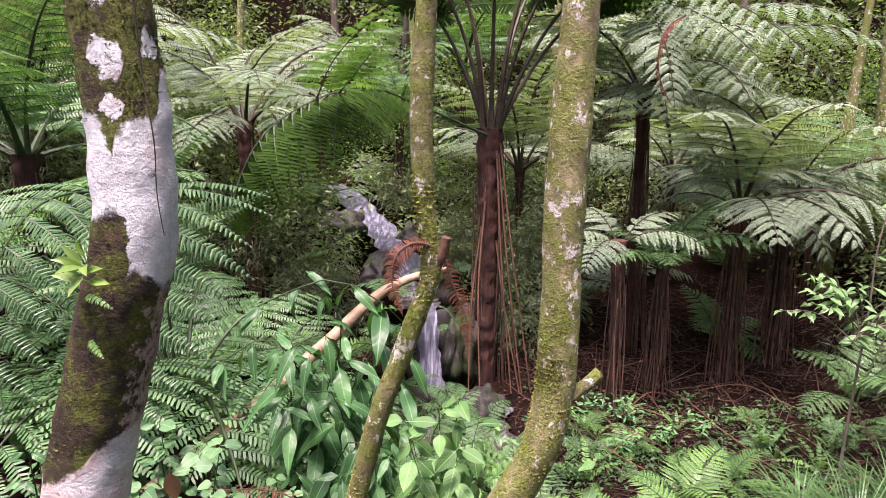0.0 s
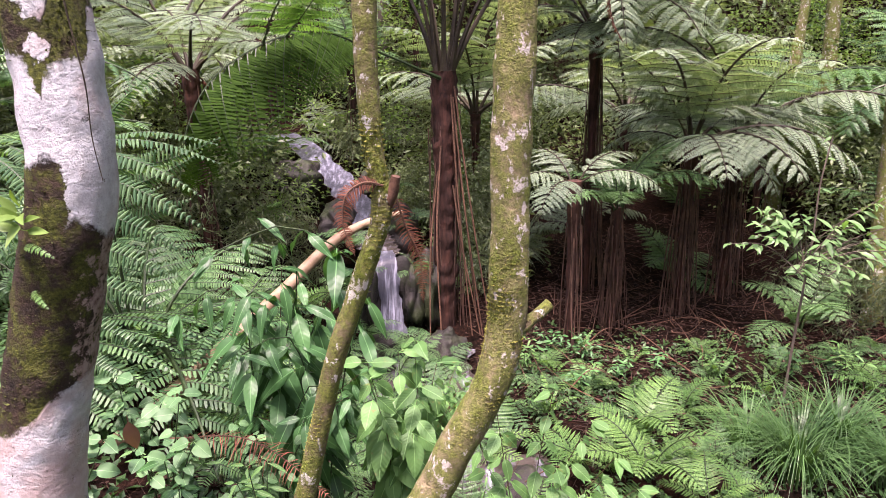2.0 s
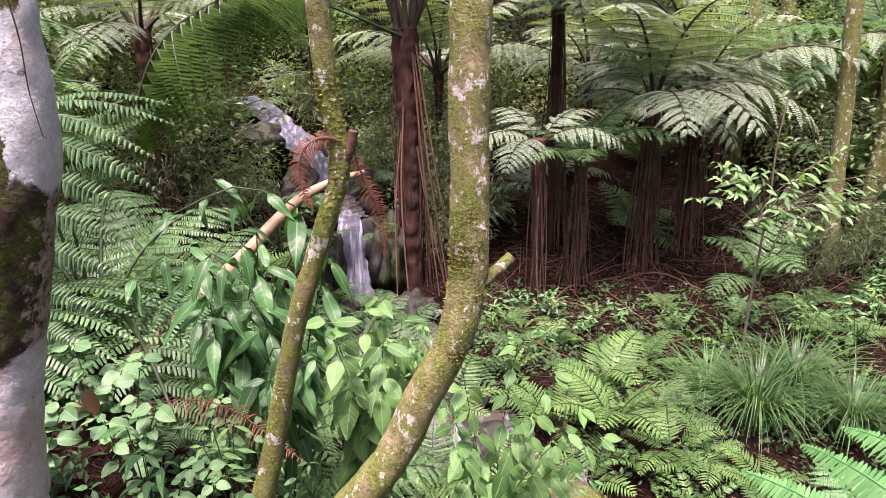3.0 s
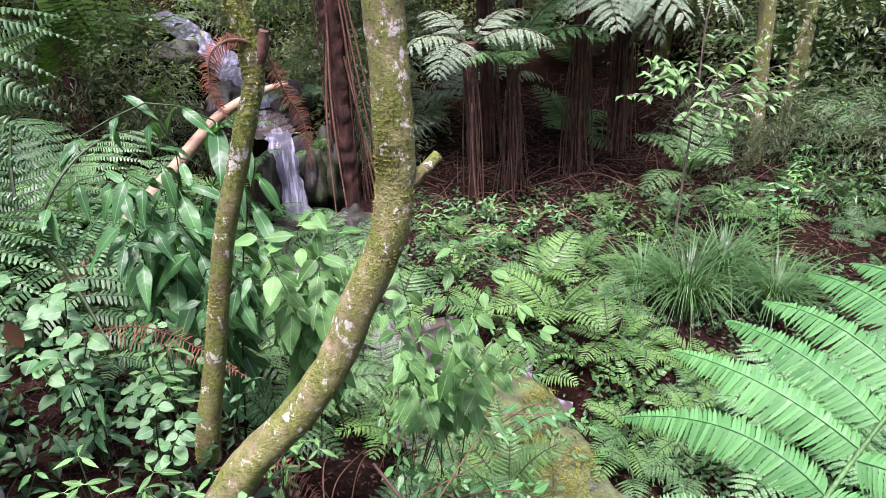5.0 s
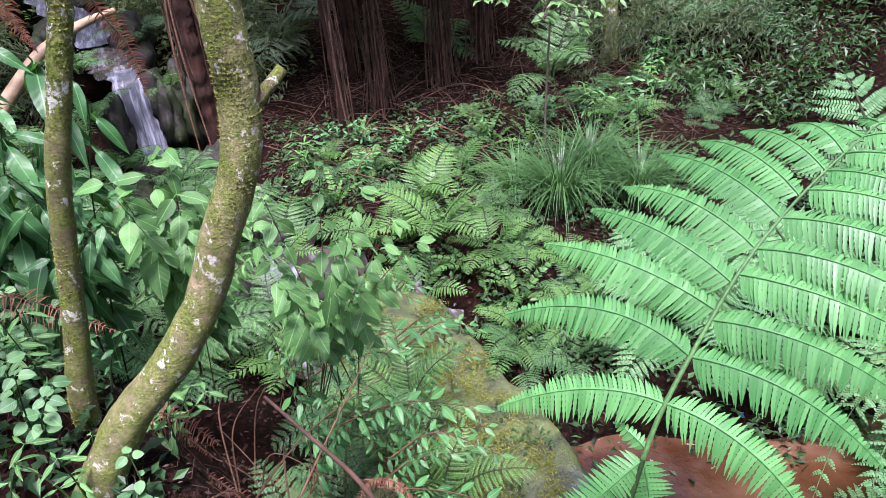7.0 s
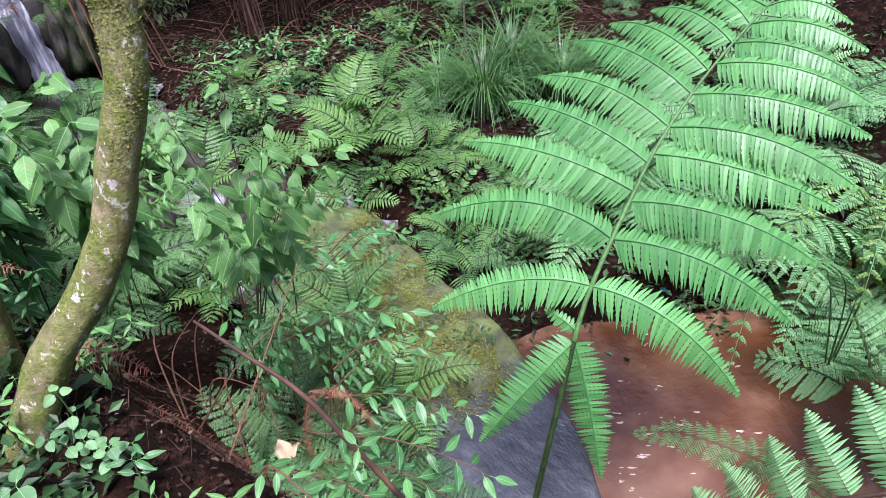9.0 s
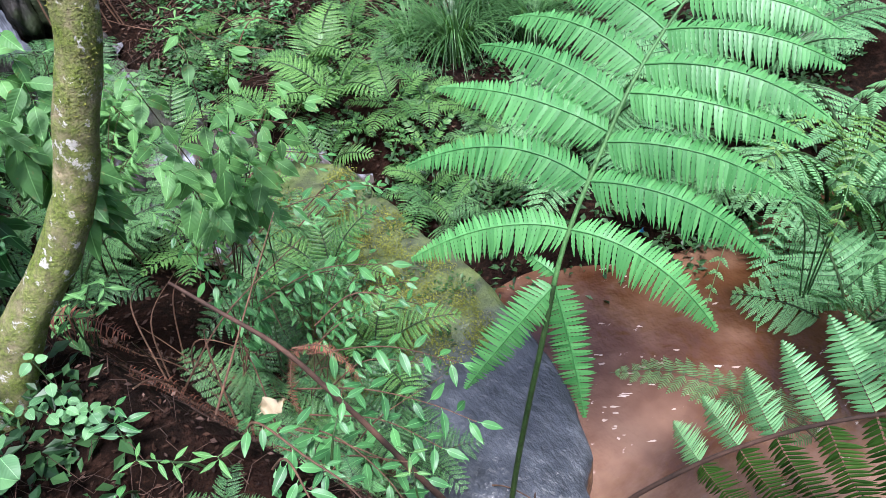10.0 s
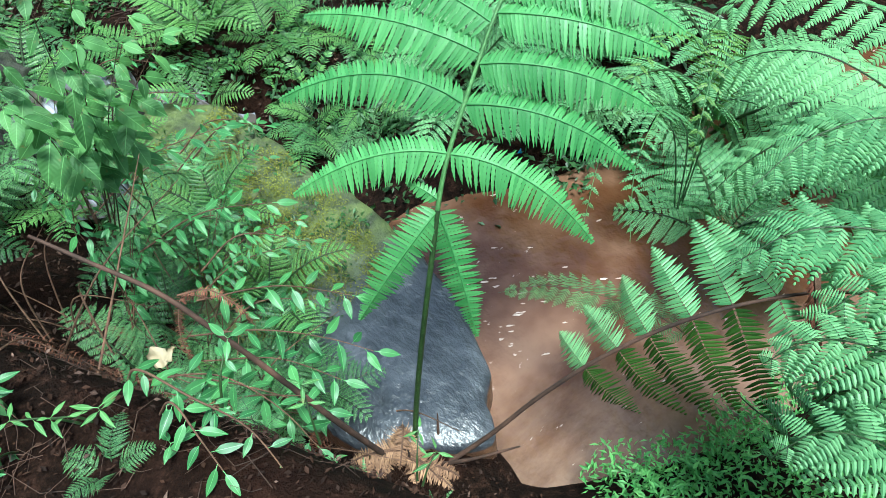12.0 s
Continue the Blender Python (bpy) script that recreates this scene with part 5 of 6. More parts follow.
free_frond(bank_fern, [(2.05, -0.2, bz), *[(2.33, -0.02, -0.31), (2.32, 0.24, -0.22), (2.25, 0.48, -0.23), (2.13, 0.58, -0.35), (2.03, 0.63, -0.50)]], [M_LOW, M_STALK], "", pairs=21, leaflet=0.26, bare=0.42, seed=35, sag=0.25, droop=0.45, **KW)
free_frond(bank_fern, [(2.05, -0.2, bz), *[(3.27, 0.36, -0.37), (3.16, 0.65, -0.24), (3.07, 0.95, -0.23), (2.91, 1.15, -0.32), (2.78, 1.19, -0.48)]], [M_LOW, M_STALK], "", pairs=21, leaflet=0.26, bare=0.42, seed=37, sag=0.20, droop=0.45, **KW)
free_frond(bank_fern, [(2.05, -0.2, bz), *[(1.52, 0.06, -0.66), (1.50, 0.41, -0.52), (1.43, 0.64, -0.54), (1.33, 0.80, -0.55), (1.22, 0.91, -0.60)]], [M_FERN, M_STALK], "dim green frond low over the water", pairs=18, leaflet=0.10, bare=0.62, seed=36, sag=0.10, droop=0.20, **dict(KW, wide=0.026, count=13, fat=0.6, thick=0.004))
for k, pts in enumerate([[(1.33, -0.25, 0.13), (1.35, -0.1, 0.1), (1.31, 0.01, 0.06), (1.22, 0.07, -0.04)], [(1.72, -0.1, 0.11), (1.69, 0.06, 0.08), (1.57, 0.2, 0.06), (1.42, 0.28, -0.03)], [(1.11, -0.35, 0.13), (1.14, -0.21, 0.12), (1.1, -0.11, 0.09), (1.02, -0.07, 0.02)], [(2.19, 0.09, 0.08), (2.14, 0.27, 0.04), (2.01, 0.38, -0.02), (1.82, 0.43, -0.14)], [(1.58, -0.21, 0.12), (1.57, -0.07, 0.1), (1.51, 0.01, 0.04), (1.39, 0.04, -0.07)]]):
    free_frond(bank_fern, [(2.05, -0.2, bz), *pts], [M_LOW, M_STALK], "", pairs=20, leaflet=0.23, bare=0.45, seed=71 + k, sag=0.2, droop=0.35, **dict(KW, count=20, wide=0.036, fat=0.85))
brown = comb(smooth_line([(0.0, 0, 0), (-0.01, -0.06, -0.12), (-0.04, -0.16, -0.33)], 40), 0.034, 200, 5, droop=1.2, width=0.010, thick=0.014)
tagged(new("dead_frond", brown.mesh("dead_frond", [M_DEAD, M_TWIG], smooth=False)), "brown withered curled frond hanging from a stalk", "dead frond").location = (1.535, 0.12, 0.01)

far_bank = [(2.4, 2.3, 0.6, 41), (2.9, 1.9, 0.9, 42), (3.3, 1.3, 1.1, 43), (2.5, 1.75, 0.5, 45), (3.6, 2.1, 1.1, 46), (3.4, 0.6, 1.0, 47), (2.75, 0.75, 0.75, 48)]
for x, y, ln, sd in far_bank:
    fern("fern", x, y, ring(9, ln, sd, sd * 7, 12), BANK_FROND, "dense green fern on the bank of the pool", seed=sd)

pool_side = tagged(empty("fern", (2.7, 1.0, land(2.7, 1.0))), "yellow-green fern with narrow fronds hanging over the pool", "fern", "low ferns")
wz = land(2.7, 1.0)
for k, (pts, mats) in enumerate([([(2.7, 1.0, wz), (2.5, 0.92, -0.4), (2.23, 0.83, 0.02), (1.95, 0.72, 0.07), (1.80, 0.64, -0.02), (1.74, 0.60, -0.14)], [M_YOUNG, M_RACHIS]), ([(2.7, 1.0, wz), (2.3, 1.0, -0.5), (1.9, 0.95, -0.12), (1.64, 0.86, -0.14), (1.45, 0.76, -0.30)], [M_LOW, M_RACHIS]), ([(2.7, 1.0, wz), (2.3, 0.92, -0.5), (1.9, 0.84, -0.16), (1.66, 0.74, -0.18), (1.54, 0.63, -0.34)], [M_LOW, M_RACHIS]), ([(2.7, 1.0, wz), (2.45, 0.98, -0.3), (2.15, 0.98, 0.0), (1.85, 0.92, 0.02), (1.68, 0.86, -0.06)], [M_YOUNG, M_RACHIS])]):
    free_frond(pool_side, pts, mats, "", pairs=26, leaflet=0.085, bare=0.42, seed=60 + k, sag=0.1, droop=0.25, fat=0.95, count=8, wide=0.011, thick=0.005)

# ---- low ferns of the clearing ----
rng = random.Random(321)
for k in range(44):
    x, y = rng.uniform(0.9, 4.8), rng.uniform(3.6, 5.3)
    if stream_dist(x, y)[0] < 0.6:
        continue
    fern("fern", x, y, ring(6, rng.uniform(0.2, 0.34), 250 + k, k * 37, 5), SWORD_BRIGHT if k % 2 else GREEN_FROND, "small green fern on the clearing's edge", seed=250 + k)
for k in range(9):
    x, y = 1.5 + 0.09 * k + rng.uniform(-0.12, 0.12), 2.4 + rng.uniform(0.0, 1.0)
    fern("fern", x, y, ring(6, rng.uniform(0.3, 0.45), 270 + k, k * 37, 2), BRIGHT_FROND if k % 3 else GREEN_FROND, "green fern beside the mossy slab", seed=270 + k)
for k, (x, y, ln) in enumerate([(1.43, 5.08, 0.42), (1.66, 4.28, 0.5), (1.32, 3.88, 0.5), (2.07, 4.67, 0.45), (1.87, 3.94, 0.5), (2.83, 4.86, 0.4), (1.14, 5.34, 0.4), (1.60, 3.37, 0.5), (1.72, 2.98, 0.45), (3.57, 4.53, 0.5), (1.0, 4.6, 0.45), (1.95, 5.5, 0.3), (2.6, 5.6, 0.3), (3.2, 5.4, 0.35), (1.55, 5.75, 0.3)]):
    if k % 3:
        fern("sword_fern", x, y, ring(8, ln * 0.75, 200 + k, k * 23, 5), SWORD_BRIGHT, "light green low fern among leaf litter", seed=200 + k)
    else:
        fern("fern", x, y, ring(8, ln * 0.85, 200 + k, k * 23, 5), BRIGHT_FROND, "bright green feathery fern on the clearing", seed=200 + k)


def grass_clump(x, y, count, height, seed, label):
    """A tussock of long arching blades."""
    rng = np.random.default_rng(seed)
    t = tagged(empty("grass_clump", (x, y, land(x, y))), label, "grass", "grass tussocks")
    for part_no in range(4):
        b = Build()
        for _ in range(count // 4):
            a = rng.uniform(0, 6.283)
            r = abs(rng.normal()) * 0.11
            h = height * rng.uniform(0.6, 1.15)
            lean = rng.uniform(0.15, 0.95) * h
            s = np.linspace(0, 1, 7)
            rad = r + lean * s**1.7
            zz = h * (s - 0.6 * s**2.5 * rng.uniform(0.6, 1.5))
            c = np.stack([np.cos(a) * rad, np.sin(a) * rad, zz], 1)
            w = 0.0042 * (1 - s**2) + 0.0005
            side = np.array([-math.sin(a), math.cos(a), 0.0])
            v = np.concatenate([c - side * w[:, None], c + side * w[:, None]])
            b.add(v, [(q, q + 1, q + 8, q + 7) for q in range(6)])
        child("tuft", b.mesh("tuft", [M_GRASS]), t)
    return t


grass_clump(2.5, 3.8, 420, 0.72, 1, "dense tussock of long green grass blades")
grass_clump(2.85, 3.95, 380, 0.66, 2, "dense tussock of long green grass blades")
grass_clump(2.3, 4.1, 200, 0.5, 3, "tussock of long arching green grass")
grass_clump(3.0, 3.55, 380, 0.6, 4, "tussock of long arching green grass")

# ---- broad-leaved shrubs ----


def stem_mesh(pts, r, mat=None):
    b = Build()
    line = smooth_line(pts, 4 * len(pts) + 4)
    b.tube(line, np.linspace(r, r * 0.4, len(line)), 6)
    return b.mesh("stem", [mat or M_TWIG])


def leaf_at(thing, rng, at, heading, size, meshes, dip=-0.3, roll=0.4, label=""):
    a = radians(heading)
    along = (math.cos(a), math.sin(a), dip)
    up = (rng.uniform(-roll, roll), rng.uniform(-roll, roll) - 0.6, 1)
    return child("leaf", meshes[rng.randrange(len(meshes))], thing, axes(at, along, up, size), label)


def shrub(name, x, y, stems, meshes, size, label, seed, z=None, per=9, young=None, category="shrub", dip=-0.45, twig=0.006, mat=None, pairs=True, reach=0.75):
    """A shrub: stems given as world lines, leaves in pairs along their outer parts."""
    rng = random.Random(seed)
    zz = land(x, y) if z is None else z
    o = np.array((x, y, zz))
    t = tagged(empty(name, tuple(o)), label, category, "shrubs by the stream" if category == "shrub" else "")
    for pts in stems:
        line = [tuple(np.array(p) - o) for p in pts]
        st = child("stem", stem_mesh(line, twig if pts is stems[0] else min(twig, 0.005), mat), t)
        c = smooth_line(line, 40)
        for k in range(per):
            f = 1 - reach * (1 - (k + 0.5) / per)
            i = int(f * 39)
            d = c[min(39, i + 1)] - c[i - 1]
            base = math.degrees(math.atan2(d[1], d[0]))
            for s in ((-1, 1) if pairs else (1 if k % 2 else -1,)):
                h = base + s * rng.uniform(35, 85) + (k % 2) * 40
                sz = size * rng.uniform(0.7, 1.2) * (1.0 if k < per - 2 else 0.7)
                leaf_at(st, rng, c[i], h, sz, meshes, dip + rng.uniform(-0.25, 0.3))
        for q in range(2):
            leaf_at(st, rng, c[39], rng.uniform(0, 360), size * 0.6, young or meshes, rng.uniform(-0.5, 0.2))
    return t


root = (-0.45, 2.42, land(-0.45, 2.42))
shrub("glossy_shrub", root[0], root[1], [[root, (-0.35, 2.36, 0.6), (-0.22, 2.3, 0.92), (-0.4, 2.26, 1.03), (-0.62, 2.2, 0.96)], [root, (-0.5, 2.3, 0.6), (-0.62, 2.24, 0.83), (-0.76, 2.18, 0.76)], [root, (-0.35, 2.25, 0.45), (-0.42, 2.15, 0.68), (-0.54, 2.08, 0.64)], [root, (-0.22, 2.3, 0.5), (-0.14, 2.28, 0.85), (-0.2, 2.2, 0.95)], [root, (-0.4, 2.2, 0.35), (-0.3, 2.1, 0.52), (-0.22, 2.02, 0.5)], [root, (-0.55, 2.25, 0.5), (-0.5, 2.12, 0.85), (-0.42, 2.0, 0.86)], [root, (-0.45, 2.3, 0.55), (-0.38, 2.28, 0.9), (-0.5, 2.3, 1.05)], [root, (-0.3, 2.3, 0.5), (-0.25, 2.2, 0.75), (-0.33, 2.1, 0.8)]], LEAF_GLOSSY, 0.19, "shrub with long glossy dark green leaves", 303, per=7, dip=-0.55, mat=M_STALK, reach=0.5)


def bush_stems(c, r, n, root, seed):
    """Stems that fan out from a root into a rounded crown."""
    rng = random.Random(seed)
    out = []
    for _ in range(n):
        d = Vector((rng.gauss(0, 1), rng.gauss(0, 1), rng.gauss(0.2, 0.9))).normalized()
        f = rng.uniform(0.55, 1.0)
        tip = (c[0] + d.x * r[0] * f, c[1] + d.y * r[1] * f, c[2] + d.z * r[2] * f)
        mid = ((root[0] * 0.45 + tip[0] * 0.55), (root[1] * 0.45 + tip[1] * 0.55), root[2] * 0.35 + tip[2] * 0.65 + 0.06)
        foot = (root[0] + rng.uniform(-0.14, 0.14), root[1] + rng.uniform(-0.12, 0.12), root[2])
        out.append([foot, mid, tip])
    return out


for c, r, n, root, seed, size, meshes, lab in [((0.45, 1.80, 0.38), (0.30, 0.2, 0.26), 10, (0.4, 2.1, -0.6), 311, 0.115, LEAF_BROAD, "soft-leaved green shrub behind the bent trunk"), ((0.03, 2.1, 0.50), (0.28, 0.18, 0.22), 8, (-0.02, 2.4, -0.5), 312, 0.17, LEAF_BROAD, "large-leaved shrub above the stream"), ((0.35, 2.7, -0.35), (0.36, 0.28, 0.32), 10, (0.3, 2.8, -1.1), 313, 0.09, LEAF_NARROW, "leafy low shrub over the stream"), ((0.30, 1.95, -0.35), (0.27, 0.22, 0.36), 9, (0.25, 2.0, -1.0), 314, 0.075, LEAF_SPRIG, "leafy low shrub on the steep bank"), ((0.62, 1.75, -0.5), (0.25, 0.25, 0.3), 9, (0.5, 1.9, -1.1), 315, 0.06, LEAF_SPRIG, "leafy low shrub beside the slab"), ((-0.48, 2.3, 0.75), (0.30, 0.15, 0.22), 4, (-0.5, 2.45, 0.1), 316, 0.20, LEAF_GLOSSY, "shrub with long glossy hanging leaves"), ((0.05, 3.6, -0.55), (0.4, 0.3, 0.35), 14, (0.0, 3.7, -1.2), 320, 0.11, LEAF_NARROW, "leafy shrub overhanging the stream"), ((0.2, 4.5, -0.8), (0.45, 0.3, 0.3), 12, (0.2, 4.6, -1.2), 321, 0.11, LEAF_BROAD, "leafy shrub overhanging the stream"), ((-0.35, 2.1, 0.42), (0.25, 0.15, 0.2), 5, (-0.4, 2.3, 0.0), 317, 0.16, LEAF_GLOSSY, "dark glossy shrub behind the mossy trunk")]:
    shrub("shrub", root[0], root[1], bush_stems(c, r, n, root, seed), meshes, size, lab, seed, young=None, per=6, reach=0.62, twig=0.0026, dip=-0.8, mat=M_TWIG)

# feathery ferns between the slab and the grass, and along the stream below the falls
for k, (x, y, ln, kind) in enumerate([(1.25, 3.45, 0.5, 0), (1.5, 3.75, 0.6, 0), (1.75, 3.4, 0.4, 0), (1.6, 4.35, 0.6, 0), (1.2, 4.0, 0.5, 0), (0.15, 5.0, 0.7, 1), (-0.2, 5.3, 0.7, 1), (0.35, 5.3, 0.6, 1), (0.0, 4.5, 0.65, 1), (0.45, 4.3, 0.6, 0), (0.3, 3.7, 0.6, 1), (-0.3, 4.6, 0.7, 1), (0.55, 4.8, 0.55, 1), (-0.45, 5.7, 0.6, 1), (0.2, 5.75, 0.5, 1), (0.65, 3.4, 0.5, 0), (-0.05, 5.9, 0.45, 1)]):
    fern("fern", x, y, ring(7, ln, 900 + k, k * 29, 6), GREEN_FROND if kind else BRIGHT_FROND, "feathery light green fern by the slab" if not kind else "green fern leaning over the stream", seed=900 + k)

# plants at the foot of the small fall
for k, (x, y, z, ln) in enumerate([(-0.5, 6.0, -1.0, 0.45), (0.02, 5.95, -1.1, 0.4), (-0.3, 5.9, -1.12, 0.35), (-0.62, 6.3, -0.6, 0.5), (-0.62, 6.7, -0.3, 0.4), (0.05, 6.5, -0.55, 0.3), (-0.1, 7.4, -0.25, 0.4), (-0.3, 8.1, -0.05, 0.4)]):
    fern("fern", x, y, ring(7, ln, 1000 + k, k * 47, 5), GREEN_FROND, "dark green fern dripping beside the falling water", seed=1000 + k, z=max(z, land(x, y)))

# sapling with airy tiers of leaves
sap = [(2.89, 4.7, land(2.89, 4.7)), (2.90, 4.7, -0.68), (2.92, 4.7, -0.2), (2.94, 4.7, 0.24), (2.94, 4.7, 0.67), (2.98, 4.7, 1.0)]
shrub("sapling", 2.89, 4.7, [sap] + bush_stems((3.05, 4.6, 0.24), (0.78, 0.3, 0.46), 24, (2.92, 4.7, 0.0), 319), LEAF_PALE, 0.13, "young sapling with airy light green leaves", 304, per=4, dip=-0.25, twig=0.012, category="sapling", reach=0.45, mat=M_FARBARK)


def herb(x, y, height, count, size, meshes, seed, label, leanx=0.0, leany=0.0, pairs=3):
    rng = random.Random(seed)
    z = land(x, y)
    t = tagged(empty("herb", (x, y, z)), label, "plant", "herbs on the bank")
    for s in range(count):
        a = rng.uniform(0, 6.283)
        r = rng.uniform(0.02, 0.16)
        top = np.array((math.cos(a) * r + leanx, math.sin(a) * r + leany, height * rng.uniform(0.6, 1.1)))
        line = [(math.cos(a) * r * 0.3, math.sin(a) * r * 0.3, -0.02), tuple(top * 0.6), tuple(top)]
        st = child("stem", stem_mesh(line, 0.0035, M_STALK), t)
        c = smooth_line(line, 20)
        for k in range(pairs):
            i = 19 - k * 5
            h0 = rng.uniform(0, 360)
            for q in (0, 180) if k else (0, 120, 240):
                leaf_at(st, rng, c[i], h0 + q + rng.uniform(-20, 20), size * rng.uniform(0.7, 1.2), meshes, rng.uniform(-0.35, 0.15))
    return t


HERBS = [(-0.55, 1.35, 0.28, 5, 0.085), (-0.45, 1.1, 0.25, 5, 0.085), (-0.62, 1.65, 0.34, 5, 0.10), (-0.42, 1.75, 0.25, 4, 0.09), (-0.75, 1.85, 0.4, 5, 0.10), (-1.0, 1.7, 0.35, 5, 0.10), (-0.15, 1.55, 0.25, 3, 0.10), (-0.95, 2.15, 0.35, 5, 0.10), (-1.25, 1.9, 0.35, 4, 0.10), (-0.65, 1.15, 0.22, 4, 0.08), (-0.55, 0.95, 0.2, 3, 0.06)] + [(-0.92 + 0.15 * (k % 6), 1.12 + 0.2 * (k // 6) + 0.05 * (k % 2), 0.16 + 0.03 * (k % 4), 4, 0.05) for k in range(30) if k % 5 in (0, 2)]
for k, (x, y, h, n, s) in enumerate(HERBS):
    herb(x, y, h, n, s * (0.7 if k < 14 else 1.0), LEAF_GLOSSY if k % 6 == 2 else LEAF_ROUND if k % 3 else LEAF_NARROW, 400 + k, "leafy green herb growing on the bank" if k % 6 != 2 else "glossy dark green herb growing on the bank")


def leafy_branch(pts, size, count, seed, label, meshes=None, thing=None):
    """A thin branch with leaves alternating along it, in one plane."""
    rng = random.Random(seed)
    o = np.array(pts[0], dtype=float)
    t = thing or tagged(empty("leafy_branch", tuple(o)), label, "branch", "leafy branches over the bank")
    line = [tuple(np.array(p) - o) for p in pts]
    st = child("stem", stem_mesh(line, 0.0035, M_TWIG), t)
    c = smooth_line(line, 40)
    for k in range(count):
        i = int(39 * (0.15 + 0.85 * (k + 0.5) / count))
        d = c[min(39, i + 1)] - c[i - 1]
        base = math.degrees(math.atan2(d[1], d[0]))
        leaf_at(st, rng, c[i], base + (58 if k % 2 else -58) + rng.uniform(-15, 15), size * rng.uniform(0.8, 1.15), meshes or LEAF_NARROW, rng.uniform(-0.6, 0.1), 0.7)
    leaf_at(st, rng, c[39], math.degrees(math.atan2(d[1], d[0])), size, meshes or LEAF_NARROW, -0.3, 0.2)
    return t


BRANCHES = [[(-0.05, 1.28, -0.25), (0.08, 1.2, -0.22), (0.2, 1.08, -0.28), (0.3, 0.98, -0.4)], [(0.05, 1.15, -0.3), (0.15, 1.02, -0.27), (0.24, 0.9, -0.36)], [(0.1, 1.3, -0.35), (0.3, 1.12, -0.33), (0.38, 0.95, -0.42), (0.4, 0.85, -0.52)], [(0.3, 1.45, -0.5), (0.5, 1.25, -0.45), (0.65, 1.1, -0.5), (0.74, 1.02, -0.58)], [(0.3, 1.4, -0.6), (0.5, 1.15, -0.52), (0.6, 1.02, -0.6)], [(0.4, 1.6, -0.55), (0.65, 1.35, -0.45), (0.8, 1.2, -0.5)], [(0.2, 1.35, -0.5), (0.35, 1.15, -0.5), (0.5, 0.98, -0.62)], [(-0.15, 1.1, -0.1), (-0.02, 1.02, -0.12), (0.1, 0.92, -0.22)], [(0.35, 1.9, -0.5), (0.6, 1.75, -0.35), (0.8, 1.65, -0.38)], [(0.3, 2.2, -0.5), (0.6, 2.1, -0.3), (0.85, 2.05, -0.3)]]
for pts in [[(0.1, 0.95, 0.08), (0.15, 0.88, 0.22), (0.2, 0.75, 0.22), (0.25, 0.65, 0.17), (0.26, 0.54, 0.10)], [(0.12, 0.85, 0.08), (0.17, 0.75, 0.22), (0.17, 0.67, 0.2), (0.17, 0.61, 0.16)]]:
    leafy_branch(pts, 0.06, 11, 540 + len(pts), "hanging sprig with rows of glossy green leaves", LEAF_SPRIG)
rng = random.Random(640)
for k in range(13):
    x, y = rng.uniform(0.4, 0.75), 1.5 + 0.13 * k
    z = rng.uniform(-0.85, -0.45)
    BRANCHES.append([(x, y, z), (x + 0.15, y - 0.06, z + 0.12), (x + 0.3 + rng.uniform(0, 0.12), y - rng.uniform(0.05, 0.2), z + rng.uniform(-0.05, 0.12))])
for k, pts in enumerate(BRANCHES):
    leafy_branch(pts, 0.095 if k < 10 else 0.06, 11, 500 + k, "slender branch with rows of lush green leaves", LEAF_SPRIG)

# airy cover along the slab and sparse plants on the mud
for k, (x, y, ln, kind) in enumerate([(0.62, 1.55, 0.42, 1), (0.7, 1.85, 0.45, 0), (0.66, 2.15, 0.5, 1), (0.78, 2.4, 0.5, 0), (0.6, 1.3, 0.36, 1), (0.85, 2.75, 0.5, 1), (0.55, 2.5, 0.5, 1), (0.5, 1.75, 0.4, 2)]):
    fern("fern", x, y, ring(6, ln, 940 + k, k * 41, 22), (BRIGHT_FROND, GREEN_FROND, SWORD)[kind], "airy green fern at the slab's mossy edge", seed=940 + k, z=-1.16)
for k, (x, y, ln, kind) in enumerate([(0.28, 0.86, 0.15, 0), (0.46, 0.72, 0.13, 1), (0.12, 1.0, 0.16, 1), (0.36, 1.12, 0.18, 0), (0.62, 0.6, 0.12, 1), (0.0, 0.78, 0.14, 0), (0.22, 1.3, 0.2, 1), (0.55, 0.95, 0.14, 0)]):
    fern("fern", x, y, ring(5, ln * 0.75, 960 + k, k * 53, 14), SWORD if kind else GREEN_FROND, "tiny green fern rooted in the dark mud", seed=960 + k)
for k, (x, y) in enumerate([(0.05, 0.9), (0.2, 0.75), (0.35, 0.62), (-0.1, 1.0), (0.42, 0.85), (0.18, 1.1), (0.5, 0.5)]):
    herb(x, y, 0.10, 3, 0.05, LEAF_SPRIG if k % 2 else LEAF_NARROW, 980 + k, "small green seedling in the dark mud", pairs=2)

# herbs round the foot of the clearing, dark-leaved under the sapling
for k, (x, y, h, n, sz) in enumerate([(3.3, 4.6, 0.45, 6, 0.13), (3.65, 4.4, 0.5, 6, 0.13), (3.1, 5.0, 0.35, 5, 0.11), (4.0, 4.7, 0.5, 6, 0.13), (1.2, 5.6, 0.35, 6, 0.12), (1.5, 5.5, 0.3, 5, 0.11), (0.95, 5.3, 0.4, 6, 0.12), (1.75, 5.2, 0.25, 5, 0.10), (2.1, 5.4, 0.22, 4, 0.10), (2.6, 5.2, 0.25, 5, 0.10), (1.35, 5.0, 0.28, 5, 0.11), (4.3, 5.1, 0.45, 5, 0.12)]):
    herb(x, y, h * 0.8, n, sz * 0.62, LEAF_SPRIG if k % 3 else LEAF_NARROW, 1100 + k, "leafy green herb at the edge of the clearing")

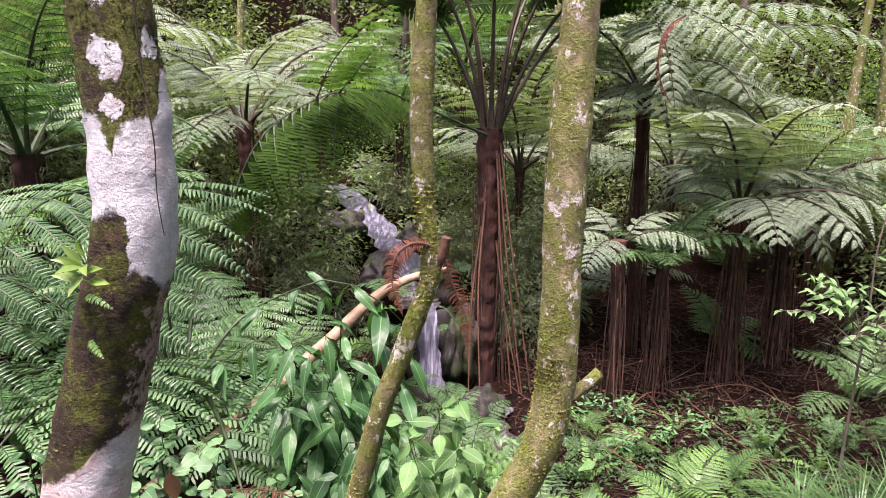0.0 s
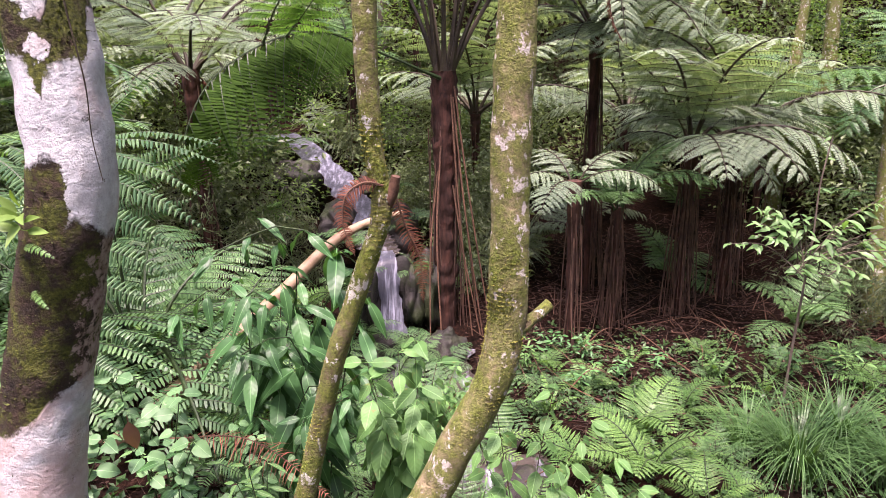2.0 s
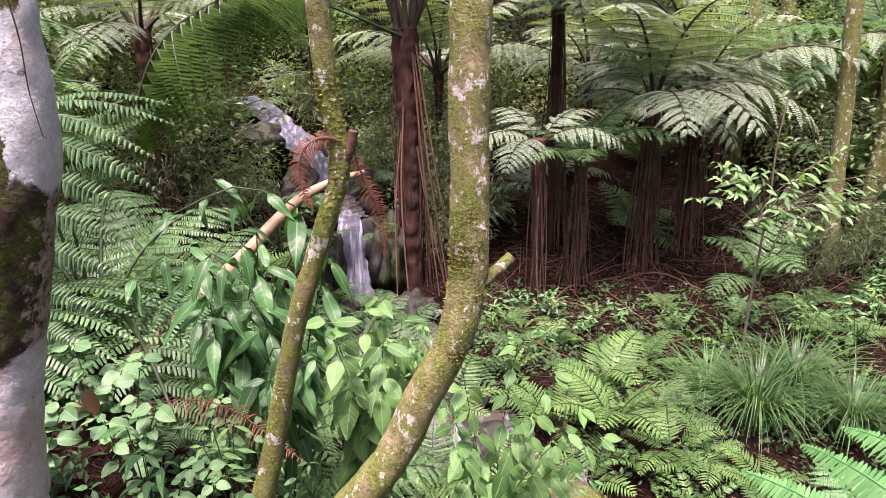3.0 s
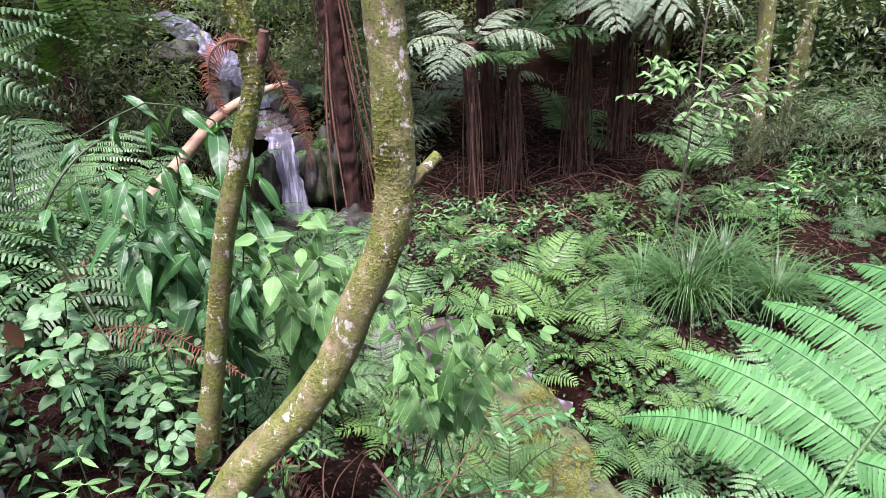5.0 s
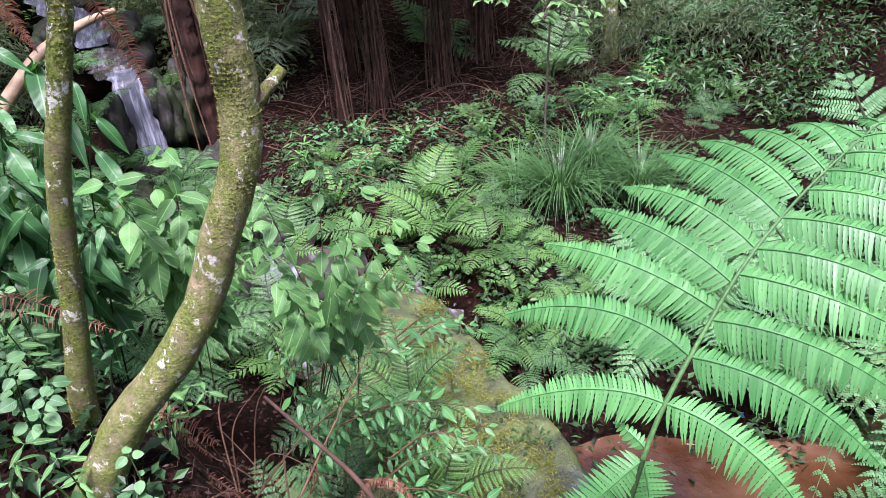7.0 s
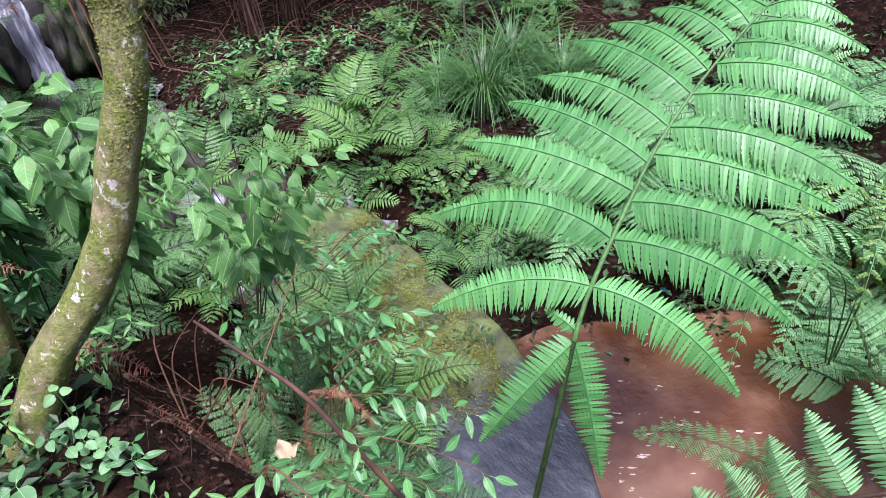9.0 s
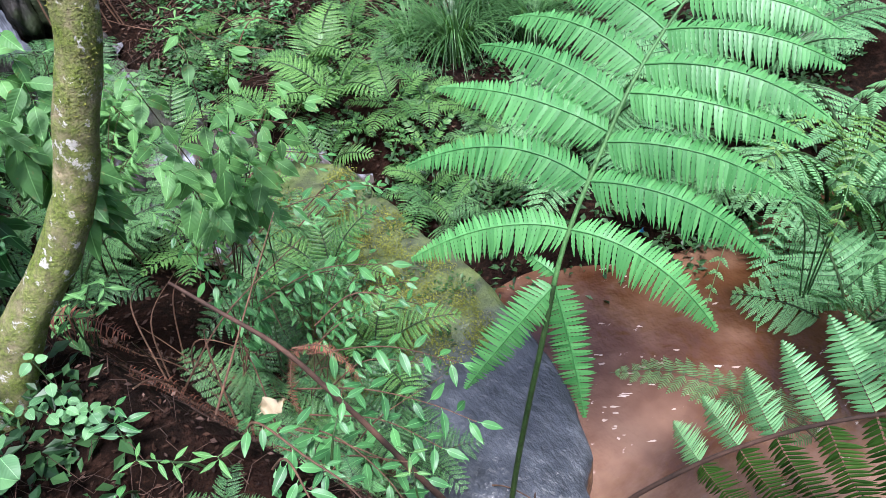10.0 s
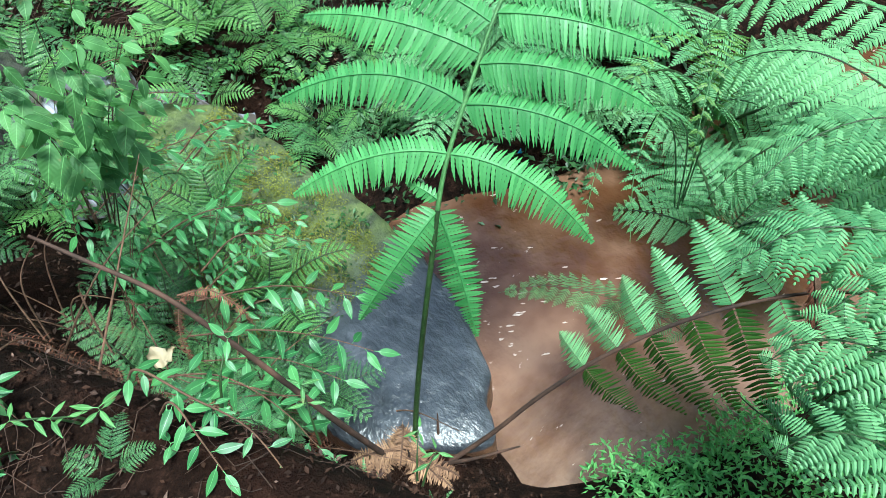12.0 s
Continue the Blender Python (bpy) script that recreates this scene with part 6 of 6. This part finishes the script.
# thin dead twigs tangled on the bank
rng = random.Random(55)
for k in range(70):
    x, y = rng.uniform(-0.1, 0.75), rng.uniform(1.15, 2.2)
    z = land(x, y)
    a, ln = rng.uniform(0, 6.283), rng.uniform(0.25, 0.6)
    simple_thing("twig", [(x, y, z), (x + math.cos(a) * ln * 0.4, y + math.sin(a) * ln * 0.4, z + rng.uniform(0.05, 0.35)), (x + math.cos(a) * ln + rng.uniform(-0.1, 0.1), y + math.sin(a) * ln, z + rng.uniform(0.0, 0.5))], [0.004, 0.003, 0.0012], M_TWIG, "thin dead brown twig on the bank", "twig", 5, 16, 0.1, k)
for k in range(80):
    x, y = rng.uniform(0.7, 4.4), rng.uniform(4.4, 6.9)
    z = land(x, y)
    a, ln = rng.uniform(0, 6.283), rng.uniform(0.3, 0.9)
    simple_thing("twig", [(x, y, z + 0.01), (x + math.cos(a) * ln * 0.5, y + math.sin(a) * ln * 0.5, z + rng.uniform(0.02, 0.2)), (x + math.cos(a) * ln, y + math.sin(a) * ln, z + rng.uniform(0.0, 0.3))], [0.006, 0.004, 0.002], M_TWIG, "dead stick on the forest floor", "twig", 5, 14, 0.1, k)

# ---- dead leaves and fronds ----
crumple = leaf_mesh("dead_leaf", M_PAPER, 0.9, 0.3, 0.25, rows=14)
for v in crumple.vertices:
    q = v.co * 4.2
    v.co += Vector((noise.noise(q + Vector((3, 0, 0))), noise.noise(q + Vector((0, 7, 0))), 1.5 * noise.noise(q))) * 0.24
tagged(new("dead_leaf", crumple), "dry crumpled beige leaf caught on a branch", "dead leaf").matrix_world = axes((0.15, 1.31, -0.33), (0.85, -0.2, 0.1), (0.1, -0.7, 1), 0.085)
tagged(new("dead_leaf", leaf_mesh("dead_leaf", M_ROSY, 0.42, 0.2, 0.3)), "hanging reddish brown dead leaf", "dead leaf").matrix_world = axes((-0.70, 1.58, 0.71), (0.05, 0.1, -1), (0.3, -1, 0.1), 0.115)


def dead_frond(pts, label, leaflet=0.05, pairs=26, seed=0, **k):
    o = np.array(pts[0], dtype=float)
    ob = tagged(empty("dead_frond", tuple(o)), label, "dead frond")
    tagged(child("leaflet_comb", comb(smooth_line(pts, 60) - o, leaflet, int(pairs * 1.5), seed, width=0.0028, thick=0.003, **k).mesh("leaflet_comb", [M_DEAD, M_TWIG], smooth=False), ob), kind="stuff")
    return ob


dead_frond([(-0.03, 1.575, 1.29), (-0.07, 1.565, 1.30), (-0.11, 1.55, 1.28), (-0.125, 1.545, 1.22), (-0.10, 1.54, 1.13)], "curled rust-brown dead frond on a branch stub", 0.034, 36, 1, up=(0, -1, 0.3), droop=0.9)
dead_frond([(-0.01, 1.75, 1.24), (0.02, 1.75, 1.14), (0.05, 1.75, 1.07), (0.06, 1.75, 0.93)], "rust-brown dead frond hanging from a stub", 0.034, 34, 2, up=(0, -1, 0.2))
dead_frond([(-0.75, 1.95, 0.42), (-0.5, 1.9, 0.44), (-0.2, 1.75, 0.3)], "brown dead frond lying among herbs", 0.09, 30, 3)
dead_frond([(-0.3, 1.5, 0.2), (-0.2, 1.48, 0.24), (-0.1, 1.45, 0.2), (-0.02, 1.4, 0.1)], "red-brown dead frond lying at a trunk's foot", 0.07, 26, 4)
dead_frond([(0.42, 1.4, -0.35), (0.36, 1.45, -0.32), (0.28, 1.4, -0.42), (0.27, 1.33, -0.55)], "brown dead frond hooked over a stalk", 0.024, 34, 5)
dead_frond([(0.34, 1.45, -0.3), (0.42, 1.38, -0.28), (0.47, 1.3, -0.36), (0.48, 1.28, -0.44)], "brown dead frond hooked over a stalk", 0.024, 32, 6)

rng = random.Random(222)
for k in range(44):
    x, y = rng.uniform(-0.15, 0.65), rng.uniform(1.15, 2.2)
    a, ln = rng.uniform(0, 6.283), rng.uniform(0.14, 0.3)
    line = []
    for q in range(4):
        px_, py_ = x + math.cos(a) * ln * q / 3, y + math.sin(a) * ln * q / 3
        line.append((px_, py_, land(px_, py_) + 0.02 + rng.uniform(0.0, 0.10) * (q in (1, 2))))
    dead_frond(line, "red-brown dead fern frond fallen on the muddy bank", rng.uniform(0.03, 0.05), 26, 40 + k)

tagged(new("plastic_scrap", leaf_mesh("plastic_scrap", M_BLUE, 0.7, 0.5, 0.3)), "tiny blue plastic scrap caught among ferns", "litter").matrix_world = axes((1.377, 0.982, -0.056), (0.3, 0.2, -0.6), (0, -0.6, 1), 0.028)

# ---- trunks and thickets behind ----
for k, (pts, r) in enumerate([([(4.44, 6.0, -1.0), (4.38, 6.0, -0.15), (4.34, 6.0, 0.66), (4.28, 6.0, 1.4), (4.2, 6.0, 4.0)], 0.075), ([(4.93, 6.2, -1.0), (4.93, 6.2, -0.4), (4.95, 6.2, 0.34), (4.87, 6.2, 1.23), (4.8, 6.2, 4.0)], 0.08)]):
    o = np.array((pts[0][0], pts[0][1], land(pts[0][0], pts[0][1]) - 0.1))
    ln = [tuple(np.array(p) - o) for p in pts]
    ln[0] = (ln[0][0], ln[0][1], 0)
    t = tagged(empty("tree", tuple(o)), "slim forest tree with a mossy greenish trunk", "tree", "forest trees")
    child("trunk", trunk_mesh("trunk", ln, [r * 1.3, r, r * 0.95, r * 0.85, r * 0.6], M_BARK_B if k == 0 else M_BARK_C, 14, 60, 0.08, 20 + k), t)

rng = random.Random(77)
for k in range(46):
    a = radians(rng.uniform(-25, 125))
    d = rng.uniform(9, 20)
    x, y = d * math.cos(a), d * math.sin(a)
    if stream_dist(x, y)[0] < 0.8:
        continue
    z = land(x, y)
    h, lx = rng.uniform(5, 9), rng.uniform(-0.8, 0.8)
    t = tagged(empty("tree", (x, y, z - 0.1)), "slender forest tree trunk on the far slope", "tree", "forest trees")
    child("trunk", trunk_mesh("trunk", [(0, 0, 0), (lx * 0.3, 0, h * 0.4), (lx, 0, h)], [rng.uniform(0.05, 0.14), rng.uniform(0.04, 0.09), 0.03], M_BARK_B if k % 2 else M_FARBARK, 8, 20, 0.08, k), t)


def leaf_cloud(name, clumps, per, size, narrow, mat, seed, label, droop=0.3):
    """Many small leaves in loose clumps, each leaf a folded blade of its own."""
    rng = np.random.default_rng(seed)
    c = np.repeat(np.array([q[:3] for q in clumps]), per, axis=0)
    r = np.repeat(np.array([q[3:6] for q in clumps]), per, axis=0)
    n = len(c)
    d = rng.normal(size=(n, 3))
    d /= np.linalg.norm(d, axis=1)[:, None]
    p = c + d * r * (rng.uniform(0.15, 1.0, size=(n, 1)) ** 0.5)
    way = rng.normal(size=(n, 3)) * np.array([1, 1, 0.45]) + d * 0.6 - np.array([0, 0, droop])
    way /= np.linalg.norm(way, axis=1)[:, None]
    up = rng.normal(size=(n, 3)) * 0.55 + np.array([0, 0, 1.0]) + d * 0.3
    side = np.cross(up, way)
    side /= np.linalg.norm(side, axis=1)[:, None] + 1e-9
    s = size * rng.uniform(0.55, 1.3, size=(n, 1))
    nrm = np.cross(way, side)
    v = np.stack([p, p + way * s * 0.45 - side * s * narrow * 0.5 + nrm * s * 0.06, p + way * s - nrm * s * 0.1, p + way * s * 0.45 + side * s * narrow * 0.5 + nrm * s * 0.06], 1).reshape(-1, 3)
    base = np.arange(n)[:, None] * 4
    f = np.concatenate([base + np.array([0, 1, 2]), base + np.array([0, 2, 3])]).tolist()
    ob = new(name, make_mesh(name, v, f, [mat], smooth=False))
    return tagged(ob, label, "foliage", kind="stuff")


def scatter(n, seed, a0, a1, d0, d1, lift, size, clear=0.6):
    rng = random.Random(seed)
    out = []
    while len(out) < n:
        a, d = radians(rng.uniform(a0, a1)), rng.uniform(d0, d1)
        x, y = d * math.cos(a), d * math.sin(a)
        if stream_dist(x, y)[0] < clear + size * 0.6:
            continue
        s = size * rng.uniform(0.6, 1.4)
        out.append((x, y, land(x, y) + s * rng.uniform(*lift), s, s, s * 0.75))
    return out




def under_crowns(q):
    """The bare shaded floor below the tree ferns."""
    return 0.9 < q[0] < 4.8 and q[1] < 9.8 and q[2] < 0.75


leaf_cloud("thicket", [q for q in scatter(300, 1, 30, 130, 7.6, 13.5, (0.1, 2.4), 0.5) if not under_crowns(q)], 330, 0.085, 0.45, M_WOODS, 1, "dense leafy thicket on the slope behind")
leaf_cloud("thicket", scatter(330, 2, 15, 135, 12, 22, (0.1, 3.2), 1.1), 260, 0.13, 0.45, M_WOODS, 2, "dense forest undergrowth on the far slope")
leaf_cloud("thicket", scatter(60, 3, 20, 60, 6.6, 9.5, (0.1, 1.9), 0.4), 300, 0.09, 0.14, M_FINE, 3, "feathery fine-leaved bushes under the trees", 0.6)
leaf_cloud("thicket", scatter(46, 51, 30, 50, 5.6, 8.6, (0.0, 1.2), 0.34, 0.1), 260, 0.065, 0.36, M_BROAD_STUFF, 51, "fine-leaved bushes at the clearing's far side", 0.5)
leaf_cloud("thicket", scatter(150, 4, 82, 124, 6.8, 11, (0.1, 2.2), 0.4, 0.45), 240, 0.09, 0.16, M_FINE, 4, "fine-leaved undergrowth along the stream", 0.6)
# out of view, added and raised high to cut light from the horizon
leaf_cloud("thicket", scatter(260, 5, 135, 375, 7, 16, (0.2, 6.0), 1.4), 110, 0.26, 0.45, M_WOODS, 5, "unseen leaf clumps added round the clearing to block low sky light")
leaf_cloud("slope_cover", [q for q in scatter(520, 21, 15, 140, 7.6, 17, (0.0, 0.4), 0.8, 0.1) if not under_crowns(q)], 190, 0.10, 0.5, M_WOODS, 21, "low green plants covering the forest slope")
leaf_cloud("slope_cover", scatter(260, 22, 5, 145, 15, 34, (0.0, 1.2), 2.2, 0.1), 120, 0.45, 0.5, M_WOODS, 22, "green undergrowth covering the far forest slope")
leaf_cloud("slope_cover", scatter(160, 23, 105, 160, 2.6, 7.5, (0.0, 0.4), 0.3, 0.4), 130, 0.07, 0.5, M_BROAD_STUFF, 23, "low green plants covering the stream bank")
# the sunlight on this foliage is painted, as M_YOUNG's lighter leaf colour
leaf_cloud("thicket", scatter(50, 31, 38, 68, 8.5, 14, (1.2, 4.5), 0.55, 0.1), 260, 0.06, 0.4, M_YOUNG, 31, "sunlit yellow-green foliage above the slope")
leaf_cloud("thicket", scatter(24, 32, 90, 112, 7.5, 12, (1.5, 4.5), 0.45, 0.1), 220, 0.06, 0.4, M_YOUNG, 32, "light yellow-green foliage over the stream")
leaf_cloud("ground_cover", scatter(110, 6, 96, 128, 3.6, 8.5, (0.0, 0.25), 0.22, 0.45), 90, 0.055, 0.55, M_WOODS, 6, "low broad-leaved ground cover on the stream bank")
leaf_cloud("ground_cover", scatter(260, 7, 25, 82, 2.4, 5.4, (0.0, 0.2), 0.15, 0.35), 60, 0.05, 0.5, M_BROAD_STUFF, 7, "low green herbs covering the clearing's edge")
leaf_cloud("ground_cover", [q for q in scatter(200, 41, 50, 84, 4.7, 6.6, (0.0, 0.15), 0.09, 0.4) if q[0] > 0.7], 34, 0.05, 0.5, M_BROAD_STUFF, 41, "small dark herbs scattered over the leaf litter")
leaf_cloud("ground_cover", scatter(60, 8, 100, 150, 0.9, 2.2, (0.0, 0.2), 0.14, 0.2), 60, 0.05, 0.5, M_BROAD_STUFF, 8, "low green herbs covering the near bank")
leaf_cloud("ground_cover", [(x, y, land(x, y) + 0.08, 0.16, 0.16, 0.12) for x, y in ((1.5, -0.2), (1.7, -0.3), (1.35, 0.0), (1.55, 0.05), (1.9, -0.05), (1.8, 0.1), (1.3, -0.25), (1.15, 0.1), (2.1, -0.4), (1.6, -0.5), (1.25, 0.25), (1.45, -0.4), (1.75, -0.55), (1.95, -0.3), (1.4, 0.15), (1.7, 0.0), (1.1, -0.1), (1.2, -0.5), (2.3, -0.2), (2.2, 0.0))], 300, 0.036, 0.34, M_BRIGHTHERB, 9, "bright green herbs on the pool's near bank")

rng = random.Random(61)
for name, n, per, size, mat, label in (("moss_cover", 150, 150, 0.013, M_MOSS, "fine green moss and algae growing on the slab"), ("slab_plants", 46, 26, 0.030, M_BROAD_STUFF, "tiny green plants rooted on the mossy slab")):
    spots = [(x, y, -1.14, 0.07, 0.08, 0.012 if mat is M_MOSS else 0.05) for x, y in ((rng.uniform(0.55, 1.3), rng.uniform(1.62, 3.2)) for _ in range(n))]
    leaf_cloud(name, spots, per, size, 0.45, mat, n, label, -0.6)

# ferns scattered over the slopes
rng = random.Random(99)
made = 0
while made < 46:
    a, d = radians(rng.uniform(25, 132)), rng.uniform(6.8, 14)
    x, y = d * math.cos(a), d * math.sin(a)
    if stream_dist(x, y)[0] < 0.7:
        continue
    made += 1
    fern("fern", x, y, ring(7, rng.uniform(0.7, 1.3), 600 + made, made * 31, 12), GREEN_FROND if made % 2 else TREE_FROND, "fern on the forest slope", seed=600 + made)
for k, (x, y, ln) in enumerate([(-1.0, 4.3, 0.9), (-1.5, 5.4, 0.9), (-0.8, 5.5, 0.8), (-1.2, 6.3, 0.9), (-2.0, 5.0, 1.0), (-0.65, 3.7, 0.8), (-1.9, 3.6, 1.0), (-0.55, 4.6, 0.7), (-0.9, 3.0, 0.7), (-1.7, 7.6, 0.9), (-0.1, 3.3, 0.6), (0.45, 2.6, 0.5), (0.35, 3.1, 0.6), (-0.35, 3.2, 0.7), (0.25, 1.75, 0.4), (0.35, 1.5, 0.35), (0.2, 1.45, 0.35), (0.5, 1.55, 0.4), (0.5, 1.95, 0.45), (0.55, 2.3, 0.45), (0.6, 2.75, 0.5), (0.42, 1.75, 0.45), (0.1, 1.75, 0.4), (0.3, 2.05, 0.45)]):
    fern("fern", x, y, ring(8, ln, 700 + k, k * 17, 10), GREEN_FROND if k % 3 else BRIGHT_FROND, "green fern on the stream bank", seed=700 + k)


def litter(count, seed, x0, x1, y0, y1, size, mat, label):
    rng = np.random.default_rng(seed)
    x, y = rng.uniform(x0, x1, count), rng.uniform(y0, y1, count)
    d = stream_dist(x, y)[0]
    keep = d > 0.55
    x, y = x[keep], y[keep]
    n = len(x)
    z = ground_z(x, y) + 0.35 * np.maximum(0, np.hypot(x, y) - 12) + rng.uniform(0.004, 0.02, n)
    a = rng.uniform(0, 6.283, n)
    s = size * rng.uniform(0.5, 1.4, n)
    dx, dy = np.cos(a) * s, np.sin(a) * s
    t = rng.normal(size=(n, 3)) * 0.3
    w = rng.uniform(0.12, 0.3, n)
    v = np.stack([np.stack([x, y, z], 1), np.stack([x + dx * 0.5 - dy * w, y + dy * 0.5 + dx * w, z + s * (0.1 + t[:, 0] * 0.3)], 1), np.stack([x + dx, y + dy, z + s * np.abs(t[:, 1]) * 0.5], 1), np.stack([x + dx * 0.5 + dy * w, y + dy * 0.5 - dx * w, z + s * (0.1 + t[:, 2] * 0.3)], 1)], 1).reshape(-1, 3)
    base = np.arange(n)[:, None] * 4
    ob = new("leaf_litter", make_mesh("leaf_litter", v, np.concatenate([base + np.array([0, 1, 2]), base + np.array([0, 2, 3])]).tolist(), [mat], smooth=False))
    return tagged(ob, label, "leaf litter", kind="stuff")


litter(24000, 1, -3, 6, 2, 9, 0.032, M_LITTER, "scattered brown fallen leaves on the forest floor")
litter(9000, 2, -1.2, 1.0, 0.2, 2.4, 0.014, M_MULCH, "scattered brown fallen leaves on the near bank")


def sticks(count, seed, x0, x1, y0, y1, length, thick, mat, label, rise=0.08):
    """Fine broken stalks and rootlets strewn over the ground."""
    rng = np.random.default_rng(seed)
    b = Build()
    x, y = rng.uniform(x0, x1, count), rng.uniform(y0, y1, count)
    keep = stream_dist(x, y)[0] > 0.55
    x, y = x[keep], y[keep]
    n = len(x)
    a = rng.uniform(0, 6.283, (n, 1)) + np.cumsum(rng.normal(size=(n, 4)), axis=1) * 0.3
    s = length * rng.uniform(0.3, 1.4, (n, 1)) * np.arange(4) / 3
    xs, ys = x[:, None] + np.cos(a) * s, y[:, None] + np.sin(a) * s
    zs = ground_z(xs, ys) + 0.35 * np.maximum(0, np.hypot(xs, ys) - 12) + 0.004 + rise * rng.random((n, 4)) ** 2 * (np.arange(4) > 0)
    for k in range(n):
        b.tube(np.stack([xs[k], ys[k], zs[k]], 1), np.linspace(thick, thick * 0.4, 4), 4)
    return tagged(new("stick_litter", b.mesh("stick_litter", [mat])), label, "sticks", kind="stuff")


sticks(1100, 11, 0.6, 6.0, 3.9, 9.0, 0.35, 0.0045, M_STICK, "fine dead sticks and stalks strewn over the forest floor")
sticks(700, 12, -0.9, 0.75, 0.5, 2.3, 0.13, 0.0012, M_STICK, "thin rootlets and broken twigs on the muddy bank")
litter(6000, 3, 0.6, 6.0, 4.0, 9.0, 0.028, M_LITTER_PALE, "dry pale fallen leaves on the forest floor")
litter(500, 4, -0.6, 0.9, 0.5, 2.2, 0.017, M_LITTER_PALE, "dry pale fallen leaves on the muddy bank")
